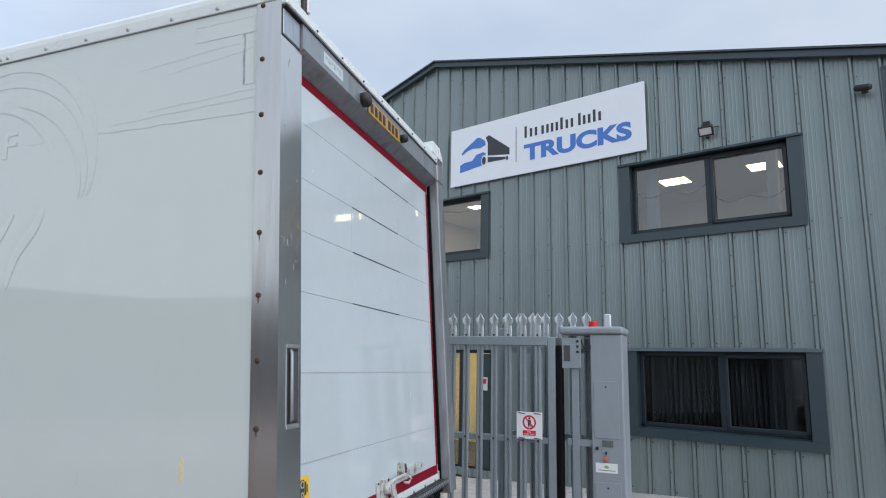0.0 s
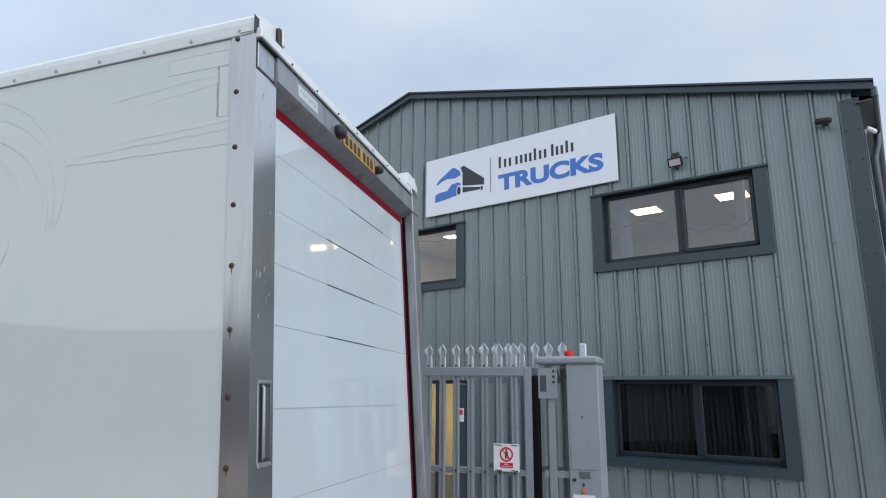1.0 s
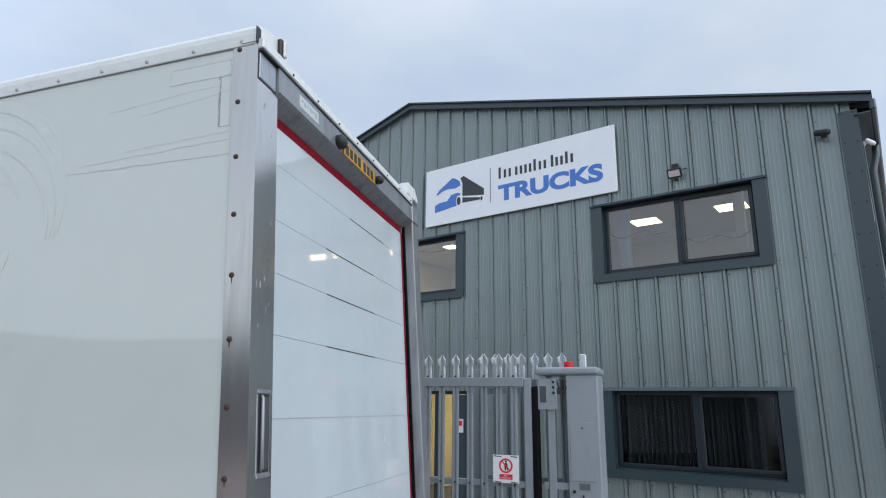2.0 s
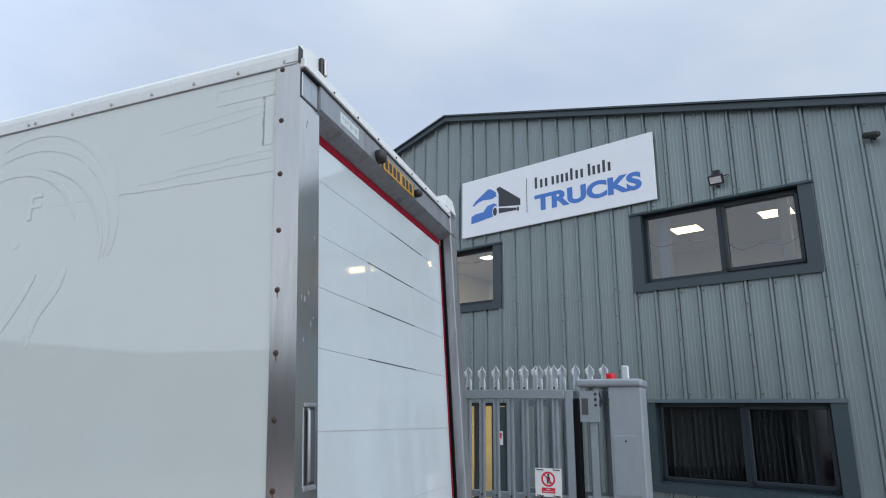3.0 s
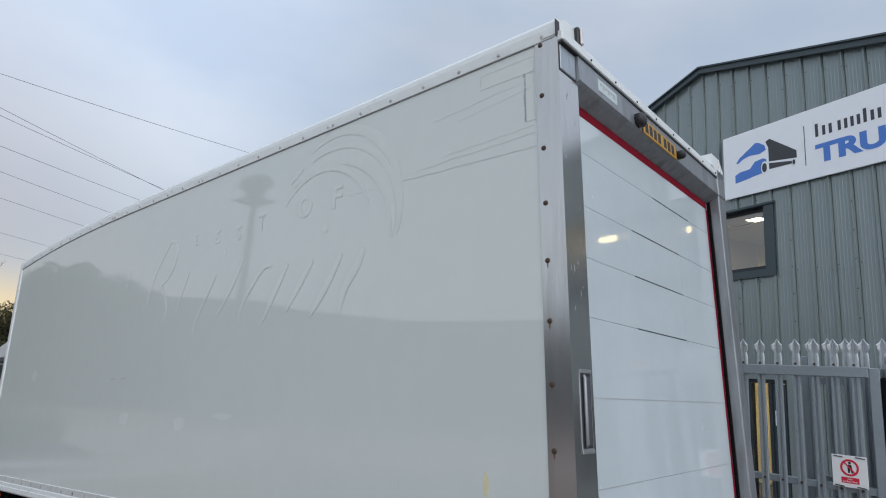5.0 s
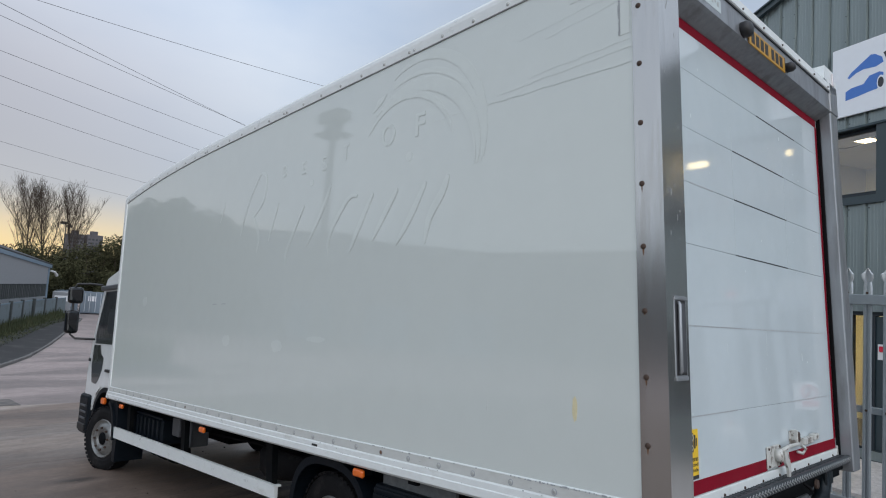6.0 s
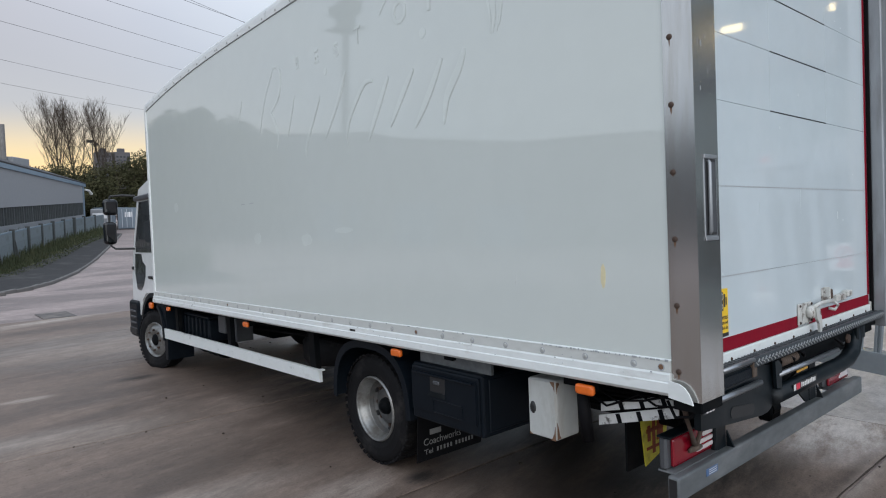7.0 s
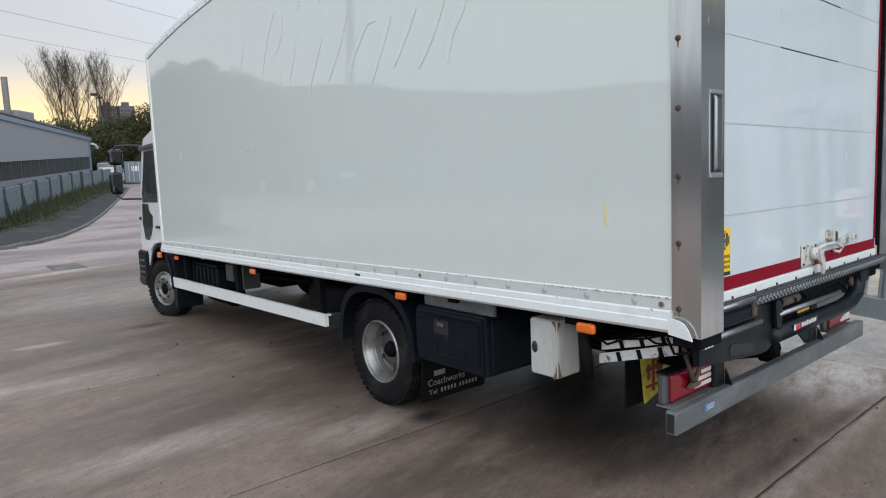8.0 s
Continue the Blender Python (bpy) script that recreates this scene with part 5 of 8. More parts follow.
part("door_seal", boxed(-0.047, -0.026, 2.436, 2.452, 1.07, 3.44), "rubber", truck, "black rubber door seal")
part("door_seal", boxed(-0.055, -0.025, 0.188, 0.222, 1.07, 3.44), "rubber", truck)

# header over the door, with folded soffit, plates and lamps
bm = bmesh.new()
prof = [(0.042, 3.665), (0.046, 3.48), (0.030, 3.468), (-0.045, 3.425), (-0.06, 3.425), (-0.06, 3.69), (0.02, 3.69)]
a = [bm.verts.new((x, 0.165, z)) for x, z in prof]
b = [bm.verts.new((x, 2.56, z)) for x, z in prof]
bm.faces.new(a)
bm.faces.new(b[::-1])
for i in range(len(prof)):
    bm.faces.new((a[i], b[i], b[(i + 1) % len(prof)], a[(i + 1) % len(prof)]))
header = part("rear_header", bm, "header_metal", truck, "weathered steel header over the shutter")
part("top_strip", boxed(-0.04, 0.052, 0.0, 2.62, 3.628, 3.690, 0.008), "rail_white", header)
part("strip_joint", boxed(-0.04, 0.0495, 0.0, 2.60, 3.616, 3.628), "ink", header)
part("corner_plate", boxed(0.024, 0.030, 0.006, 0.160, 3.476, 3.612, 0.003), "plate_grey", header)
part("plate_seal", boxed(0.024, 0.027, -0.001, 0.166, 3.468, 3.616), "ink", header)
part("corner_plate", boxed(-0.06, 0.052, 2.44, 2.618, 3.47, 3.70, 0.01), "header_metal", header)
bm = bmesh.new()
prism(bm, [(-0.014, 3.665), (0.315, 3.675), (0.285, 3.725), (0.25, 3.765), (0.185, 3.793), (0.085, 3.792), (0.05, 3.775), (0.010, 3.735), (-0.014, 3.71)], 0.085)
cap = part("corner_cap", bm, "rail_white", header, "white moulded roof corner", m=Matrix(((0, -1, 0, 0.022), (1, 0, 0, 0), (0, 0, 1, 0), (0, 0, 0, 1))))
bm = bmesh.new()
prism(bm, [(2.34, 3.70), (2.62, 3.66), (2.62, 3.72), (2.55, 3.80), (2.36, 3.80)], 0.08)
cap2 = part("corner_cap", bm, "rail_white", header, m=Matrix(((0, -1, 0, 0.05), (1, 0, 0, 0), (0, 0, 1, 0), (0, 0, 0, 1))))
for yy, zz in ((0.204, 3.752), (2.52, 3.745)):
    lamp = part("marker_lamp", boxed(0.018, 0.046, yy - 0.024, yy + 0.020, zz - 0.070, zz + 0.048, 0.008), "ink", header)
    part("lens", boxed(0.046, 0.060, yy - 0.012, yy + 0.014, zz - 0.060, zz + 0.038, 0.005), "clear_lens", lamp)
part("seam", boxed(0.020, 0.0235, -0.0195, 0.02, 3.650, 3.745), "ink", header)
label_plate = part("maker_plate", boxed(0.042, 0.0465, 0.385, 0.62, 3.512, 3.582), "old_tape", header, "pale worn maker's plate")
for i in range(6):
    part("text_bar", boxed(0.0465, 0.0472, 0.41 + 0.033 * i, 0.43 + 0.033 * i, 3.55 - 0.012 * (i % 2), 3.565), "bright_rivet", label_plate)
number = part("number_plate", boxed(0.045, 0.052, 0.965, 1.535, 3.475, 3.575, 0.004), "plate_yellow", header, "yellow number plate with plain bars")
for i in range(7):
    y0 = 1.005 + 0.068 * i + (0.028 if i > 3 else 0)
    part("plate_bar", boxed(0.052, 0.0532, y0, y0 + 0.045, 3.492, 3.558), "ink", number)
for y0 in (0.965, 1.529):
    part("plate_edge", boxed(0.052, 0.0528, y0, y0 + 0.006, 3.475, 3.575), "ink", number)
for yy, r in ((0.90, 0.045), (1.575, 0.03)):
    bm = bmesh.new()
    lathe(bm, [(0, 0.0), (r, 0.0), (r, 0.04), (r * 0.7, 0.055), (0, 0.058)], 16, Matrix.Rotation(radians(-90), 4, "Z"))
    part("plate_lamp", bm, "ink", header, m=Matrix.Translation((0.04, yy, 3.525)), smooth=True)
for i in range(8):
    bm = bmesh.new()
    lathe(bm, [(0, 0.0), (0.007, 0.0), (0.005, 0.006), (0, 0.006)], 6, Matrix.Translation((0.052, 0.3 + 0.3 * i, 3.648)) @ Matrix.Rotation(radians(-90), 4, "Z"))
    part("screw", bm, "bolt", header)

# roller shutter: seven white panels, red reflective edging, lower white strip
door = part("roller_door", boxed(-0.095, -0.066, 0.21, 2.47, 1.06, 3.46), "joint_grey", truck, "white panelled roller shutter, closed, scuffed")
LEVELS = [1.135, 1.48, 1.895, 2.285, 2.590, 2.865, 3.165, 3.455]
for z0, z1 in zip(LEVELS, LEVELS[1:]):
    part("panel", boxed(-0.066, -0.05, 0.212, 2.47, z0 + 0.0008, z1 - 0.0008, 0.0006), "door_white", door)
for y0, y1, z in ((0.40, 0.66, 2.5905), (1.55, 2.43, 1.4805), (0.22, 0.85, 1.4805), (0.22, 2.43, 1.8955)):
    part("dirty_joint", boxed(-0.0505, -0.0492, y0, y1, z - 0.0035, z + 0.0025), "scratch", door)
for y0, y1, z in ((0.92, 1.70, 2.2855), (0.93, 1.72, 2.5905), (0.93, 1.71, 2.8655), (1.30, 1.95, 3.1655)):
    part("open_joint", boxed(-0.0508, -0.0490, y0, y1, z - 0.0035, z + 0.003), "ink", door)
for y0, z0, z1 in ((0.92, 2.29, 3.0), (1.705, 2.29, 2.97), (1.29, 1.75, 1.89)):
    part("repair_edge", boxed(-0.0503, -0.0494, y0, y0 + 0.003, z0, z1), "old_tape", door)
rng = random.Random(21)
bm = bmesh.new()
for _ in range(26):
    y, z = rng.uniform(0.3, 2.3), rng.uniform(1.3, 3.3)
    box(bm, -0.0503, -0.0494, y, y + rng.uniform(0.002, 0.012), z, z + rng.uniform(0.003, 0.05) * (0.25 if rng.random() < 0.6 else 1))
tagged(part("scuffs", bm, "old_tape", door), kind="stuff")
for y0, y1, z0, z1 in ((0.215, 2.42, 3.372, 3.425), (0.215, 1.215, 1.135, 1.198), (1.375, 2.42, 1.135, 1.198), (2.398, 2.434, 1.20, 3.372)):
    part("red_tape", boxed(-0.0505, -0.0488, y0, y1, z0, z1), "red_tape", door)
strip = part("bottom_strip", boxed(-0.062, -0.040, 0.212, 2.455, 1.065, 1.132, 0.004), "rail_white", door)
for i in range(9):
    bm = bmesh.new()
    lathe(bm, [(0, 0.0), (0.008, 0.0), (0.006, 0.005), (0, 0.005)], 8, Matrix.Translation((-0.040, 0.40 + 0.24 * i, 1.098)) @ Matrix.Rotation(radians(-90), 4, "Z"))
    part("screw", bm, "bolt", strip)
warn = part("warning_sticker", boxed(-0.0502, -0.0488, 0.23, 0.398, 1.205, 1.425), "label_yellow", door, "yellow camera warning sticker")
part("black_foot", boxed(-0.0488, -0.0482, 0.23, 0.398, 1.205, 1.222), "ink", warn)
part("camera_body", boxed(-0.0488, -0.0482, 0.262, 0.352, 1.325, 1.41, 0.0001), "ink", warn)
part("camera_bellows", boxed(-0.0488, -0.0482, 0.356, 0.372, 1.34, 1.40), "ink", warn)
part("camera_hood", boxed(-0.0488, -0.0482, 0.376, 0.386, 1.35, 1.385), "ink", warn)
bm = bmesh.new()
for r in (0.012, 0.0165):
    lathe(bm, [(r - 0.004, 0.0), (r, 0.0), (r, 0.0012), (r - 0.004, 0.0012)], 16, Matrix.Translation((-0.0482, 0.335, 1.39 if r > 0.014 else 1.345)) @ Matrix.Rotation(radians(-90), 4, "Z"))
part("camera_lens", bm, "ink_white", warn)
REARFACE = Matrix(((0, -1, 0, 0), (1, 0, 0, 0), (0, 0, 1, 0), (0, 0, 0, 1)))


def rear_words(body, y0, y1, z0, z1, material, parent, x, bold=0.0, name="lettering"):
    ob = fit_words(name, body, y0, y1, z0, z1, material, parent, -x, bold=bold, deep=0.0006)
    ob.matrix_basis = REARFACE
    return ob


rear_words("cameras", 0.285, 0.392, 1.285, 1.300, "ink", warn, -0.0482)
rear_words("fitted", 0.318, 0.392, 1.262, 1.278, "ink", warn, -0.0482)
rear_words("vehicle", 0.310, 0.392, 1.238, 1.254, "ink", warn, -0.0482)

# latch: plate, cam handle and keeper, white with chipped paint
latch = part("door_latch", boxed(-0.05, -0.038, 1.20, 1.39, 1.145, 1.262, 0.005), "latch_worn", truck, "chipped white shutter latch")
bm = bmesh.new()
lathe(bm, [(0, 0), (0.036, 0.0), (0.036, 0.022), (0.026, 0.036), (0, 0.038)], 16, Matrix.Translation((-0.038, 1.325, 1.208)) @ Matrix.Rotation(radians(-90), 4, "Z"))
part("cam_boss", bm, "latch_worn", latch, smooth=True)
bm = bmesh.new()
lathe(bm, [(0, 0), (0.012, 0.0), (0.012, 0.006), (0, 0.008)], 12, Matrix.Translation((0.0, 1.345, 1.212)) @ Matrix.Rotation(radians(-90), 4, "Z"))
part("cam_hole", bm, "ink", latch)
bm = bmesh.new()
prism(bm, [(1.315, 1.235), (1.375, 1.225), (1.395, 1.175), (1.405, 1.120), (1.392, 1.088), (1.372, 1.092), (1.365, 1.140), (1.330, 1.172)], 0.014, Matrix(((0, -1, 0, 0.008), (1, 0, 0, 0), (0, 0, 1, 0), (0, 0, 0, 1))))
part("pawl", bm, "latch_worn", latch)
bm = bmesh.new()
tube(bm, [(-0.012, 1.335, 1.235), (-0.008, 1.44, 1.248), (-0.010, 1.56, 1.246), (-0.020, 1.66, 1.236)], [0.012, 0.010, 0.010, 0.011], 10)
part("handle", bm, "latch_worn", latch, smooth=True)
bm = bmesh.new()
tube(bm, [(-0.02, 1.66, 1.236), (0.0, 1.685, 1.210), (-0.01, 1.66, 1.185), (-0.03, 1.63, 1.195)], 0.009, 8)
part("hook", bm, "latch_worn", latch, smooth=True)
part("keeper", boxed(-0.05, -0.042, 1.560, 1.675, 1.228, 1.318, 0.003), "latch_worn", latch)
part("keeper_cheek", boxed(-0.044, -0.006, 1.575, 1.586, 1.235, 1.325, 0.003), "latch_worn", latch)
part("keeper_roller", boxed(-0.042, -0.012, 1.600, 1.650, 1.250, 1.310, 0.010, 2), "bolt", latch)
part("stay", boxed(-0.05, -0.020, 1.735, 1.900, 1.222, 1.262, 0.005), "latch_worn", latch)
part("stay_end", boxed(-0.045, -0.005, 1.885, 1.960, 1.238, 1.275, 0.006), "latch_worn", latch)
bm = bmesh.new()
for y, z in ((1.215, 1.158), (1.375, 1.158), (1.215, 1.250), (1.375, 1.250), (1.70, 1.235), (1.70, 1.270), (1.75, 1.242)):
    lathe(bm, [(0, 0.0), (0.008, 0.0), (0.006, 0.006), (0, 0.006)], 8, Matrix.Translation((-0.038, y, z)) @ Matrix.Rotation(radians(-90), 4, "Z"))
tagged(part("bolts", bm, "bolt", latch), kind="stuff")
part("corner_hinge", boxed(-0.050, -0.036, 2.418, 2.448, 1.085, 1.150, 0.004), "latch_worn", door)

# ghosts of old lettering and scratches on the near side
ghost = thing("ghost_lettering", "faint ghost of removed lettering and swooshes on the lorry", "lettering", TRUCK)
for ch, x0, z0, h in (("B", -3.375, 3.115, 0.10), ("E", -3.06, 3.085, 0.10), ("S", -2.765, 3.06, 0.11), ("T", -2.475, 3.085, 0.12), ("O", -2.01, 3.085, 0.15), ("F", -1.655, 3.085, 0.15)):
    fit_words("letter_shadow", ch, x0 + 0.004, x0 + 0.004 + h * (0.95 if ch == "O" else 0.62), z0 - 0.004, z0 + h - 0.004, "ghost_edge", ghost, -0.0008, bold=0.012, deep=0.0005)
    fit_words("letter", ch, x0, x0 + h * (0.95 if ch == "O" else 0.62), z0, z0 + h, "ghost", ghost, -0.0016, bold=0.012, deep=0.0006)


layers = [0]


def stroke(pts, widths, name="stroke"):
    """A flat tapering ribbon left by removed film, with a thin darker outline below it, set down and to the right."""
    layers[0] += 1
    lift = 0.00008 * layers[0]
    for mat, off, grow, dx, dz in (("ghost_edge", -0.0006, 0.0020, 0.002, -0.003), ("ghost", -0.0014, 0.0, 0.0, 0.0)):
        bm = bmesh.new()
        prev = None
        for i, ((x, z), w) in enumerate(zip(pts, widths)):
            a, b = pts[max(0, i - 1)], pts[min(len(pts) - 1, i + 1)]
            tx, tz = b[0] - a[0], b[1] - a[1]
            ln = math.hypot(tx, tz) or 1
            nx, nz, w = -tz / ln, tx / ln, w + grow
            y = off - lift
            cur = [bm.verts.new(q) for q in ((x + nx * w + dx, y, z + nz * w + dz), (x - nx * w + dx, y, z - nz * w + dz), (x - nx * w + dx, -0.0002, z - nz * w + dz), (x + nx * w + dx, -0.0002, z + nz * w + dz))]
            if prev:
                for q in range(3):
                    bm.faces.new((prev[q], cur[q], cur[q + 1], prev[q + 1]))
                bm.faces.new((prev[3], cur[3], cur[0], prev[0]))
            else:
                bm.faces.new(cur)
            prev = cur
        bm.faces.new(prev[::-1])
        part(name, bm, mat, ghost)


def arc(cx, cz, rx, rz, a0, a1, k=26):
    return [(cx + rx * math.cos(radians(a0 + (a1 - a0) * i / (k - 1))), cz + rz * math.sin(radians(a0 + (a1 - a0) * i / (k - 1)))) for i in range(k)]


def taper(k, w, a=0.0):
    return [max(0.002, w * math.sin(math.pi * min(1, (i / (k - 1)) * (1 - a) + a)) ** 0.7) for i in range(k)]


stroke(arc(-1.62, 2.98, 0.58, 0.63, 118, -14), taper(26, 0.036))
stroke(arc(-1.66, 2.93, 0.60, 0.58, 112, -12), taper(26, 0.022))
stroke(arc(-1.70, 2.90, 0.605, 0.54, 128, -10), taper(26, 0.040))
stroke(arc(-1.74, 2.86, 0.62, 0.545, 100, -6), taper(26, 0.015))
stroke(arc(-1.78, 2.86, 0.50, 0.53, 140, 20), taper(26, 0.024))
stroke([(-2.12, 3.36), (-2.05, 3.42), (-1.98, 3.45)], [0.004, 0.026, 0.006])
stroke([(-1.92, 3.43), (-1.87, 3.40), (-1.83, 3.41)], [0.006, 0.02, 0.006])
# the brushed script below


def brush(pts, w, a=0.08, k=6):
    """A smooth stroke through a few points."""
    q = [pts[0]] + list(pts) + [pts[-1]]
    out = []
    for i in range(len(pts) - 1):
        for s in range(k):
            t = s / k
            out.append(tuple(0.5 * (2 * q[i + 1][c] + (q[i + 2][c] - q[i][c]) * t + (2 * q[i][c] - 5 * q[i + 1][c] + 4 * q[i + 2][c] - q[i + 3][c]) * t * t + (3 * q[i + 1][c] - q[i][c] - 3 * q[i + 2][c] + q[i + 3][c]) * t ** 3) for c in (0, 1)))
    out.append(pts[-1])
    stroke(out, taper(len(out), w, a))


for pts, w in (
        ([(-3.78, 3.22), (-3.97, 3.01), (-4.06, 2.84), (-4.12, 2.69)], 0.016),
        ([(-3.80, 3.22), (-3.69, 3.20), (-3.66, 3.11), (-3.70, 2.97), (-3.80, 2.88), (-3.89, 2.84)], 0.016),
        ([(-3.88, 2.85), (-3.81, 2.76), (-3.75, 2.63), (-3.78, 2.51)], 0.016),
        ([(-4.49, 3.05), (-4.58, 2.87)], 0.007),
        ([(-3.42, 2.90), (-3.49, 2.76), (-3.57, 2.59)], 0.013),
        ([(-3.00, 2.82), (-3.16, 2.60), (-3.25, 2.46), (-3.25, 2.37)], 0.016),
        ([(-2.62, 2.93), (-2.75, 2.72), (-2.94, 2.49)], 0.018),
        ([(-2.27, 2.79), (-2.35, 2.80), (-2.43, 2.75), (-2.58, 2.59), (-2.63, 2.48), (-2.62, 2.39)], 0.018),
        ([(-2.09, 2.78), (-2.23, 2.58), (-2.35, 2.39)], 0.022),
        ([(-1.82, 2.77), (-1.94, 2.63), (-2.08, 2.45)], 0.022),
        ([(-1.54, 2.77), (-1.68, 2.57), (-1.82, 2.40)], 0.024),
        ([(-1.34, 2.78), (-1.39, 2.68), (-1.50, 2.54), (-1.54, 2.38)], 0.028)):
    brush(pts, w)
bm = bmesh.new()
lathe(bm, [(0, -0.002), (0.026, -0.002), (0.026, 0.0)], 18, Matrix.Translation((-2.90, 0, 2.99)))
part("spot", bm, "ghost", ghost)
bm = bmesh.new()
lathe(bm, [(0, -0.002), (0.032, -0.002), (0.032, 0.0)], 18, Matrix.Translation((-1.71, 0, 2.965)))
part("spot", bm, "ghost", ghost)

marks = thing("side_scuffs", "scuffs, tape outlines and touched-up spots on the lorry side", "scuff marks", TRUCK)


def line_mark(pts, w, material, name="scratch"):
    bm = bmesh.new()
    prev = None
    for i, (x, z) in enumerate(pts):
        cur = [bm.verts.new((x, -0.0012, z + w)), bm.verts.new((x, -0.0012, z - w))]
        if prev:
            bm.faces.new((prev[0], cur[0], cur[1], prev[1]))
        prev = cur
    thicken(bm, 0.0006)
    part(name, bm, material, marks)


rng = random.Random(8)
for x0, z0, x1, z1, w in ((-1.06, 3.13, -0.12, 3.10, 0.0022), (-0.95, 3.165, -0.12, 3.175, 0.0012), (-0.72, 3.20, -0.12, 3.215, 0.0008), (-0.80, 3.43, -0.20, 3.47, 0.0008), (-0.62, 3.38, -0.13, 3.43, 0.0007), (-1.5, 3.14, -1.10, 3.135, 0.0007)):
    k = 14
    line_mark([(x0 + (x1 - x0) * i / (k - 1), z0 + (z1 - z0) * i / (k - 1) + rng.uniform(-0.004, 0.004)) for i in range(k)], w * 0.36, "ghost_edge")
for x0, x1, z0, z1 in ((-0.178, -0.122, 3.245, 3.512), (-0.46, -0.122, 3.515, 3.600)):
    bm = bmesh.new()
    for a in ((x0, x1, z0, z0 + 0.003), (x0, x1, z1 - 0.003, z1), (x0, x0 + 0.003, z0, z1), (x1 - 0.003, x1, z0, z1)):
        box(bm, a[0], a[1], -0.0014, 0.0, a[2], a[3])
    part("tape_outline", bm, "ghost_edge", marks)
    part("tape_ghost", boxed(x0, x1, -0.0006, 0.0, z0, z1), "ghost", marks)
bm = bmesh.new()
for i in range(16):
    zz = 3.25 + 0.0165 * i
    box(bm, -0.178 + rng.uniform(-0.008, 0.004), -0.172, -0.0016, 0, zz, zz + 0.019)
part("torn_edge", bm, "scratch", marks)


def blotch(x, z, rx, rz, material, seed):
    r2 = random.Random(seed)
    pts = [(x + rx * (0.88 + 0.24 * r2.random()) * math.cos(a), z + rz * (0.88 + 0.24 * r2.random()) * math.sin(a)) for a in [2 * math.pi * i / 18 for i in range(18)]]
    bm = bmesh.new()
    prism(bm, pts, 0.001, Matrix.Translation((0, -0.0012, 0)))
    part("touched_up_spot", bm, material, marks)


blotch(-4.27, 1.735, 0.075, 0.055, "ghost", 1)
blotch(-3.32, 1.71, 0.085, 0.05, "ghost", 2)
blotch(-2.73, 1.775, 0.13, 0.022, "ghost", 3)
blotch(-6.6, 2.15, 0.07, 0.06, "ghost", 4)
blotch(-0.445, 1.500, 0.014, 0.058, "yellow_mark", 5)
blotch(-1.0, 1.46, 0.007, 0.030, "ghost_edge", 6)
for x0 in (-4.62, -4.42):
    line_mark([(x0, 2.07), (x0 + 0.03, 2.074), (x0 + 0.09, 2.072)], 0.004, "scratch")

# ---- running gear ----
for yy in (0.85, 1.60):
    part("chassis_rail", boxed(-9.3, -0.35, yy, yy + 0.08, 0.72, 0.95), "chassis_black", truck)
for i in range(8):
    part("cross_bearer", boxed(-0.75 - 0.95 * i, -0.67 - 0.95 * i, 0.06, W - 0.06, 0.93, 1.0), "chassis_black", truck)


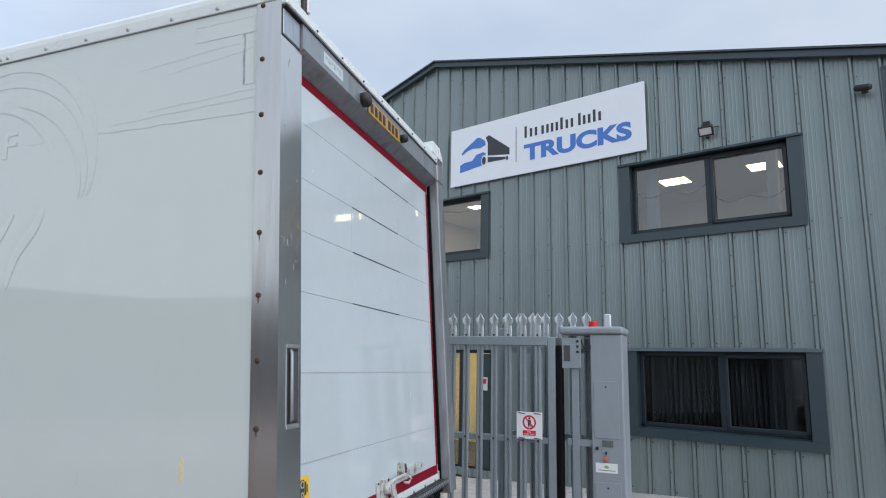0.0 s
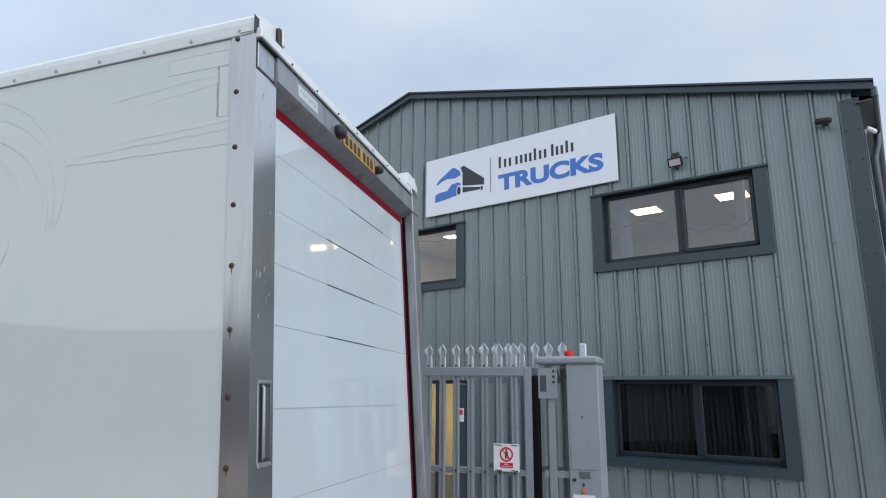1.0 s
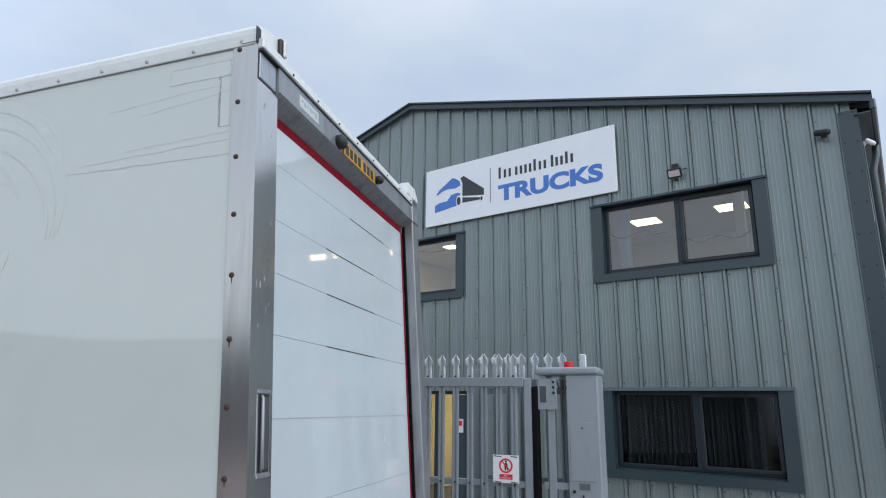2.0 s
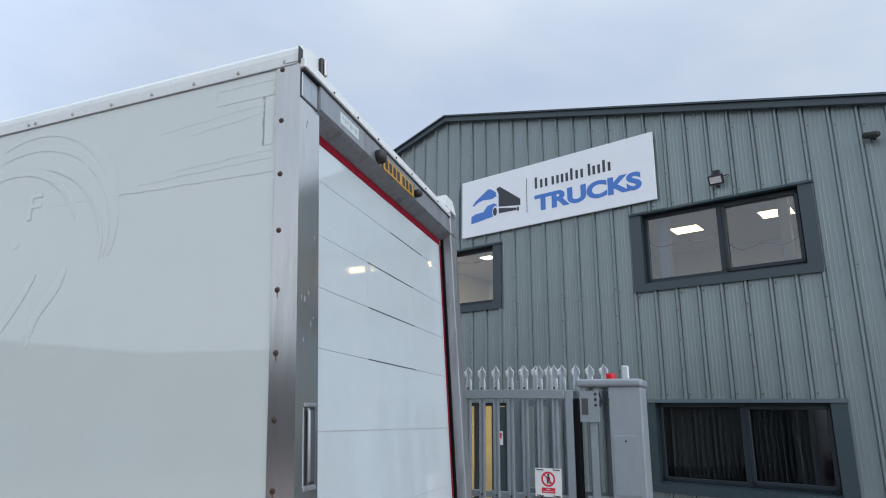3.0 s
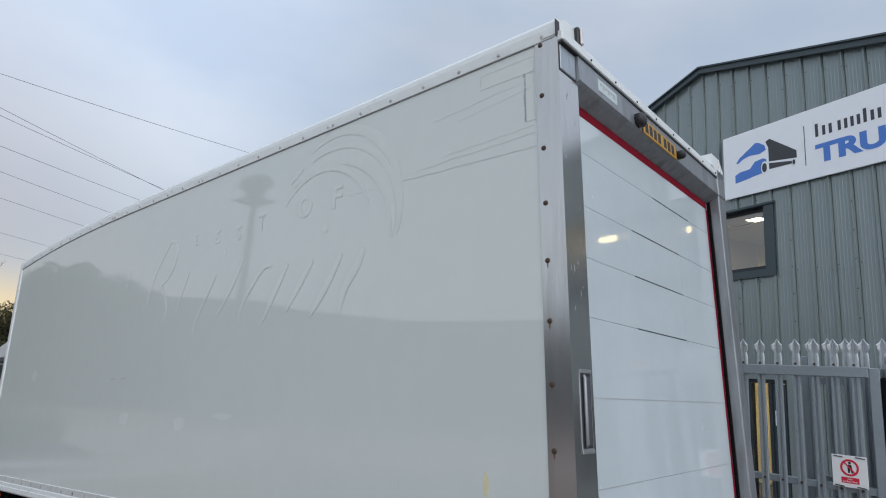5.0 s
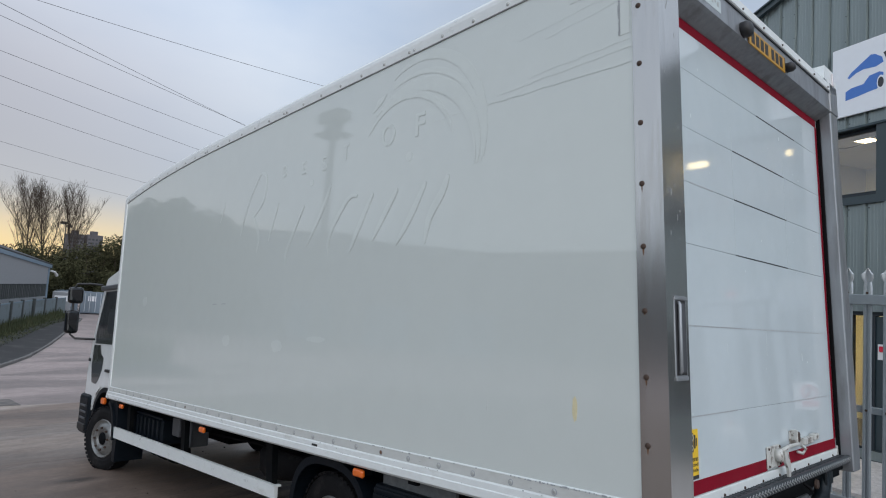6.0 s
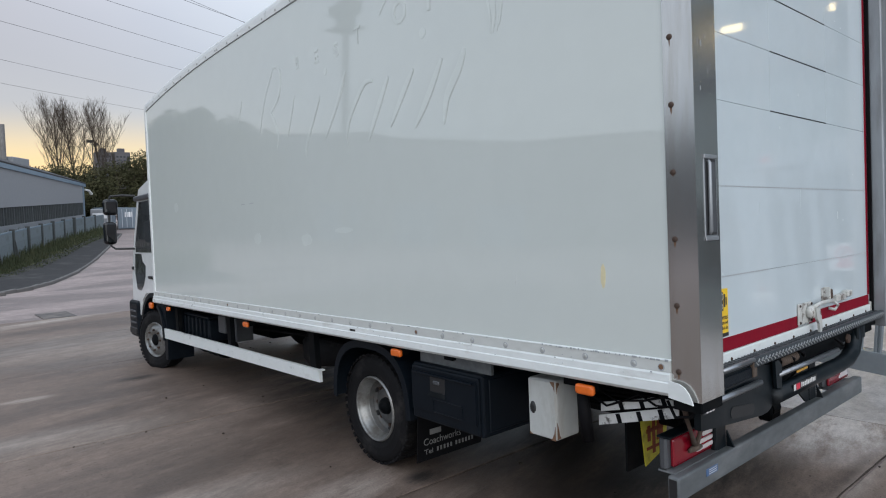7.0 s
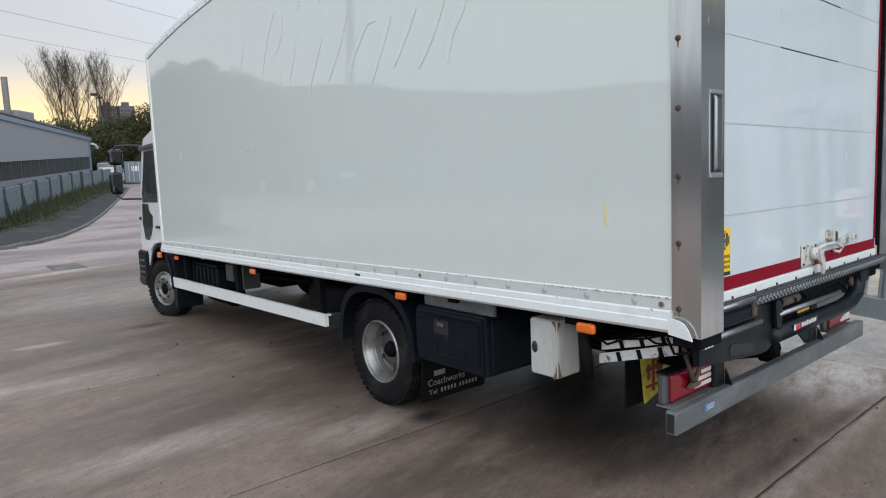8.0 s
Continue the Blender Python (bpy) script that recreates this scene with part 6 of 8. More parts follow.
def wheel(x, y, z, flip, deep, steer=0.0):
    """Tyre with shoulder blocks and sidewall, painted steel rim, hub and nuts. deep: the dished rear pattern."""
    tyre = bmesh.new()
    R = 0.425
    prof = [(0.250, 0.012), (0.262, 0.0), (0.30, -0.012), (0.36, -0.014), (0.395, -0.004), (0.414, 0.012), (0.420, 0.030), (R, 0.06), (R, 0.20), (0.414, 0.235), (0.36, 0.26), (0.255, 0.25)]
    lathe(tyre, prof, 56)
    for i in range(44):
        a = 2 * math.pi * i / 44
        m = Matrix.Rotation(a, 4, "Y") @ Matrix.Translation((R - 0.012, 0, 0))
        box(tyre, 0.0, 0.016, -0.003, 0.075, -0.019, 0.019, m=m)
        box(tyre, 0.0, 0.014, 0.085, 0.12, -0.017, 0.021, m=m)
        box(tyre, 0.0, 0.014, 0.14, 0.20, -0.019, 0.019, m=m)
    m = Matrix.Translation((x, y, z)) @ Matrix.Scale(0.97, 4) @ Matrix.Rotation(radians(steer), 4, "Z") @ (Matrix.Rotation(math.pi, 4, "Z") if flip else Matrix.Identity(4))
    w = part("wheel", tyre, "tyre", truck, m=m)
    rim = bmesh.new()
    if deep:
        lathe(rim, [(0.256, 0.004), (0.250, -0.010), (0.243, -0.010), (0.238, 0.004), (0.234, 0.022), (0.229, 0.026), (0.226, 0.044), (0.219, 0.052), (0.214, 0.080), (0.209, 0.090)], 48)
        nut_r, nut_y = 0.160, 0.150
    else:
        lathe(rim, [(0.256, 0.004), (0.250, -0.010), (0.243, -0.010), (0.232, 0.035), (0.210, 0.02), (0.18, -0.015), (0.10, -0.02), (0.095, 0.0), (0.0, 0.0)], 48)
        nut_r, nut_y = 0.145, -0.018
    r = part("rim", rim, "wheel_paint", w, smooth=True)
    if deep:
        disc = bmesh.new()
        lathe(disc, [(0.200, 0.122), (0.186, 0.150), (0.150, 0.152), (0.136, 0.120), (0.10, 0.112), (0.0, 0.112)], 40)
        barrel = bmesh.new()
        lathe(barrel, [(0.2095, 0.089), (0.205, 0.095), (0.203, 0.110), (0.199, 0.115), (0.197, 0.130)], 48)
        part("rim_barrel", barrel, "wheel_dark", r, "dark inner barrel of the rim", smooth=True)
        part("wheel_disc", disc, "wheel_dark", r, "dark dished wheel centre", smooth=True)
    bm = bmesh.new()
    for i in range(8 if deep else 8):
        a = 2 * math.pi * i / 8
        lathe(bm, [(0, -0.022), (0.013, -0.022), (0.017, 0.0)], 6, Matrix.Translation((nut_r * math.cos(a), nut_y, nut_r * math.sin(a))))
    tagged(part("wheel_nuts", bm, "bolt", r), kind="stuff")
    bm = bmesh.new()
    if deep:
        lathe(bm, [(0, 0.052), (0.026, 0.054), (0.032, 0.068), (0.052, 0.073), (0.062, 0.088), (0.070, 0.118)], 24)
    else:
        lathe(bm, [(0, -0.03), (0.05, -0.028), (0.08, -0.01), (0.085, 0.01)], 24)
    part("hub", bm, "chassis_black", r, smooth=True)
    # black discs on the wheel, for the shade in its vent holes
    bm = bmesh.new()
    for i in range(6 if deep else 0):
        a = 2 * math.pi * (i + 0.5) / 6
        lathe(bm, [(0, 0.128), (0.022, 0.130), (0.024, 0.142)], 10, Matrix.Translation((0.195 * math.cos(a), 0, 0.195 * math.sin(a))))
    if deep:
        tagged(part("vent_holes", bm, "ink", r), kind="stuff")
    else:
        bm.free()
    return w


wheel(-2.65, 0.15, 0.412, False, True)
wheel(-2.65, 0.45, 0.412, False, True)
wheel(-2.65, W - 0.15, 0.412, True, True)
wheel(-8.03, 0.07, 0.365, False, False, 17)
wheel(-8.03, W - 0.07, 0.365, True, False, 17)
bm = bmesh.new()
tube(bm, [(-2.55, 0.3, 0.425), (-2.55, W - 0.3, 0.425)], 0.075, 12)
lathe(bm, [(0, -0.16), (0.14, -0.13), (0.19, 0.0), (0.14, 0.13), (0, 0.16)], 16, Matrix.Translation((-2.55, 1.3, 0.42)))
tube(bm, [(-8.02, 0.3, 0.40), (-8.02, W - 0.3, 0.40)], 0.06, 10)
tube(bm, [(-2.6, 1.3, 0.45), (-6.5, 1.3, 0.62)], 0.05, 10)
part("axles", bm, "chassis_black", truck, smooth=True)
for yy in (0.78, 1.75):
    bm = bmesh.new()
    for i in range(4):
        tube(bm, [(-3.3, yy, 0.66 - 0.02 * i), (-2.9, yy, 0.56 - 0.02 * i), (-2.55, yy, 0.53 - 0.02 * i), (-2.2, yy, 0.56 - 0.02 * i), (-1.8, yy, 0.66 - 0.02 * i)], 0.012, 6)
    part("leaf_spring", bm, "chassis_black", truck)

# mudguards and flaps
for cx, r0, yy0, yy1, a0, a1, flat in ((-2.56, 0.505, 0.04, 0.70, 5, 175, 1.05), (-2.56, 0.505, W - 0.70, W - 0.04, 5, 175, 1.035), (-8.0, 0.53, 0.02, 0.36, 0, 60, 0.95)):
    bm = bmesh.new()
    prev = None
    for i in range(25):
        a = radians(a0 + (a1 - a0) * i / 24)
        c, s = math.cos(a), math.sin(a)
        k = 1.0 / (abs(c) ** 2.8 + abs(s) ** 2.8) ** (1 / 2.8)
        cur = [bm.verts.new((cx + r * k * c, y, 0.42 + r * k * s * flat)) for r, y in ((r0, yy0), (r0, yy1), (r0 - 0.014, yy1), (r0 - 0.014, yy0 + 0.03), (r0 - 0.05, yy0 + 0.012), (r0 - 0.05, yy0))]
        if prev:
            for q in range(6):
                bm.faces.new((prev[q], prev[(q + 1) % 6], cur[(q + 1) % 6], cur[q]))
        else:
            bm.faces.new(cur)
        prev = cur
    bm.faces.new(prev[::-1])
    part("mudguard", bm, "black_plastic", truck, "black plastic wheel arch")
for yy in (0.07, W - 0.70):
    bm = bmesh.new()
    v = [[bm.verts.new((-2.055 + dx - 0.03 * (i / 6), yy + 0.03 + y * 0.60, 0.50 - 0.345 * i / 6)) for y in (0, 1) for dx in (0, 0.012)] for i in range(7)]
    for p, q in zip(v, v[1:]):
        for e in ((0, 1), (1, 3), (3, 2), (2, 0)):
            bm.faces.new((p[e[0]], q[e[0]], q[e[1]], p[e[1]]))
    bm.faces.new((v[0][0], v[0][1], v[0][3], v[0][2]))
    bm.faces.new((v[-1][0], v[-1][2], v[-1][3], v[-1][1]))
    flap = part("mud_flap", bm, "rubber", truck, "black rubber mud flap with faded white lettering")
    if yy < 1:
        rear_words("Coachworks", 0.145, 0.485, 0.268, 0.315, "faded_white", flap, -2.052)
        rear_words("Tel", 0.150, 0.225, 0.205, 0.238, "faded_white", flap, -2.056)
        for i in range(11):
            y0 = 0.262 + 0.031 * i + (0.018 if i > 4 else 0)
            part("number_bar", boxed(-2.058, -2.0545, y0, y0 + 0.014, 0.207, 0.236), "faded_white", flap)
        part("name_bar", boxed(-2.053, -2.0495, 0.20, 0.30, 0.335, 0.372), "faded_white", flap)
bm = bmesh.new()
prism(bm, [(-7.52, 0.16), (-7.42, 0.16), (-7.38, 0.55), (-7.45, 0.86), (-7.62, 0.90), (-7.56, 0.60)], 0.34, Matrix.Translation((0, 0.05, 0)))
part("front_flap", bm, "black_plastic", truck)

# side guard: one white board on black brackets
bm = bmesh.new()
prism(bm, [(-7.60, 0.450), (-3.28, 0.532), (-3.28, 0.633), (-7.60, 0.582)], 0.03, Matrix.Translation((0, 0.035, 0)))
guard = part("side_guard", bm, "rail_white", truck, "white aluminium side guard board")
part("top_lip", boxed(-3.32, -3.275, 0.03, 0.09, 0.622, 0.634), "rail_white", guard)
for xx in (-5.30, -3.46, -7.05):
    bm = bmesh.new()
    prism(bm, [(xx - 0.06, 0.96), (xx + 0.05, 0.96), (xx + 0.075, 0.55), (xx - 0.01, 0.55)], 0.05, Matrix.Translation((0, 0.068, 0)))
    part("bracket", bm, "chassis_black", guard)
# guessed off-side board, added to block light from the far side
bm = bmesh.new()
prism(bm, [(-7.60, 0.450), (-3.28, 0.532), (-3.28, 0.633), (-7.60, 0.582)], 0.03, Matrix.Translation((0, W - 0.065, 0)))
part("side_guard", bm, "rail_white", truck)

# side marker lamps
for xx, zz in ((-7.11, 0.875), (-4.64, 0.895), (-2.12, 0.930), (-0.567, 0.944)):
    bm = bmesh.new()
    box(bm, xx - 0.055, xx + 0.055, -0.022, 0.012, zz - 0.026, zz + 0.026, 0.016, None, 4)
    lamp = part("side_marker", bm, "amber", truck, "amber side marker lamp")
    part("mount", boxed(xx - 0.02, xx + 0.02, 0.012, 0.08, zz - 0.02, 0.96), "chassis_black", lamp)

# tool box, small white box, battery box, tanks
tool = part("tool_box", boxed(-2.02, -1.35, 0.05, 0.60, 0.50, 0.88, 0.018, 2), "black_plastic", truck, "black moulded plastic tool box")
part("lid", boxed(-2.005, -1.365, 0.030, 0.052, 0.515, 0.865, 0.012, 2), "black_plastic", tool)
bm = bmesh.new()
prism(bm, [(-2.0, 0.575), (-1.372, 0.575), (-1.372, 0.835), (-2.0, 0.835)], 0.012, Matrix.Translation((0, 0.020, 0)))
bmesh.ops.bevel(bm, geom=bm.edges[:], offset=0.008, segments=2, affect="EDGES")
part("lid_panel", bm, "black_plastic", tool)
# black sheet on the lid, painted as the recess's shade
part("latch_recess", boxed(-1.800, -1.655, 0.0172, 0.0205, 0.715, 0.815, 0.001), "ink", tool)
part("latch", boxed(-1.765, -1.700, 0.010, 0.0180, 0.770, 0.795, 0.004), "lamp_body", tool)
bm = bmesh.new()
prism(bm, [(-1.83, 0.690), (-1.655, 0.690), (-1.655, 0.722), (-1.79, 0.722)], 0.006, Matrix.Translation((0, 0.0135, 0)))
part("scoop", bm, "lift_grey", tool)
part("moulding", boxed(-1.975, -1.40, 0.008, 0.021, 0.818, 0.830, 0.005, 2), "black_plastic", tool)
for x0, x1, z0, z1 in ((-1.775, -1.50, 0.672, 0.678), (-1.775, -1.50, 0.590, 0.596), (-1.780, -1.774, 0.590, 0.678), (-1.502, -1.496, 0.590, 0.678)):
    part("moulding", boxed(x0, x1, 0.0145, 0.021, z0, z1, 0.0025), "black_plastic", tool)
part("end_panel", boxed(-1.352, -1.342, 0.10, 0.55, 0.53, 0.85, 0.006), "black_plastic", tool)
part("support_plate", boxed(-1.98, -1.31, 0.09, 0.11, 0.88, 0.955), "bar_grey", tool)
small = part("control_box", boxed(-0.985, -0.795, 0.05, 0.235, 0.62, 0.935, 0.012, 2), "small_box_white", truck, "small white steel box, rusty at its lower corner")
part("lid_edge", boxed(-0.980, -0.800, 0.043, 0.050, 0.628, 0.928, 0.003), "small_box_white", small)
bm = bmesh.new()
lathe(bm, [(0, 0.034), (0.010, 0.034), (0.017, 0.037), (0.021, 0.043)], 14, Matrix.Translation((-0.950, 0, 0.775)) @ Matrix.Diagonal((1, 1, 1.6, 1)))
part("lock", bm, "ink", small, smooth=True)
bm = bmesh.new()
prism(bm, [(-0.835, 0.622), (-0.80, 0.622), (-0.80, 0.700), (-0.804, 0.680), (-0.808, 0.660), (-0.816, 0.645), (-0.822, 0.632)], 0.002, Matrix.Translation((0, 0.0415, 0)))
prism(bm, [(-0.83, 0.932), (-0.80, 0.932), (-0.80, 0.880), (-0.807, 0.905), (-0.818, 0.915)], 0.002, Matrix.Translation((0, 0.0415, 0)))
prism(bm, [(-0.978, 0.627), (-0.955, 0.627), (-0.968, 0.634), (-0.978, 0.640)], 0.002, Matrix.Translation((0, 0.0415, 0)))
prism(bm, [(0.0, 0.0), (0.030, 0.003), (0.018, 0.020), (0.012, 0.052), (0.006, 0.075), (0.0, 0.09)], 0.002, Matrix(((0, 1, 0, -0.7955), (1, 0, 0, 0.052), (0, 0, 1, 0.628), (0, 0, 0, 1))))
prism(bm, [(0.0, 0.0), (0.008, 0.030), (0.024, 0.046), (0.020, 0.058), (0.0, 0.060)], 0.002, Matrix(((0, 1, 0, -0.7955), (1, 0, 0, 0.052), (0, 0, 1, 0.868), (0, 0, 0, 1))))
tagged(part("rust_patch", bm, "rust", small), kind="stuff")
batt = part("battery_box", boxed(-7.0, -6.15, 0.16, 0.62, 0.52, 0.80, 0.02), "black_plastic", truck)
for i in range(6):
    part("rib", boxed(-6.95 + 0.14 * i, -6.91 + 0.14 * i, 0.135, 0.165, 0.54, 0.79, 0.006), "black_plastic", batt)
part("battery_lid", boxed(-7.02, -6.13, 0.15, 0.63, 0.80, 0.83, 0.01), "black_plastic", batt)
part("valve_box", boxed(-5.95, -5.75, 0.2, 0.5, 0.66, 0.86, 0.01), "lamp_body", truck)
part("air_filter", boxed(-5.55, -5.42, 0.2, 0.4, 0.6, 0.86, 0.01), "lamp_body", truck)
for xx, r in ((-6.92, 0.125), (-6.55, 0.125)):
    bm = bmesh.new()
    lathe(bm, [(0, -0.27), (r * 0.8, -0.26), (r, -0.22), (r, 0.22), (r * 0.8, 0.26), (0, 0.27)], 24, Matrix.Translation((xx, 0.46, 0.385)) @ Matrix.Rotation(radians(90), 4, "Z"))
    tank = part("air_tank", bm, "chassis_black", truck, smooth=True)
    for o in (-0.12, 0.12):
        bm = bmesh.new()
        lathe(bm, [(r + 0.002, o - 0.015), (r + 0.008, o - 0.015), (r + 0.008, o + 0.015), (r + 0.002, o + 0.015)], 24, Matrix.Translation((xx, 0.46, 0.385)) @ Matrix.Rotation(radians(90), 4, "Z"))
        part("tank_strap", bm, "lift_grey", tank)
for i, (z, y) in enumerate(((0.82, 0.5), (0.78, 0.55), (0.74, 0.45))):
    bm = bmesh.new()
    tube(bm, [(-7.0, y, z), (-5.6, y + 0.03, z - 0.04), (-4.4, y, z + 0.02), (-3.3, y + 0.04, z), (-1.4, y, z - 0.03), (-0.5, y, z)], 0.013, 6)
    part("air_line", bm, "rubber", truck)
bm = bmesh.new()
lathe(bm, [(0.0, -0.10), (0.22, -0.10), (0.24, -0.13), (0.36, -0.13), (0.40, -0.08), (0.405, 0.08), (0.36, 0.13), (0.24, 0.13), (0.22, 0.10), (0.0, 0.10)], 36, Matrix.Translation((-4.15, 0.80, 0.62)) @ Matrix.Rotation(radians(90), 4, "X"))
spare = part("spare_wheel", bm, "tyre", truck, "spare wheel slung flat under the chassis", smooth=True)
part("carrier", boxed(-4.22, -4.08, 0.45, 1.6, 0.75, 0.80, 0.006), "chassis_black", spare)
# silencer and gearbox are guessed bulk, added to darken the underside
part("silencer", boxed(-6.3, -5.2, 1.30, 2.05, 0.36, 0.84, 0.06, 2), "chassis_black", truck)
part("gearbox", boxed(-7.4, -6.4, 1.05, 1.60, 0.40, 0.90, 0.06, 2), "chassis_black", truck)
part("fuel_tank", boxed(-5.0, -3.9, 1.75, 2.4, 0.42, 0.85, 0.05, 2), "aluminium", truck)
bm = bmesh.new()
tube(bm, [(-0.64, 0.07, 0.92), (-0.63, 0.07, 0.78), (-0.62, 0.08, 0.66)], [0.03, 0.034, 0.03], 10)
part("valve_hose", bm, "rubber", truck, smooth=True)

# unseen below the chassis; added to keep light off the ground
folded = part("folded_platform", boxed(-1.33, -0.36, 0.52, 2.04, 0.665, 0.755, 0.01), "chassis_black", truck, "unseen tail lift platform added under the chassis to block light")
for yy in (0.72, 1.28, 1.84):
    part("platform_rib", boxed(-1.30, -0.39, yy - 0.025, yy + 0.025, 0.645, 0.665), "lift_grey", folded)

# striped marker boards and warning flag under the near corner
for x0, x1, za, zb, h in ((-0.59, -0.14, 0.800, 0.915, 0.045), (-0.605, -0.17, 0.727, 0.850, 0.050)):
    sl = (zb - za) / (x1 - x0)
    bm = bmesh.new()
    prism(bm, [(x0, za), (x1, zb), (x1, zb + h), (x0, za + h)], 0.008, Matrix.Translation((0, 0.15, 0)))
    mk = part("marker_strip", bm, "strip_white", truck, "white striped reflective strip, chipped and bent")
    for i in range(4):
        a = x0 + 0.115 + 0.115 * i
        if a > x1 - 0.03:
            continue
        z = za + sl * (a - x0)
        bm = bmesh.new()
        prism(bm, [(a, z), (a + 0.022, z + 0.022 * sl), (a + 0.008, z + h), (a - 0.014, z + h - 0.022 * sl)], 0.003, Matrix.Translation((0, 0.1465, 0)))
        part("stripe", bm, "chassis_black", mk)
part("grimy_foot", boxed(-0.112, 0.018, 0.004, 0.186, 0.935, 0.984, 0.004), "chassis_black", truck, "oily steel foot of the corner post")
for pts, r in (([(-0.66, 0.12, 0.90), (-0.54, 0.128, 0.842), (-0.44, 0.13, 0.885), (-0.33, 0.13, 0.905), (-0.2, 0.12, 0.95)], 0.006),
               ([(-0.60, 0.125, 0.93), (-0.47, 0.13, 0.868), (-0.36, 0.132, 0.93)], 0.0045),
               ([(-0.40, 0.13, 0.95), (-0.27, 0.128, 0.893), (-0.15, 0.126, 0.905), (-0.06, 0.12, 0.94)], 0.0055),
               ([(-0.17, 0.06, 0.95), (-0.13, 0.05, 0.885), (-0.06, 0.05, 0.90), (-0.03, 0.07, 0.95)], 0.007)):
    bm = bmesh.new()
    tube(bm, pts, r, 6)
    part("loose_cable", bm, "rubber", truck, smooth=True)
flag = part("hazard_flap", boxed(-0.512, -0.500, 0.235, 0.42, 0.49, 0.74), "chassis_black", truck, "yellow and red plastic warning flag, torn")
bm = bmesh.new()
prism(bm, [(0.352, 0.73), (0.612, 0.715), (0.582, 0.53), (0.480, 0.50), (0.388, 0.475)], 0.006, Matrix(((0, -1, 0, -0.494), (1, 0, 0, 0), (0, 0, 1, 0), (0, 0, 0, 1))))
part("yellow_face", bm, "hazard_yellow", flag)
bm = bmesh.new()
for y, z, h in ((0.41, 0.60, 0.08), (0.455, 0.53, 0.17), (0.50, 0.59, 0.10), (0.53, 0.61, 0.05)):
    box(bm, -0.494, -0.491, y, y + 0.026, z, z + h)
box(bm, -0.494, -0.491, 0.40, 0.56, 0.645, 0.665)
box(bm, -0.494, -0.491, 0.40, 0.54, 0.555, 0.570)
part("red_print", bm, "hazard_red", flag)

# ---- tail lift, lamps and under-run bar ----
lift = part("tail_lift", boxed(-0.048, 0.014, 0.19, 2.50, 1.062, 1.088, 0.003), "tread_plate", truck, "folded tail lift with chequer-plate edge")
part("platform_edge", boxed(0.006, 0.026, 0.50, 2.52, 1.046, 1.094, 0.005), "tread_plate", lift)
bm = bmesh.new()
for i in range(102):
    y = 0.512 + 0.0196 * i
    m = Matrix.Translation((0.0265, y, 1.063 + (0.014 if i % 2 else 0))) @ Matrix.Rotation(radians(38 if i % 2 else -38), 4, "X")
    box(bm, -0.001, 0.003, -0.011, 0.011, -0.0028, 0.0028, m=m)
tagged(part("chequer_pattern", bm, "aluminium", lift), kind="stuff")
bm = bmesh.new()
for i in range(70):
    for j in range(2):
        y, x = 0.24 + 0.0325 * i, -0.036 + 0.024 * j
        m = Matrix.Translation((x, y + (0.016 if j else 0), 1.0885)) @ Matrix.Rotation(radians(42 if (i + j) % 2 else -42), 4, "Z")
        box(bm, -0.011, 0.011, -0.0028, 0.0028, -0.001, 0.0025, m=m)
tagged(part("chequer_pattern", bm, "tread_plate", lift), kind="stuff")
for pts, r in (([(0.018, 0.19, 1.084), (0.018, 0.50, 1.084)], 0.010), ([(0.002, 0.05, 0.957), (0.002, 0.60, 0.957)], 0.0145), ([(-0.002, 0.81, 0.952), (-0.002, 1.66, 0.948)], 0.0135)):
    bm = bmesh.new()
    tube(bm, pts, r, 14)
    part("bright_rod", bm, "steel_dull", lift, "bright steel rod", smooth=True)
part("end_box", boxed(-0.10, 0.002, 0.19, 0.53, 0.982, 1.060, 0.006), "lift_grey", lift)
part("end_cover", boxed(0.002, 0.010, 0.21, 0.50, 1.000, 1.048, 0.005), "black_plastic", lift)
part("end_bracket", boxed(0.0, 0.020, 0.495, 0.530, 1.000, 1.075, 0.004), "rag_brown", lift)
part("sill_beam", boxed(-0.24, -0.06, 0.10, 2.52, 0.94, 1.055, 0.006), "chassis_black", lift)
part("clear_marker", boxed(-0.02, 0.014, 0.03, 0.13, 0.925, 0.950, 0.008, 2), "lamp_body", lift)
for k in range(3):
    part("marker_lens", boxed(0.014, 0.017, 0.044 + 0.026 * k, 0.062 + 0.026 * k, 0.931, 0.944, 0.002), "clear_lens", lift)
# the arm plate faces the rear: long, with a rounded end and a slot
out = [(0.06, 0.845), (0.32, 0.815), (0.66, 0.780)] + [(0.70 + 0.135 * math.sin(radians(a)), 0.915 - 0.135 * math.cos(radians(a))) for a in range(10, 91, 10)] + [(0.835, 0.96), (0.810, 1.005), (0.60, 1.03), (0.06, 1.03)]
bm = bmesh.new()
prism(bm, out, 0.030, Matrix(((0, -1, 0, -0.018), (1, 0, 0, 0), (0, 0, 1, 0), (0, 0, 0, 1))))
arm = part("lift_arm", bm, "lift_grey", lift, "dark grey steel lift arm plate")
# black sheet on the arm stands for the dark of the slot
slot = [(0.45 + s * 0.095 + 0.027 * math.cos(a), 0.848 - 0.012 * s + 0.027 * math.sin(a)) for s, lo in ((1, -90), (-1, 90)) for a in [radians(lo + 20 * k) for k in range(10)]]
bm = bmesh.new()
prism(bm, slot, 0.003, Matrix(((0, -1, 0, -0.0155), (1, 0, 0, 0), (0, 0, 1, 0), (0, 0, 0, 1))))
part("slot", bm, "ink", arm)
bm = bmesh.new()
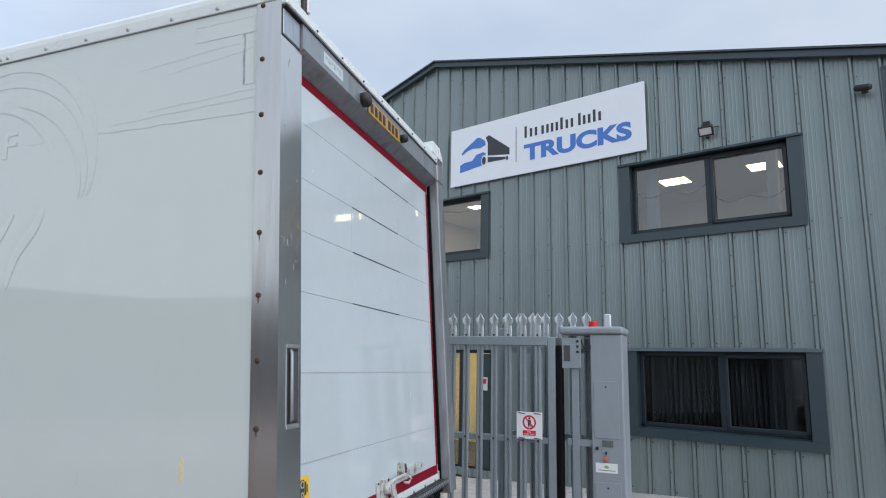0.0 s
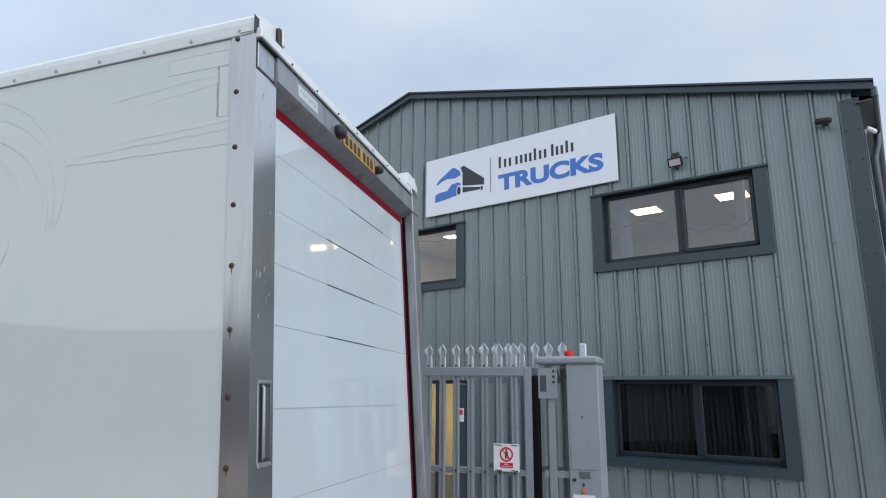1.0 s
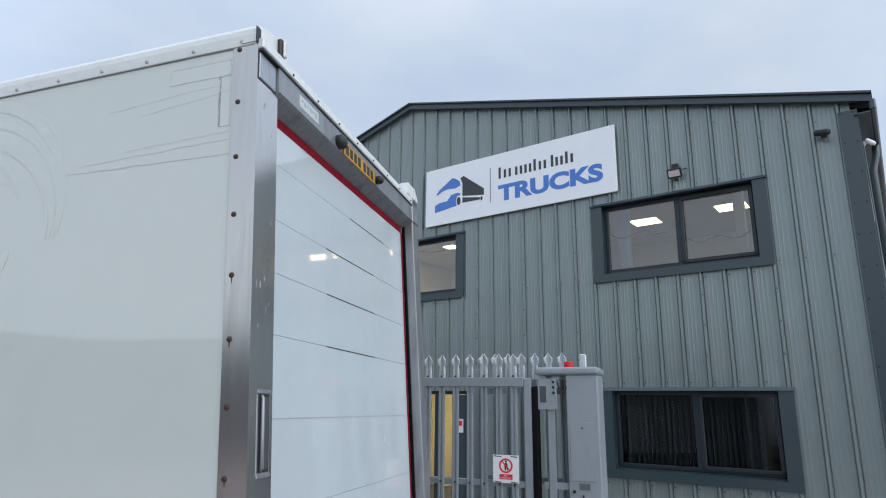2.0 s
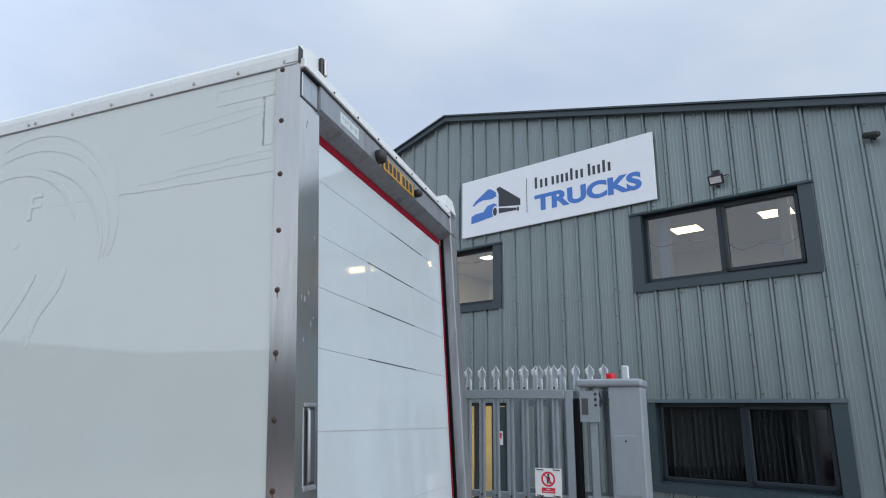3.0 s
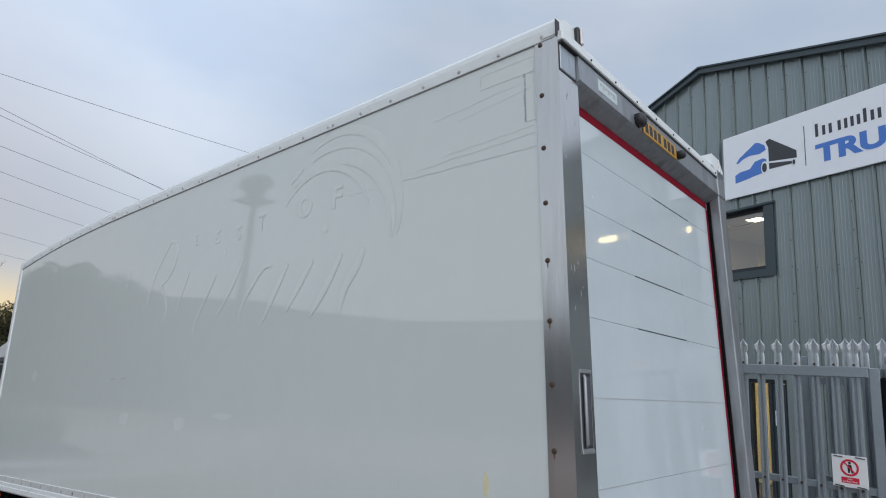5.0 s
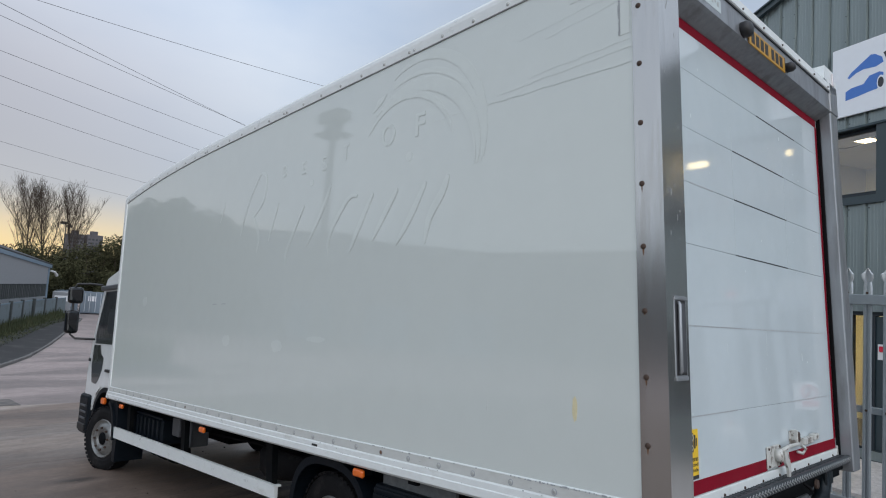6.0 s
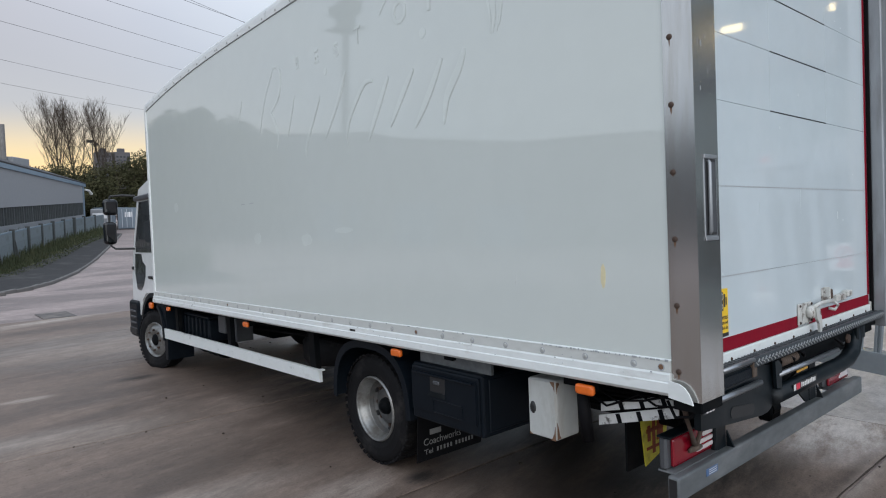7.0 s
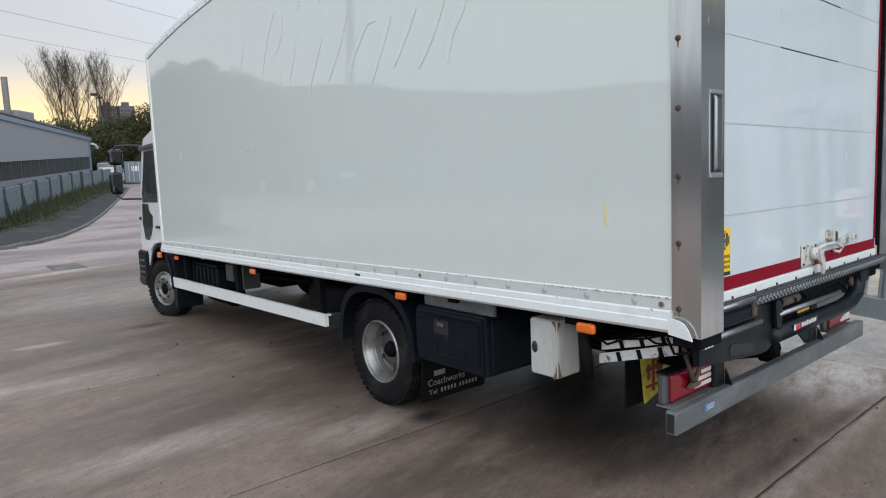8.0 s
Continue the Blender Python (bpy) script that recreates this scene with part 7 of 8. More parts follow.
prism(bm, [(0.775, 0.895), (0.835, 0.880), (0.840, 1.0), (0.80, 1.03), (0.76, 1.03)], 0.016, Matrix(((0, -1, 0, 0.008), (1, 0, 0, 0), (0, 0, 1, 0), (0, 0, 0, 1))))
part("hinge_cheek", bm, "lift_grey", lift)
bm = bmesh.new()
tube(bm, [(-0.022, 0.78, 0.846), (-0.022, 1.30, 0.846), (-0.022, 1.74, 0.842), (-0.022, 1.88, 0.852), (-0.022, 1.98, 0.890), (-0.024, 2.025, 0.950), (-0.026, 2.035, 1.03)], [0.044, 0.044, 0.044, 0.045, 0.046, 0.046, 0.044], 18)
torsion = part("torsion_tube", bm, "lift_grey", lift, "dark painted torsion tube with a small sticker", smooth=True)
bm = bmesh.new()
for k in range(9):
    lathe(bm, [(0.018, 0.0), (0.027, 0.005), (0.027, 0.013), (0.018, 0.018)], 14, Matrix.Translation((-0.03, 0.90 + 0.023 * k, 0.998)))
part("spring", bm, "rag_brown", lift, smooth=True)
part("folded_section", boxed(-0.20, -0.05, 0.62, 1.94, 0.90, 1.045, 0.01), "chassis_black", lift)
part("end_plate", boxed(-0.04, 0.012, 1.99, 2.125, 0.955, 1.040, 0.008), "lift_grey", lift)
bm = bmesh.new()
lathe(bm, [(0, 0.0), (0.030, 0.0), (0.026, 0.012), (0, 0.014)], 12, Matrix.Translation((-0.01, 1.86, 0.985)) @ Matrix.Rotation(radians(-90), 4, "Z"))
part("pivot_bolt", bm, "bolt", lift)
for pts, r in (([(-0.05, 1.0, 1.03), (0.0, 1.02, 1.00), (-0.03, 1.08, 0.965)], 0.008), ([(-0.04, 1.66, 1.03), (0.0, 1.70, 0.99), (-0.01, 1.78, 0.96)], 0.010), ([(-0.03, 1.12, 1.03), (0.004, 1.14, 1.01), (-0.01, 1.18, 0.985), (-0.04, 1.20, 1.02)], 0.007)):
    bm = bmesh.new()
    tube(bm, pts, r, 6)
    part("hydraulic_hose", bm, "rubber", lift, smooth=True)
stk = part("sticker", boxed(0.0215, 0.0245, 0.935, 1.255, 0.846, 0.884), "ink", torsion)
part("mark_white", boxed(0.0245, 0.0252, 0.941, 0.965, 0.850, 0.880), "ink_white", stk)
part("mark_red", boxed(0.0245, 0.0252, 0.972, 1.020, 0.850, 0.880), "notice_red", stk)
for i in range(9):
    part("text_bar", boxed(0.0245, 0.0252, 1.035 + 0.0225 * i, 1.051 + 0.0225 * i, 0.853, 0.874 + (0.004 if i in (0, 3, 6) else 0)), "ink_white", stk)
part("yellow_tag", boxed(-0.004, 0.000, 1.05, 1.20, 0.920, 0.932), "plate_yellow", lift)
under = part("underrun_bar", boxed(-0.180, -0.125, 0.055, 2.52, 0.500, 0.612, 0.010, 2), "bar_grey", truck, "galvanised under-run bar, scraped")
# black sheet on the solid end, coloured as shade inside a tube
part("hollow_end", boxed(-0.171, -0.134, 0.0535, 0.056, 0.513, 0.599), "ink", under)
blue = part("blue_sticker", boxed(-0.1248, -0.1232, 0.30, 0.41, 0.550, 0.584), "sticker_blue", under)
for i in range(3):
    part("text_bar", boxed(-0.1232, -0.1228, 0.325, 0.40, 0.555 + 0.0095 * i, 0.558 + 0.0095 * i), "ink_white", blue)
for yy in (0.48, 1.68):
    part("bracket", boxed(-0.195, -0.165, yy, yy + 0.11, 0.605, 0.98, 0.006), "lift_grey", under)
    bm = bmesh.new()
    prism(bm, [(-0.165, 0.61), (-0.128, 0.612), (-0.165, 0.69)], 0.012, Matrix.Translation((0, yy + 0.11, 0)))
    part("gusset", bm, "lift_grey", under)
bm = bmesh.new()
prism(bm, [(1.42, 0.80), (1.51, 0.706), (1.64, 0.612), (1.80, 0.612), (1.80, 0.74), (1.74, 0.86)], 0.012, Matrix(((0, -1, 0, -0.170), (1, 0, 0, 0), (0, 0, 1, 0), (0, 0, 0, 1))))
part("brace_plate", bm, "lift_grey", under)
for y, z in ((1.70, 0.70), (1.70, 0.76), (1.745, 0.73)):
    bm = bmesh.new()
    lathe(bm, [(0, 0.0), (0.012, 0.0), (0.010, 0.010), (0, 0.010)], 6, Matrix.Translation((-0.165, y, z)) @ Matrix.Rotation(radians(-90), 4, "Z"))
    part("bolt", bm, "bolt", under)
bm = bmesh.new()
tube(bm, [(-0.9, 0.75, 0.60), (-0.45, 1.20, 0.575), (-0.30, 1.52, 0.560)], 0.028, 8)
lathe(bm, [(0, 0), (0.05, 0), (0.05, 0.10), (0, 0.10)], 12, Matrix.Translation((-0.30, 1.38, 0.60)))
box(bm, -0.34, -0.26, 1.36, 1.50, 0.53, 0.62, 0.01)
part("tow_coupling", bm, "chassis_black", truck)
for y0, y1, z0, z1 in ((0.085, 0.525, 0.618, 0.765), (2.03, 2.45, 0.612, 0.705)):
    lampc = part("tail_lamp", boxed(-0.238, -0.200, y0, y1, z0, z1, 0.010), "lamp_body", truck, "red rear lamp cluster in a grey housing")
    part("red_lens", boxed(-0.20, -0.184, y0 + 0.035, y1 - 0.005, z0 + 0.008, z1 - 0.008, 0.012, 3), "red_lens", lampc)
    part("hood", boxed(-0.245, -0.176, y0 - 0.005, y1 + 0.01, z1, z1 + 0.008, 0.003), "lift_grey", lampc)
    part("tray", boxed(-0.245, -0.160, y0 + 0.005, y1 - 0.03, z0 - 0.010, z0 - 0.002), "bar_grey", lampc)
    for i in range(3):
        zz = z0 + 0.028 + (z1 - z0 - 0.055) * i / 3
        part("reflector_bar", boxed(-0.184, -0.180, y1 - 0.20 + 0.03 * i, y1 - 0.03, zz, zz + 0.020, 0.003), "clear_lens", lampc)
# a twist of old rag hanging over the near lamp
bm = bmesh.new()
tube(bm, [(-0.09, 0.05, 0.975), (-0.11, 0.09, 0.93), (-0.13, 0.15, 0.85), (-0.15, 0.22, 0.77), (-0.165, 0.275, 0.70)], [0.010, 0.014, 0.010, 0.009, 0.013], 8)
tube(bm, [(-0.09, 0.16, 0.96), (-0.12, 0.25, 0.90), (-0.14, 0.30, 0.80), (-0.16, 0.31, 0.73), (-0.165, 0.285, 0.69)], [0.009, 0.012, 0.009, 0.010, 0.014], 8)
tube(bm, [(-0.172, 0.24, 0.674), (-0.164, 0.285, 0.684), (-0.166, 0.335, 0.676)], [0.009, 0.018, 0.010], 8)
solid("rag", bm, "rag_brown", "twist of brown rag tied below the rear corner", "rag", TRUCK, smooth=True)

# ---- cab ----
CAB = [(-7.86, 0.92), (-7.86, 2.62), (-8.30, 2.66), (-8.72, 2.58), (-8.86, 2.40), (-9.22, 1.62), (-9.34, 1.20), (-9.38, 0.60), (-9.36, 0.34), (-8.98, 0.34), (-8.90, 0.60), (-8.70, 0.86), (-8.15, 0.99)]
bm = bmesh.new()
prism(bm, CAB, W - 0.24, Matrix.Translation((0, 0.12, 0)))
bmesh.ops.bevel(bm, geom=[e for e in bm.edges if abs(e.verts[0].co.y - e.verts[1].co.y) < 1e-6], offset=0.05, segments=3, affect="EDGES")
cab = part("cab", bm, "cab_white", truck, "white lorry cab with dark windows")
bm = bmesh.new()
prism(bm, [(-7.98, 1.02), (-7.98, 2.42), (-8.66, 2.42), (-9.00, 1.72), (-9.16, 1.05), (-9.12, 0.89), (-8.72, 0.89), (-8.50, 1.00), (-8.20, 1.02)], 0.02, Matrix.Translation((0, 0.104, 0)))
cab_door = part("cab_door", bm, "cab_white", cab)
bm = bmesh.new()
prism(bm, [(-8.06, 1.60), (-8.06, 2.34), (-8.62, 2.34), (-8.93, 1.72), (-8.93, 1.60)], 0.012, Matrix.Translation((0, 0.096, 0)))
part("side_window", bm, "cab_glass", cab_door)
bm = bmesh.new()
prism(bm, [(-8.46, 1.40), (-8.50, 1.24), (-8.60, 1.12), (-8.74, 1.03), (-8.94, 1.04), (-9.02, 1.28), (-8.97, 1.58), (-8.66, 1.58), (-8.60, 1.46)], 0.012, Matrix.Translation((0, 0.096, 0)))
part("kerb_window", bm, "cab_glass", cab_door)
part("door_handle", boxed(-8.28, -8.10, 0.075, 0.105, 1.22, 1.26, 0.008), "ink", cab_door)
part("door_moulding", boxed(-9.20, -9.12, 0.09, 0.11, 1.33, 1.38, 0.008), "ink", cab_door)
part("window_visor", boxed(-8.75, -7.98, 0.05, 0.11, 2.36, 2.43, 0.015), "lamp_body", cab_door)
bm = bmesh.new()
prism(bm, [(-8.90, 2.36), (-9.20, 1.66), (-9.215, 1.66), (-8.915, 2.36)], W - 0.5, Matrix.Translation((0, 0.25, 0)))
part("windscreen", bm, "cab_glass", cab)
part("sun_visor", boxed(-9.02, -8.80, 0.2, W - 0.2, 2.42, 2.54, 0.02), "lamp_body", cab)
part("bumper", boxed(-9.45, -8.93, 0.08, W - 0.08, 0.28, 0.86, 0.06, 3), "black_plastic", cab)
part("step", boxed(-9.36, -9.0, 0.06, 0.14, 0.34, 0.44, 0.01), "ink", cab)
for i in range(3):
    part("step_tread", boxed(-9.30, -9.02, 0.062, 0.10, 0.50 + 0.09 * i, 0.53 + 0.09 * i, 0.006), "lamp_body", cab)
bm = bmesh.new()
prev = None
for i in range(17):
    a = radians(4 + 166 * i / 16)
    cur = [bm.verts.new((-8.08 + r * math.cos(a), y, 0.425 + r * math.sin(a))) for r, y in ((0.60, 0.06), (0.60, 0.46), (0.54, 0.46), (0.54, 0.06))]
    if prev:
        for q in range(4):
            bm.faces.new((prev[q], prev[(q + 1) % 4], cur[(q + 1) % 4], cur[q]))
    else:
        bm.faces.new(cur)
    prev = cur
bm.faces.new(prev[::-1])
part("wheel_arch", bm, "black_plastic", cab)
part("indicator", boxed(-8.12, -8.00, 0.02, 0.07, 0.81, 0.895, 0.018, 2), "amber", cab, "amber indicator lamp")
part("air_deflector", boxed(-7.84, -7.74, 0.14, 0.20, 0.95, 2.45, 0.01), "cab_white", cab)
part("roof_horn", boxed(-8.40, -8.30, 0.25, 0.33, 2.66, 2.72, 0.02), "ink", cab)
for y0, y1, z0, z1 in ((-0.275, -0.075, 2.175, 2.415), (-0.285, -0.105, 1.735, 2.075)):
    mir = part("door_mirror", boxed(-9.20, -9.085, y0, y1, z0, z1, 0.048, 4), "mirror_shell", cab, "black-backed door mirror")
    tilt = Matrix.Translation((-9.078, (y0 + y1) / 2, (z0 + z1) / 2)) @ Matrix.Rotation(radians(-8), 4, "Z") @ Matrix.Rotation(radians(8), 4, "Y")
    hw, hh = (y1 - y0) / 2 - 0.034, (z1 - z0) / 2 - 0.036
    part("mirror_glass", boxed(-0.002, 0.004, -hw, hw, -hh, hh, 0.002), "mirror_glass", mir, m=tilt)
bm = bmesh.new()
tube(bm, [(-9.0, 0.14, 2.46), (-9.05, -0.02, 2.47), (-9.12, -0.17, 2.46), (-9.13, -0.20, 2.40), (-9.13, -0.20, 1.72), (-9.10, -0.14, 1.665), (-9.02, 0.0, 1.66), (-9.0, 0.14, 1.655)], 0.016, 8)
part("mirror_arm", bm, "ink", cab)

# ---- kerb, path, verge, fence and shed beyond the road ----
KERB = [(-24.5, -8.0), (-25.2, -4.0), (-26.2, -0.8), (-27.8, 0.7), (-30.4, 2.0), (-35.0, 3.7), (-43.0, 6.24), (-51.4, 8.7), (-60.0, 11.2), (-70.0, 14.0)]


def along(path, step):
    """Points at even steps along a line of points, with the heading at each."""
    out, carry = [], 0.0
    for (x0, y0), (x1, y1) in zip(path, path[1:]):
        ln = math.hypot(x1 - x0, y1 - y0)
        t = carry
        while t < ln:
            out.append((x0 + (x1 - x0) * t / ln, y0 + (y1 - y0) * t / ln, math.atan2(y1 - y0, x1 - x0)))
            t += step
        carry = t - ln
    return out


def ribbon(path, off0, off1, up, thick):
    """A strip of ground beside a path, off0 to off1 metres to its left side, raised by up."""
    bm = bmesh.new()
    prev = None
    for x, y, a in along(path, 1.5):
        n = (math.sin(a), -math.cos(a))
        cur = []
        for o, z in ((off0, up), (off1, up), (off1, up - thick), (off0, up - thick)):
            px, py = x - n[0] * o, y - n[1] * o
            cur.append(bm.verts.new((px, py, ground_z(px, py) + z)))
        if prev:
            for q in range(4):
                bm.faces.new((prev[q], prev[(q + 1) % 4], cur[(q + 1) % 4], cur[q]))
        else:
            bm.faces.new(cur)
        prev = cur
    bm.faces.new(prev[::-1])
    return bm


kerb = tagged(new("kerb"), "row of worn grey kerb stones along the road", "kerb", kind="structure")
stone = bmesh.new()
box(stone, 0, 0.90, -0.07, 0.07, -0.1, 0.11, 0.02)
stone_mesh = mesh_of("kerb_stone", stone, "kerb_stone")
for x, y, a in along(KERB, 0.915):
    ob = new("kerb_stone", stone_mesh)
    ob.parent = kerb
    ob.matrix_basis = Matrix.Translation((x, y, ground_z(x, y))) @ Matrix.Rotation(a, 4, "Z")
FENCE = [(-33.9, -0.6), (-36.5, 0.2), (-44.1, 2.4), (-52.5, 5.0), (-59.4, 7.3), (-66.6, 10.0), (-72.0, 12.3)]
bm = bmesh.new()
va = [bm.verts.new((x, y, ground_z(x, y) + 0.105)) for x, y in KERB]
vb = [bm.verts.new((x, y, ground_z(x, y) + 0.16)) for x, y in ((-31.0, -9.0), (-32.0, -5.5), (-33.0, -3.0), (-34.6, -0.6), (-37.0, 0.9), (-41.0, 2.3), (-47.0, 4.2), (-54.5, 6.6), (-62.0, 9.2), (-71.0, 12.9))]
for i in range(len(va) - 1):
    bm.faces.new((va[i], vb[i], vb[i + 1], va[i + 1]))
tagged(solid("footpath", bm, "path_tar", "dark tarmac footpath behind the kerb", "footpath", kind="structure"), kind="structure")
back = [(-33.5, -10.0), (-34.2, -6.0), (-35.4, -3.0), (-37.2, -0.3), (-40.0, 0.9), (-44.1, 2.0), (-50.0, 3.8), (-58.0, 6.5), (-65.0, 9.0), (-73.0, 12.6)]
rng = random.Random(17)
bm = bmesh.new()
for _ in range(26000):
    t = rng.random() * (len(back) - 1.001)
    i, f = int(t), t - int(t)
    w = -0.9 + 2.9 * rng.random() ** 1.2
    edge = ((-31.0, -9.0), (-32.0, -5.5), (-33.0, -3.0), (-34.6, -0.6), (-37.0, 0.9), (-41.0, 2.3), (-47.0, 4.2), (-54.5, 6.6), (-62.0, 9.2), (-71.0, 12.9))
    ax, ay = edge[i][0] + (edge[i + 1][0] - edge[i][0]) * f, edge[i][1] + (edge[i + 1][1] - edge[i][1]) * f
    bx, by = back[i][0] + (back[i + 1][0] - back[i][0]) * f, back[i][1] + (back[i + 1][1] - back[i][1]) * f
    x, y = bx + (ax - bx) * w, by + (ay - by) * w
    z = ground_z(x, y) + 0.12
    h = (0.08 + 0.50 * max(0.0, 1.5 - w)) * rng.uniform(0.3, 1.4)
    a = rng.uniform(0, 6.28)
    lean = rng.uniform(-0.18, 0.18)
    s = rng.uniform(0.02, 0.07)
    v = [bm.verts.new(p) for p in ((x - s * math.cos(a), y - s * math.sin(a), z), (x + s * math.cos(a), y + s * math.sin(a), z), (x + lean, y + lean * 0.6, z + h))]
    bm.faces.new(v)
solid("verge_grass", bm, "grass", "rough tufted grass verge at the foot of the fence", "grass", kind="stuff")

fence_wall = thing("slab_fence", "concrete post and slab fence, painted pale blue-grey, grimy", "fence")
for x, y, a in along(FENCE, 4.3):
    g = ground_z(x, y)
    m = Matrix.Translation((x, y, g)) @ Matrix.Rotation(a, 4, "Z")
    for z0, z1 in ((0.0, 0.624), (0.628, 1.256), (1.26, 1.86)):
        part("slab", boxed(0.08, 4.22, -0.03, 0.03, z0, z1, 0.004), "fence_slab", fence_wall, m=m)
    # a paler band along the slab tops, built as its own strip
    part("capping", boxed(0.11, 4.19, -0.04, 0.04, 1.86, 1.95, 0.01), "fence_top", fence_wall, m=m)
    part("post", boxed(-0.14, 0.14, -0.12, 0.12, -0.1, 2.08, 0.02), "fence_post", fence_wall, m=m)
    if x > -46.0:
        bm = bmesh.new()
        prism(bm, [(-0.09, 1.75), (-0.09, -0.05), (-0.42, -0.05), (-0.36, 0.10)], 0.10, Matrix.Translation((0.05, 0, 0)) @ Matrix.Rotation(radians(90), 4, "Z"))
        part("raking_strut", bm, "fence_post", fence_wall, m=m)

shed = thing("factory_shed", "long single-storey factory shed, pale walls, blue trim, window band", "shed")
P0, P1 = Vector((-73.5, 11.4)), Vector((-38.0, -2.6))
d = (P1 - P0)
L = d.length
ang = math.atan2(d.y, d.x)
SH = Matrix.Translation((P0.x, P0.y, ground_z(P0.x, P0.y))) @ Matrix.Rotation(ang, 4, "Z")
D2 = -8.0   # the shed lies on the far side of its front wall
top0, top1 = 4.95, 6.58


def shed_part(name, bm, mat, label=""):
    return part(name, bm, mat, shed, label, m=SH)


bm = bmesh.new()
prism(bm, [(0, -0.4), (L, -0.4), (L, 2.05), (0, 2.05)], 0.3, Matrix.Translation((0, -0.3, 0)))
shed_part("lower_wall", bm, "shed_wall")
bm = bmesh.new()
prism(bm, [(0, 3.3), (L, 3.3), (L, top1), (0, top0)], 0.3, Matrix.Translation((0, -0.3, 0)))
shed_part("upper_wall", bm, "shed_wall")
shed_part("window_band", boxed(0.6, L, -0.24, -0.16, 2.05, 3.3), "shed_glass")
i = 0
x = 0.6
while x < L - 0.1:
    shed_part("mullion", boxed(x, x + (0.16 if i % 4 == 0 else 0.07), -0.20, -0.02, 2.05, 3.3), "mullion_brown")
    x += 0.55
    i += 1
shed_part("corner_pier", boxed(-0.05, 0.6, -0.4, 0.03, -0.4, top0), "shed_blue")
shed_part("downpipe", boxed(28.86, 29.30, -0.10, 0.06, -0.4, top0 + 0.74 * (top1 - top0), 0.03), "shed_blue")
bm = bmesh.new()
prism(bm, [(-0.4, top0 - 0.02), (L, top1 - 0.02), (L, top1 + 0.30), (-0.4, top0 + 0.30)], 0.45, Matrix.Translation((0, -0.32, 0)))
shed_part("blue_gutter", bm, "shed_blue")
bm = bmesh.new()
v = [bm.verts.new(p) for p in ((-0.4, 0.12, top0 + 0.30), (L, 0.12, top1 + 0.30), (L, D2 / 2, top1 + 1.7), (-0.4, D2 / 2, top0 + 1.7), (-0.4, D2, top0 + 0.3), (L, D2, top1 + 0.3))]
bm.faces.new((v[0], v[1], v[2], v[3]))
bm.faces.new((v[3], v[2], v[5], v[4]))
thicken(bm, 0.12)
shed_part("roof", bm, "shed_roof")
bm = bmesh.new()
prism(bm, [(0, -0.4), (-D2, -0.4), (-D2, top0 + 0.2), (-D2 / 2, top0 + 1.55), (0, top0 + 0.2)], 0.25, Matrix.Rotation(radians(-90), 4, "Z"))
shed_part("end_wall", bm, "shed_wall")
bm = bmesh.new()
tube(bm, [(13.3, -3.2, 5.9), (13.3, -3.2, 9.98)], 0.24, 14)
shed_part("flue", bm, "flue_steel", "plain grey flue pipe")
shed_part("roof_plant", boxed(8.4, 12.9, -4.2, -2.6, 5.9, 7.36, 0.05), "shed_wall")
bm = bmesh.new()
tube(bm, [(-0.02, 0.1, top0 - 0.3), (-0.5, 0.4, top0 - 0.4), (-1.0, 0.5, top0 - 0.75)], [0.10, 0.10, 0.16], 10)
shed_part("yard_lamp", bm, "ink_white")

# containers at the end of the road


def container(x, y, rot, body):
    t = thing("shipping_container", "blue-grey steel shipping container with doors facing the road", "container", Matrix.Translation((x, y, ground_z(x, y))) @ Matrix.Rotation(radians(rot), 4, "Z"), group="containers")
    bm = bmesh.new()
    box(bm, -6.0, 0.0, -1.22, 1.22, 0.12, 2.59)
    part("body", bm, body, t)
    for s in (-1, 1):
        dd = part("door", boxed(0.0, 0.06, 0.02 * s, 1.16 * s, 0.2, 2.5, 0.01), body, t)
        for k in (0.3, 0.8):
            bm = bmesh.new()
            tube(bm, [(0.10, k * s, 0.25), (0.10, k * s, 2.45)], 0.03, 6)
            part("lock_rod", bm, "galv", dd)
        for k in range(5):
            part("corrugation", boxed(0.06, 0.085, (0.12 + 0.2 * k) * s, (0.2 + 0.2 * k) * s, 0.3, 2.4), body, dd)
    for yy in (-1.22, 1.14):
        part("corner_post", boxed(-0.02, 0.08, yy, yy + 0.08, 0.0, 2.6), body, t)
    part("end_panel", boxed(0.06, 0.075, -0.5, 0.4, 1.5, 2.1), "notice_white", t)
    return t


container(-80.0, 17.3, -12, "container_blue")
container(-80.8, 14.7, -12, "container_blue")
container(-79.0, 20.1, -12, "container_blue")
van = thing("distant_lorry", "small pale lorry parked at the end of the road", "lorry", Matrix.Translation((-76.0, 13.3, ground_z(-76, 13.3))) @ Matrix.Rotation(radians(-12), 4, "Z"))
part("body", boxed(-4.0, 0, -0.9, 0.9, 0.5, 2.5, 0.05), "shed_wall", van)
part("rear_window", boxed(0.0, 0.02, -0.7, 0.7, 1.5, 2.1), "notice_white", van)
for xx in (-0.8, -3.2):
    bm = bmesh.new()
    lathe(bm, [(0, -0.95), (0.42, -0.95), (0.42, 0.95), (0, 0.95)], 18, Matrix.Translation((xx, 0, 0.42)))
    part("axle_wheels", bm, "tyre", van)


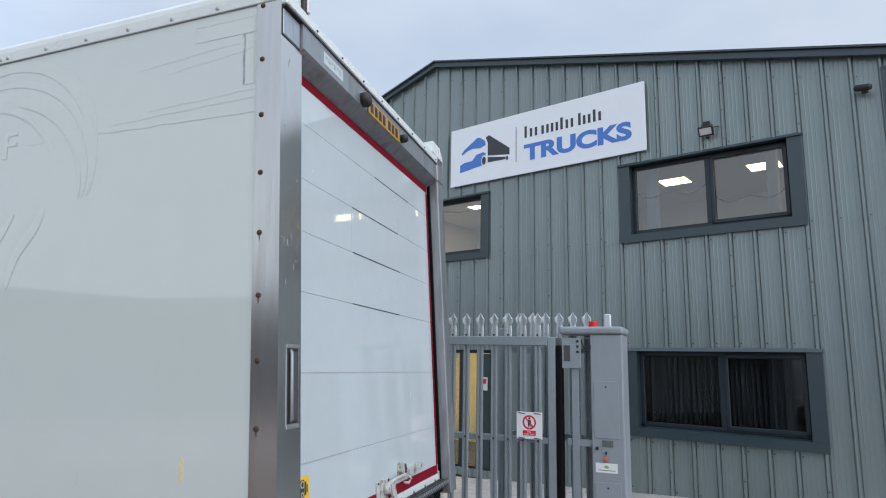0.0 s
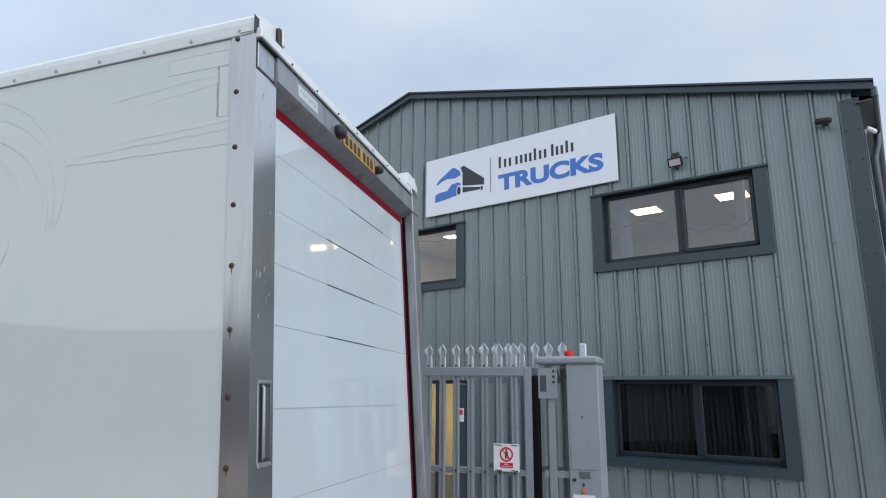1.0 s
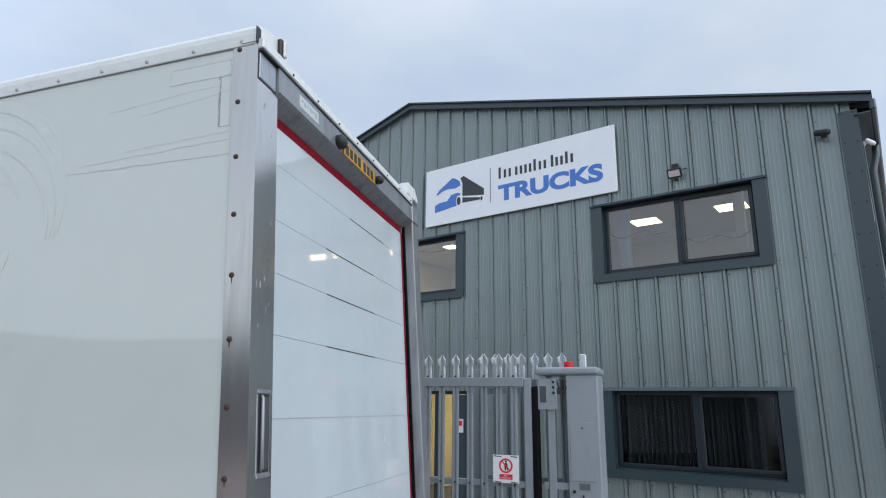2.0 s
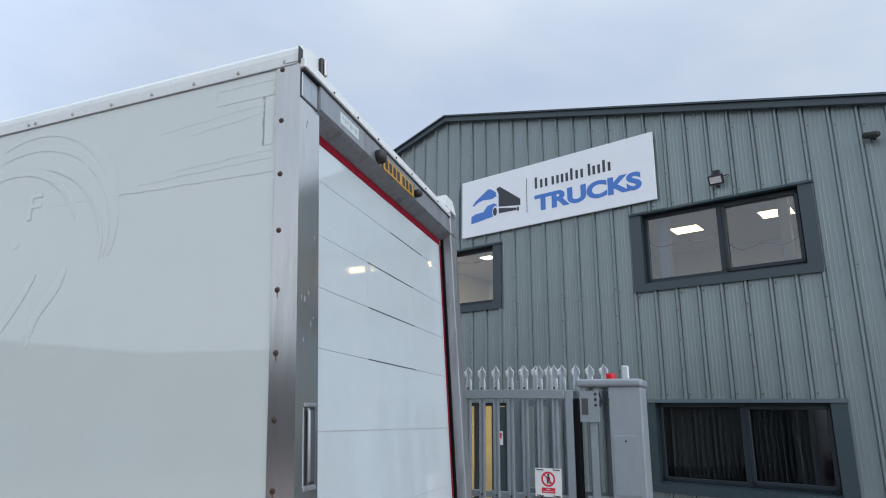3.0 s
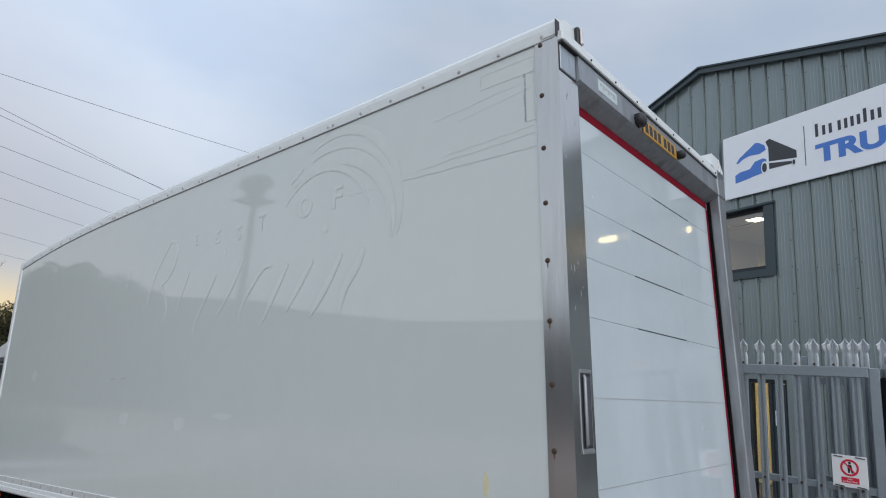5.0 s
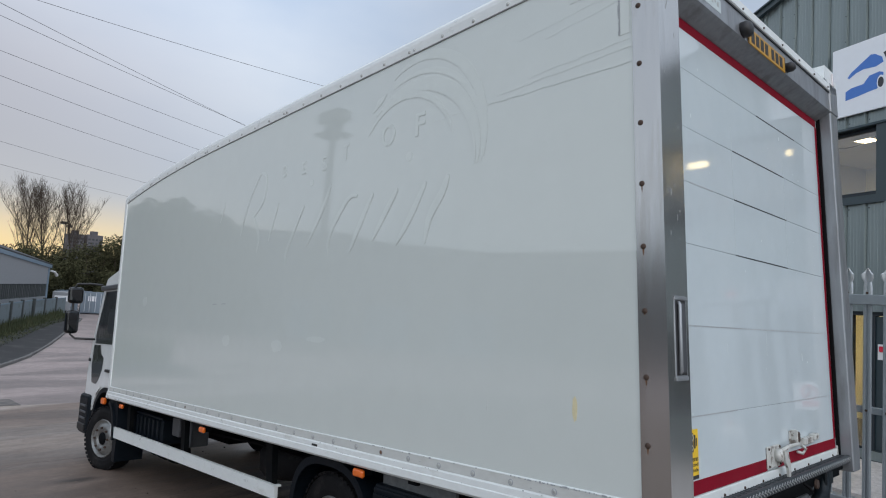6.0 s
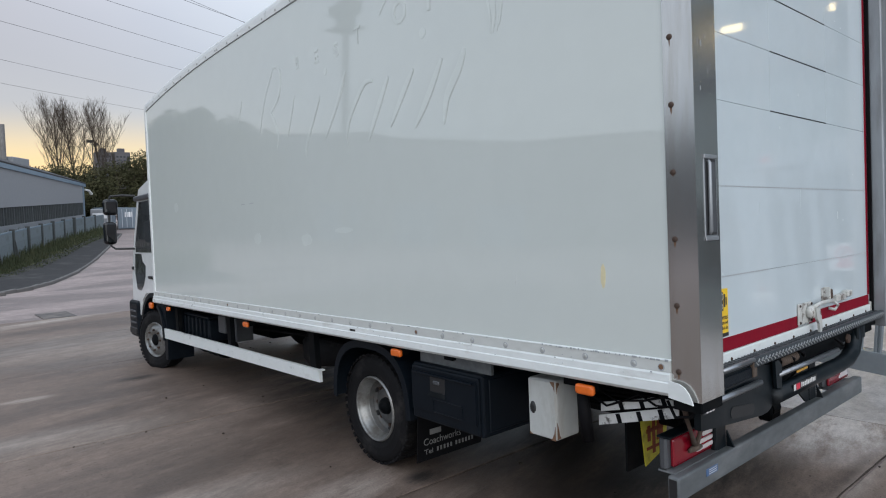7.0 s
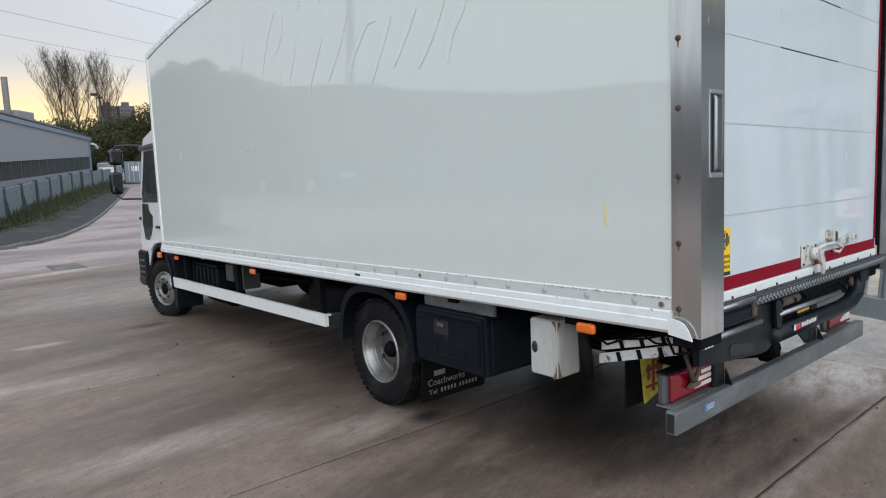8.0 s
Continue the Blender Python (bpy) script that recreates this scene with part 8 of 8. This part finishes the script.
# ---- trees ----
def bare_tree(x, y, height, seed, spread=1.0, lean=0.0, bias=0.0, fork=0.40, limb_count=10):
    r = random.Random(seed)
    t = thing("bare_tree", "tall bare winter tree with many fine upright twigs", "tree", Matrix.Translation((x, y, ground_z(x, y))), group="bare trees")
    limbs, twigs = bmesh.new(), bmesh.new()

    def reach(p0, dirv, ln, rad, n, bend, lift, target, sides):
        """One shoot that wavers and turns slowly upwards; gives back its points."""
        pts, rs, q, d = [p0], [rad], p0.copy(), dirv.normalized()
        for i in range(n):
            d = (d + Vector((r.uniform(-1, 1), r.uniform(-1, 1), 0)) * bend + Vector((0, 0, lift))).normalized()
            q = q + d * (ln / n)
            pts.append(q.copy())
            rs.append(max(0.007, rad * (1 - 0.88 * (i + 1) / n)))
        tube(target, pts, rs, sides, cap=False)
        return pts

    def side_of(spread_out):
        a = r.uniform(0, 6.283)
        return Vector((math.cos(a) * spread_out, math.sin(a) * spread_out, 1.0))

    stem = reach(Vector((0, 0, -0.3)), Vector((r.uniform(-0.03, 0.03), lean, 1)), height * 0.97, 0.13, 16, 0.045, 0.012, limbs, 7)
    axes = [stem[int(16 * fork):]]
    for k in range(limb_count):
        f = 16 * (fork + (0.80 - fork) * (k / limb_count) ** 1.3) + r.uniform(-0.2, 0.2)
        i0 = min(14, int(f))
        base = stem[i0].lerp(stem[i0 + 1], f - i0)
        a = 2.4 * k + r.uniform(-0.4, 0.4)
        tilt = r.uniform(0.5, 1.1) * spread * (1.35 - 0.7 * k / limb_count)
        ln = (height - base.z) * r.uniform(0.66, 0.92)
        axes.append(reach(base, Vector((math.cos(a) * tilt, math.sin(a) * tilt + bias, 1)), ln, 0.070 * (1.1 - 0.04 * f), 12, 0.075, 0.05, limbs, 5))
    for axis in axes:
        n = max(12, int(26 * len(axis) / 13))
        for j in range(n):
            g = (j + r.random()) / n
            f = 1.2 + (len(axis) - 2.21) * g
            i0 = int(f)
            start = axis[i0].lerp(axis[i0 + 1], f - i0)
            along_axis = (axis[i0 + 1] - axis[i0]).normalized()
            shoot = reach(start, along_axis * 0.6 + side_of(1.1), height * (0.05 + 0.15 * (1 - g)) * r.uniform(0.6, 1.2), 0.012, 6, 0.10, 0.06, twigs, 3)
            for _ in range(5):
                i1 = r.randint(1, 5)
                way = (shoot[i1 + 1] - shoot[i1]).normalized()
                reach(shoot[i1], way + side_of(1.0) * 0.8, height * r.uniform(0.025, 0.06), 0.0075, 3, 0.12, 0.08, twigs, 3)

    part("trunk", limbs, "bark", t)
    part("crown", twigs, "bark", t)
    return t


bare_tree(-92.7, 12.9, 16.8, 3, 0.52, -0.08, -0.12, 0.30, 13)
bare_tree(-92.4, 14.4, 16.6, 7, 0.52, 0.0, 0.0, 0.32, 14)
bare_tree(-91.9, 17.2, 16.6, 12, 0.48, 0.0, 0.04, 0.32, 14)


def bush_tree(x, y, height, width, seed, material="evergreen", leaves=2600, size=0.30):
    r = random.Random(seed)
    t = thing("evergreen_tree", "dark dense scrubby tree with an uneven crown", "tree", Matrix.Translation((x, y, ground_z(x, y))), group="dark scrub trees")
    bm = bmesh.new()
    for k in range(4):
        a = 1.6 * k + r.random()
        tube(bm, [(0.2 * math.cos(a), 0.2 * math.sin(a), 0), (0.10 * width * math.cos(a), 0.10 * width * math.sin(a), height * 0.4), (0.28 * width * math.cos(a), 0.28 * width * math.sin(a), height * 0.8)], [0.18, 0.11, 0.03], 6)
    part("trunk", bm, "bark", t)
    lumps = [(Vector((r.uniform(-0.4, 0.4) * width, r.uniform(-0.4, 0.4) * width, height * r.uniform(0.2, 0.86))), width * r.uniform(0.16, 0.30)) for _ in range(22)]
    bm = bmesh.new()
    for _ in range(leaves):
        c, rad = r.choice(lumps)
        v = Vector((r.gauss(0, 1), r.gauss(0, 1), r.gauss(0, 1))).normalized()
        p = c + v * rad * r.uniform(0.7, 1.12)
        n = (v + Vector((r.uniform(-1, 1), r.uniform(-1, 1), r.uniform(-1, 1))) * 0.8).normalized()
        u1 = n.orthogonal().normalized()
        u2 = n.cross(u1)
        s = size * r.uniform(0.5, 1.2)
        q = [bm.verts.new(p + u1 * s * a + u2 * s * b) for a, b in ((-0.5, 0), (0, -0.35), (0.6, 0), (0, 0.35))]
        bm.faces.new(q)
    part("crown", bm, material, t)
    return t


rng = random.Random(40)
for i, (x, y, h, w) in enumerate(((-86, 9.5, 7.4, 5.5), (-87, 13.0, 8.6, 6), (-88, 16.0, 8.0, 6), (-86, 18.6, 8.2, 5.5), (-84, 20.6, 10.6, 5.5), (-85, 23.6, 10.4, 6), (-90, 28.0, 9.5, 8), (-90, 14.6, 7.4, 6), (-92, 6.5, 4.2, 6), (-89, 22.0, 9.5, 6), (-82, 12.0, 4.6, 5), (-81, 20.5, 5.5, 5), (-100, 1.0, 6.5, 9), (-88, 33.0, 9.0, 9))):
    bush_tree(x, y, h, w, 60 + i, leaves=9500, size=0.27)

# tower blocks on the skyline
for x, y, h, w in ((-547, 113.5, 40, 10.5), (-547, 126.5, 40.5, 11)):
    t = thing("tower_block", "distant grey-brown tower block with rows of windows", "tower block", Matrix.Translation((x, y, -6)), group="tower blocks")
    part("wall", boxed(-6, 6, -w / 2, w / 2, 0, h, 0.2), "tower_wall", t)
    part("lift_house", boxed(-3, 3, -w / 5, w / 5, h, h + 3), "tower_wall", t)
    for k in range(int(h / 2.9)):
        for j in range(4):
            part("window", boxed(6.0, 6.1, -w / 2 + w * (0.08 + 0.23 * j), -w / 2 + w * (0.22 + 0.23 * j), 1.2 + 2.9 * k, 2.6 + 2.9 * k), "shed_glass", t)
mast = thing("lamp_mast", "slim floodlight mast beside the trees", "mast", Matrix.Translation((-95.0, 16.7, -2.5)))
bm = bmesh.new()
tube(bm, [(0, 0, 0), (0, 0, 11.5)], [0.11, 0.06], 8)
part("pole", bm, "fence_post", mast)
part("lamp_head", boxed(-0.35, 0.35, -0.60, 0.12, 11.25, 11.6, 0.04), "fence_post", mast)
part("lamp_head", boxed(-0.35, 0.35, 0.18, 0.75, 10.9, 11.2, 0.04), "fence_post", mast)

# ---- overhead lines: seven wires high over the yard ----
EYE0 = Vector((1.156, -2.459, 1.913))
wires = thing("overhead_lines", "thin overhead power lines crossing the sky", "power lines")
for a0, e0, a1, e1, h in ((82.4, 18.16, 67.0, 14.31, 24), (74.9, 19.89, 60.35, 18.37, 26), (84.3, 16.19, 68.1, 12.9, 23), (84.2, 14.43, 69.6, 11.39, 22), (84.1, 12.43, 71.3, 10.01, 21), (83.9, 9.70, 73.4, 8.04, 20), (83.8, 8.01, 74.6, 6.74, 18), (81.0, 18.52, 66.5, 14.13, 24.2)):
    p = [EYE0 + Vector((-math.sin(radians(a)), math.cos(radians(a)), 0)) * ((h - EYE0.z) / math.tan(radians(e))) for a, e in ((a0, e0), (a1, e1))]
    for q in p:
        q.z = h
    along_v = p[1] - p[0]
    bm = bmesh.new()
    pts = []
    for k in range(21):
        f = -1.6 + 4.2 * k / 20
        q = p[0] + along_v * f
        q.z += 0.25 * (f - 0.5) ** 2 - 0.06
        pts.append(q)
    tube(bm, pts, 0.022, 5)
    part("wire", bm, "wire", wires)

# ---- what stands behind the camera, across the yard ----
OPP = Matrix.Translation((-30.9, -35.9, -2.6)) @ Matrix.Rotation(math.atan2(12.0, -21.8), 4, "Z")
far_shed = thing("opposite_warehouse", "long dark grey warehouse across the yard", "warehouse", OPP)
bm = bmesh.new()
prism(bm, [(0, -0.5), (25.5, -1.0), (25.5, 10.4), (16.0, 10.4), (15.4, 9.6), (0, 8.8)], 12.0)
part("wall", bm, "opposite_wall", far_shed)
bm = bmesh.new()
prism(bm, [(-0.3, 8.8), (15.4, 9.6), (15.4, 9.85), (-0.3, 9.05)], 12.4, Matrix.Translation((0, -0.2, 0)))
part("roof", bm, "shed_roof", far_shed)
for i in range(3):
    part("loading_door", boxed(2 + 7.5 * i, 6 + 7.5 * i, -0.1, 0.0, 0.0, 4.2), "shed_blue", far_shed)
low_shed = thing("opposite_store", "lower grey store building across the yard", "warehouse")
part("wall", boxed(-37.0, 3.0, -52.0, -40.0, -3.0, 7.0), "opposite_wall", low_shed)
part("roof", boxed(-37.3, 3.3, -52.3, -39.7, 7.0, 7.3), "shed_roof", low_shed)
part("annexe", boxed(3.0, 46.0, -50.0, -41.0, -1.0, 4.6), "opposite_wall", low_shed)
part("annexe_roof", boxed(3.3, 46.3, -50.3, -40.7, 4.6, 4.9), "shed_roof", low_shed)
BANK = ((84.0, 6.3), (73.8, 6.8), (70.8, 7.8), (69.6, 8.0), (68.2, 7.4), (66.8, 6.8), (65.4, 5.9), (63.7, 4.8), (60.0, 4.4))   # bearing and height in degrees of the skyline across the yard
for i in range(29):
    az = 83.2 - 0.76 * i
    el = next(e0 + (e1 - e0) * (a0 - az) / (a0 - a1) for (a0, e0), (a1, e1) in zip(BANK, BANK[1:]) if a1 - 1 <= az <= a0)
    dist = 62 + 3.0 * (i % 3)
    h = (dist * math.tan(radians(el)) + 3.9 - 1.2) / 0.9
    x, y = 1.2 - dist * math.sin(radians(az)), 2.45 - dist * math.cos(radians(az))
    bush_tree(x, y, h, 5.0, 90 + i, leaves=2000, size=0.7)
col = thing("lamp_column", "tall yard lamp column with a cluster of floodlights", "lamp column", Matrix.Translation((-37.2, -21.0, ground_z(-37.2, -21.0))))
bm = bmesh.new()
tube(bm, [(0, 0, 0), (0, 0, 17.6)], [0.32, 0.22], 10)
part("pole", bm, "fence_post", col, smooth=True)
part("platform", boxed(-1.3, 1.3, -0.9, 0.9, 15.6, 15.75, 0.03), "fence_post", col)
for xx in (-1.0, -0.3, 0.4, 1.05):
    part("lamp_head", boxed(xx - 0.30, xx + 0.30, -0.5, 0.6, 16.3 + 0.3 * abs(xx), 17.4, 0.06), "fence_post", col)
part("head_frame", boxed(-0.5, 0.5, -0.5, 0.5, 15.75, 17.5, 0.04), "fence_post", col)

# ---- yard slabs, concrete apron and small litter ----
yard = tagged(new("yard_slabs"), "brownish stained, damp concrete slabs of the yard, with some shade painted in", "yard", kind="structure")
cache = {}
rng = random.Random(9)
XJ = [-16.2, -12.6, -9.0, -4.87, -2.03, -0.06, 4.6, 9.2, 13.8]
YJ = [-12.5, -5.6, 3.55, 10.0]


def yard_z(x, y):
    return 0.0708 * x - 0.0102 * y + dip(x)


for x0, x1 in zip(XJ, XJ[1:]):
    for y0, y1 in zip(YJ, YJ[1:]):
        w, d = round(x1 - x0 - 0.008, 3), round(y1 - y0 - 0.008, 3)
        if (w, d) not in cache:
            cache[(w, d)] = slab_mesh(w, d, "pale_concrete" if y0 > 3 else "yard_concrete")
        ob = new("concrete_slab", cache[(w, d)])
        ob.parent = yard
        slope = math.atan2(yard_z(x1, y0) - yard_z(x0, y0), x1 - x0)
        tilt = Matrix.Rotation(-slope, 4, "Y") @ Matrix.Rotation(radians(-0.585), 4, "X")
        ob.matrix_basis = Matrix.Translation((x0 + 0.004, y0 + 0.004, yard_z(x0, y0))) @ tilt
joint = bmesh.new()
for x in XJ:
    if x == -0.06:
        row = []
        for k in range(181):
            y = YJ[0] + (YJ[-1] - YJ[0]) * k / 180
            mid = x + 0.004 * math.sin(y * 2.3) + rng.uniform(-0.002, 0.002)
            row.append([joint.verts.new((mid + dx, y, yard_z(mid + dx, y) + 0.0015)) for dx in (-rng.uniform(0.003, 0.010), rng.uniform(0.003, 0.008))])
        for a, b in zip(row, row[1:]):
            joint.faces.new((a[0], a[1], b[1], b[0]))
        continue
    v = [joint.verts.new((x + dx, y, yard_z(x + dx, y) - 0.004)) for y in (YJ[0], YJ[-1]) for dx in (-0.0018, 0.0018)]
    joint.faces.new((v[0], v[1], v[3], v[2]))
for y in YJ:
    for x0, x1 in zip(XJ, XJ[1:]):
        v = [joint.verts.new((x, y + dy, yard_z(x, y + dy) - 0.004)) for x in (x0, x1) for dy in (-0.006, 0.006)]
        joint.faces.new((v[0], v[1], v[3], v[2]))
part("joint_filler", joint, "mud", yard)
apron = bmesh.new()
box(apron, -9.0, 2.6, -2.4, 0.0, -0.25, 0.0)
ob = part("apron_slab", apron, "pale_concrete", yard, "pale concrete apron along the warehouse", m=FACADE @ Matrix.Rotation(radians(-3.2), 4, "Y") @ Matrix.Translation((0, 0, 0.13)))
litter = bmesh.new()
for _ in range(130):
    x, y = rng.uniform(-9, 2.5), rng.uniform(-2.6, 3.4)
    z = yard_z(x, y)
    s = 0.0025 + 0.011 * rng.random() ** 4
    box(litter, x - s, x + s * rng.uniform(0.5, 1.4), y - s, y + s, z - 0.002, z + s * 1.1, s * 0.3, Matrix.Identity(4))
tagged(solid("yard_grit", litter, "mud", "scattered dark stones and bits of dirt on the concrete", "grit"), kind="stuff")
cover = thing("manhole_cover", "dark iron manhole cover set in the road", "manhole cover", TRUCK @ Matrix.Translation((-17.0, 0.15, 0.0)))
part("lid", boxed(-0.75, 0.75, -0.35, 0.35, -0.02, 0.008, 0.003), "drain_iron", cover)
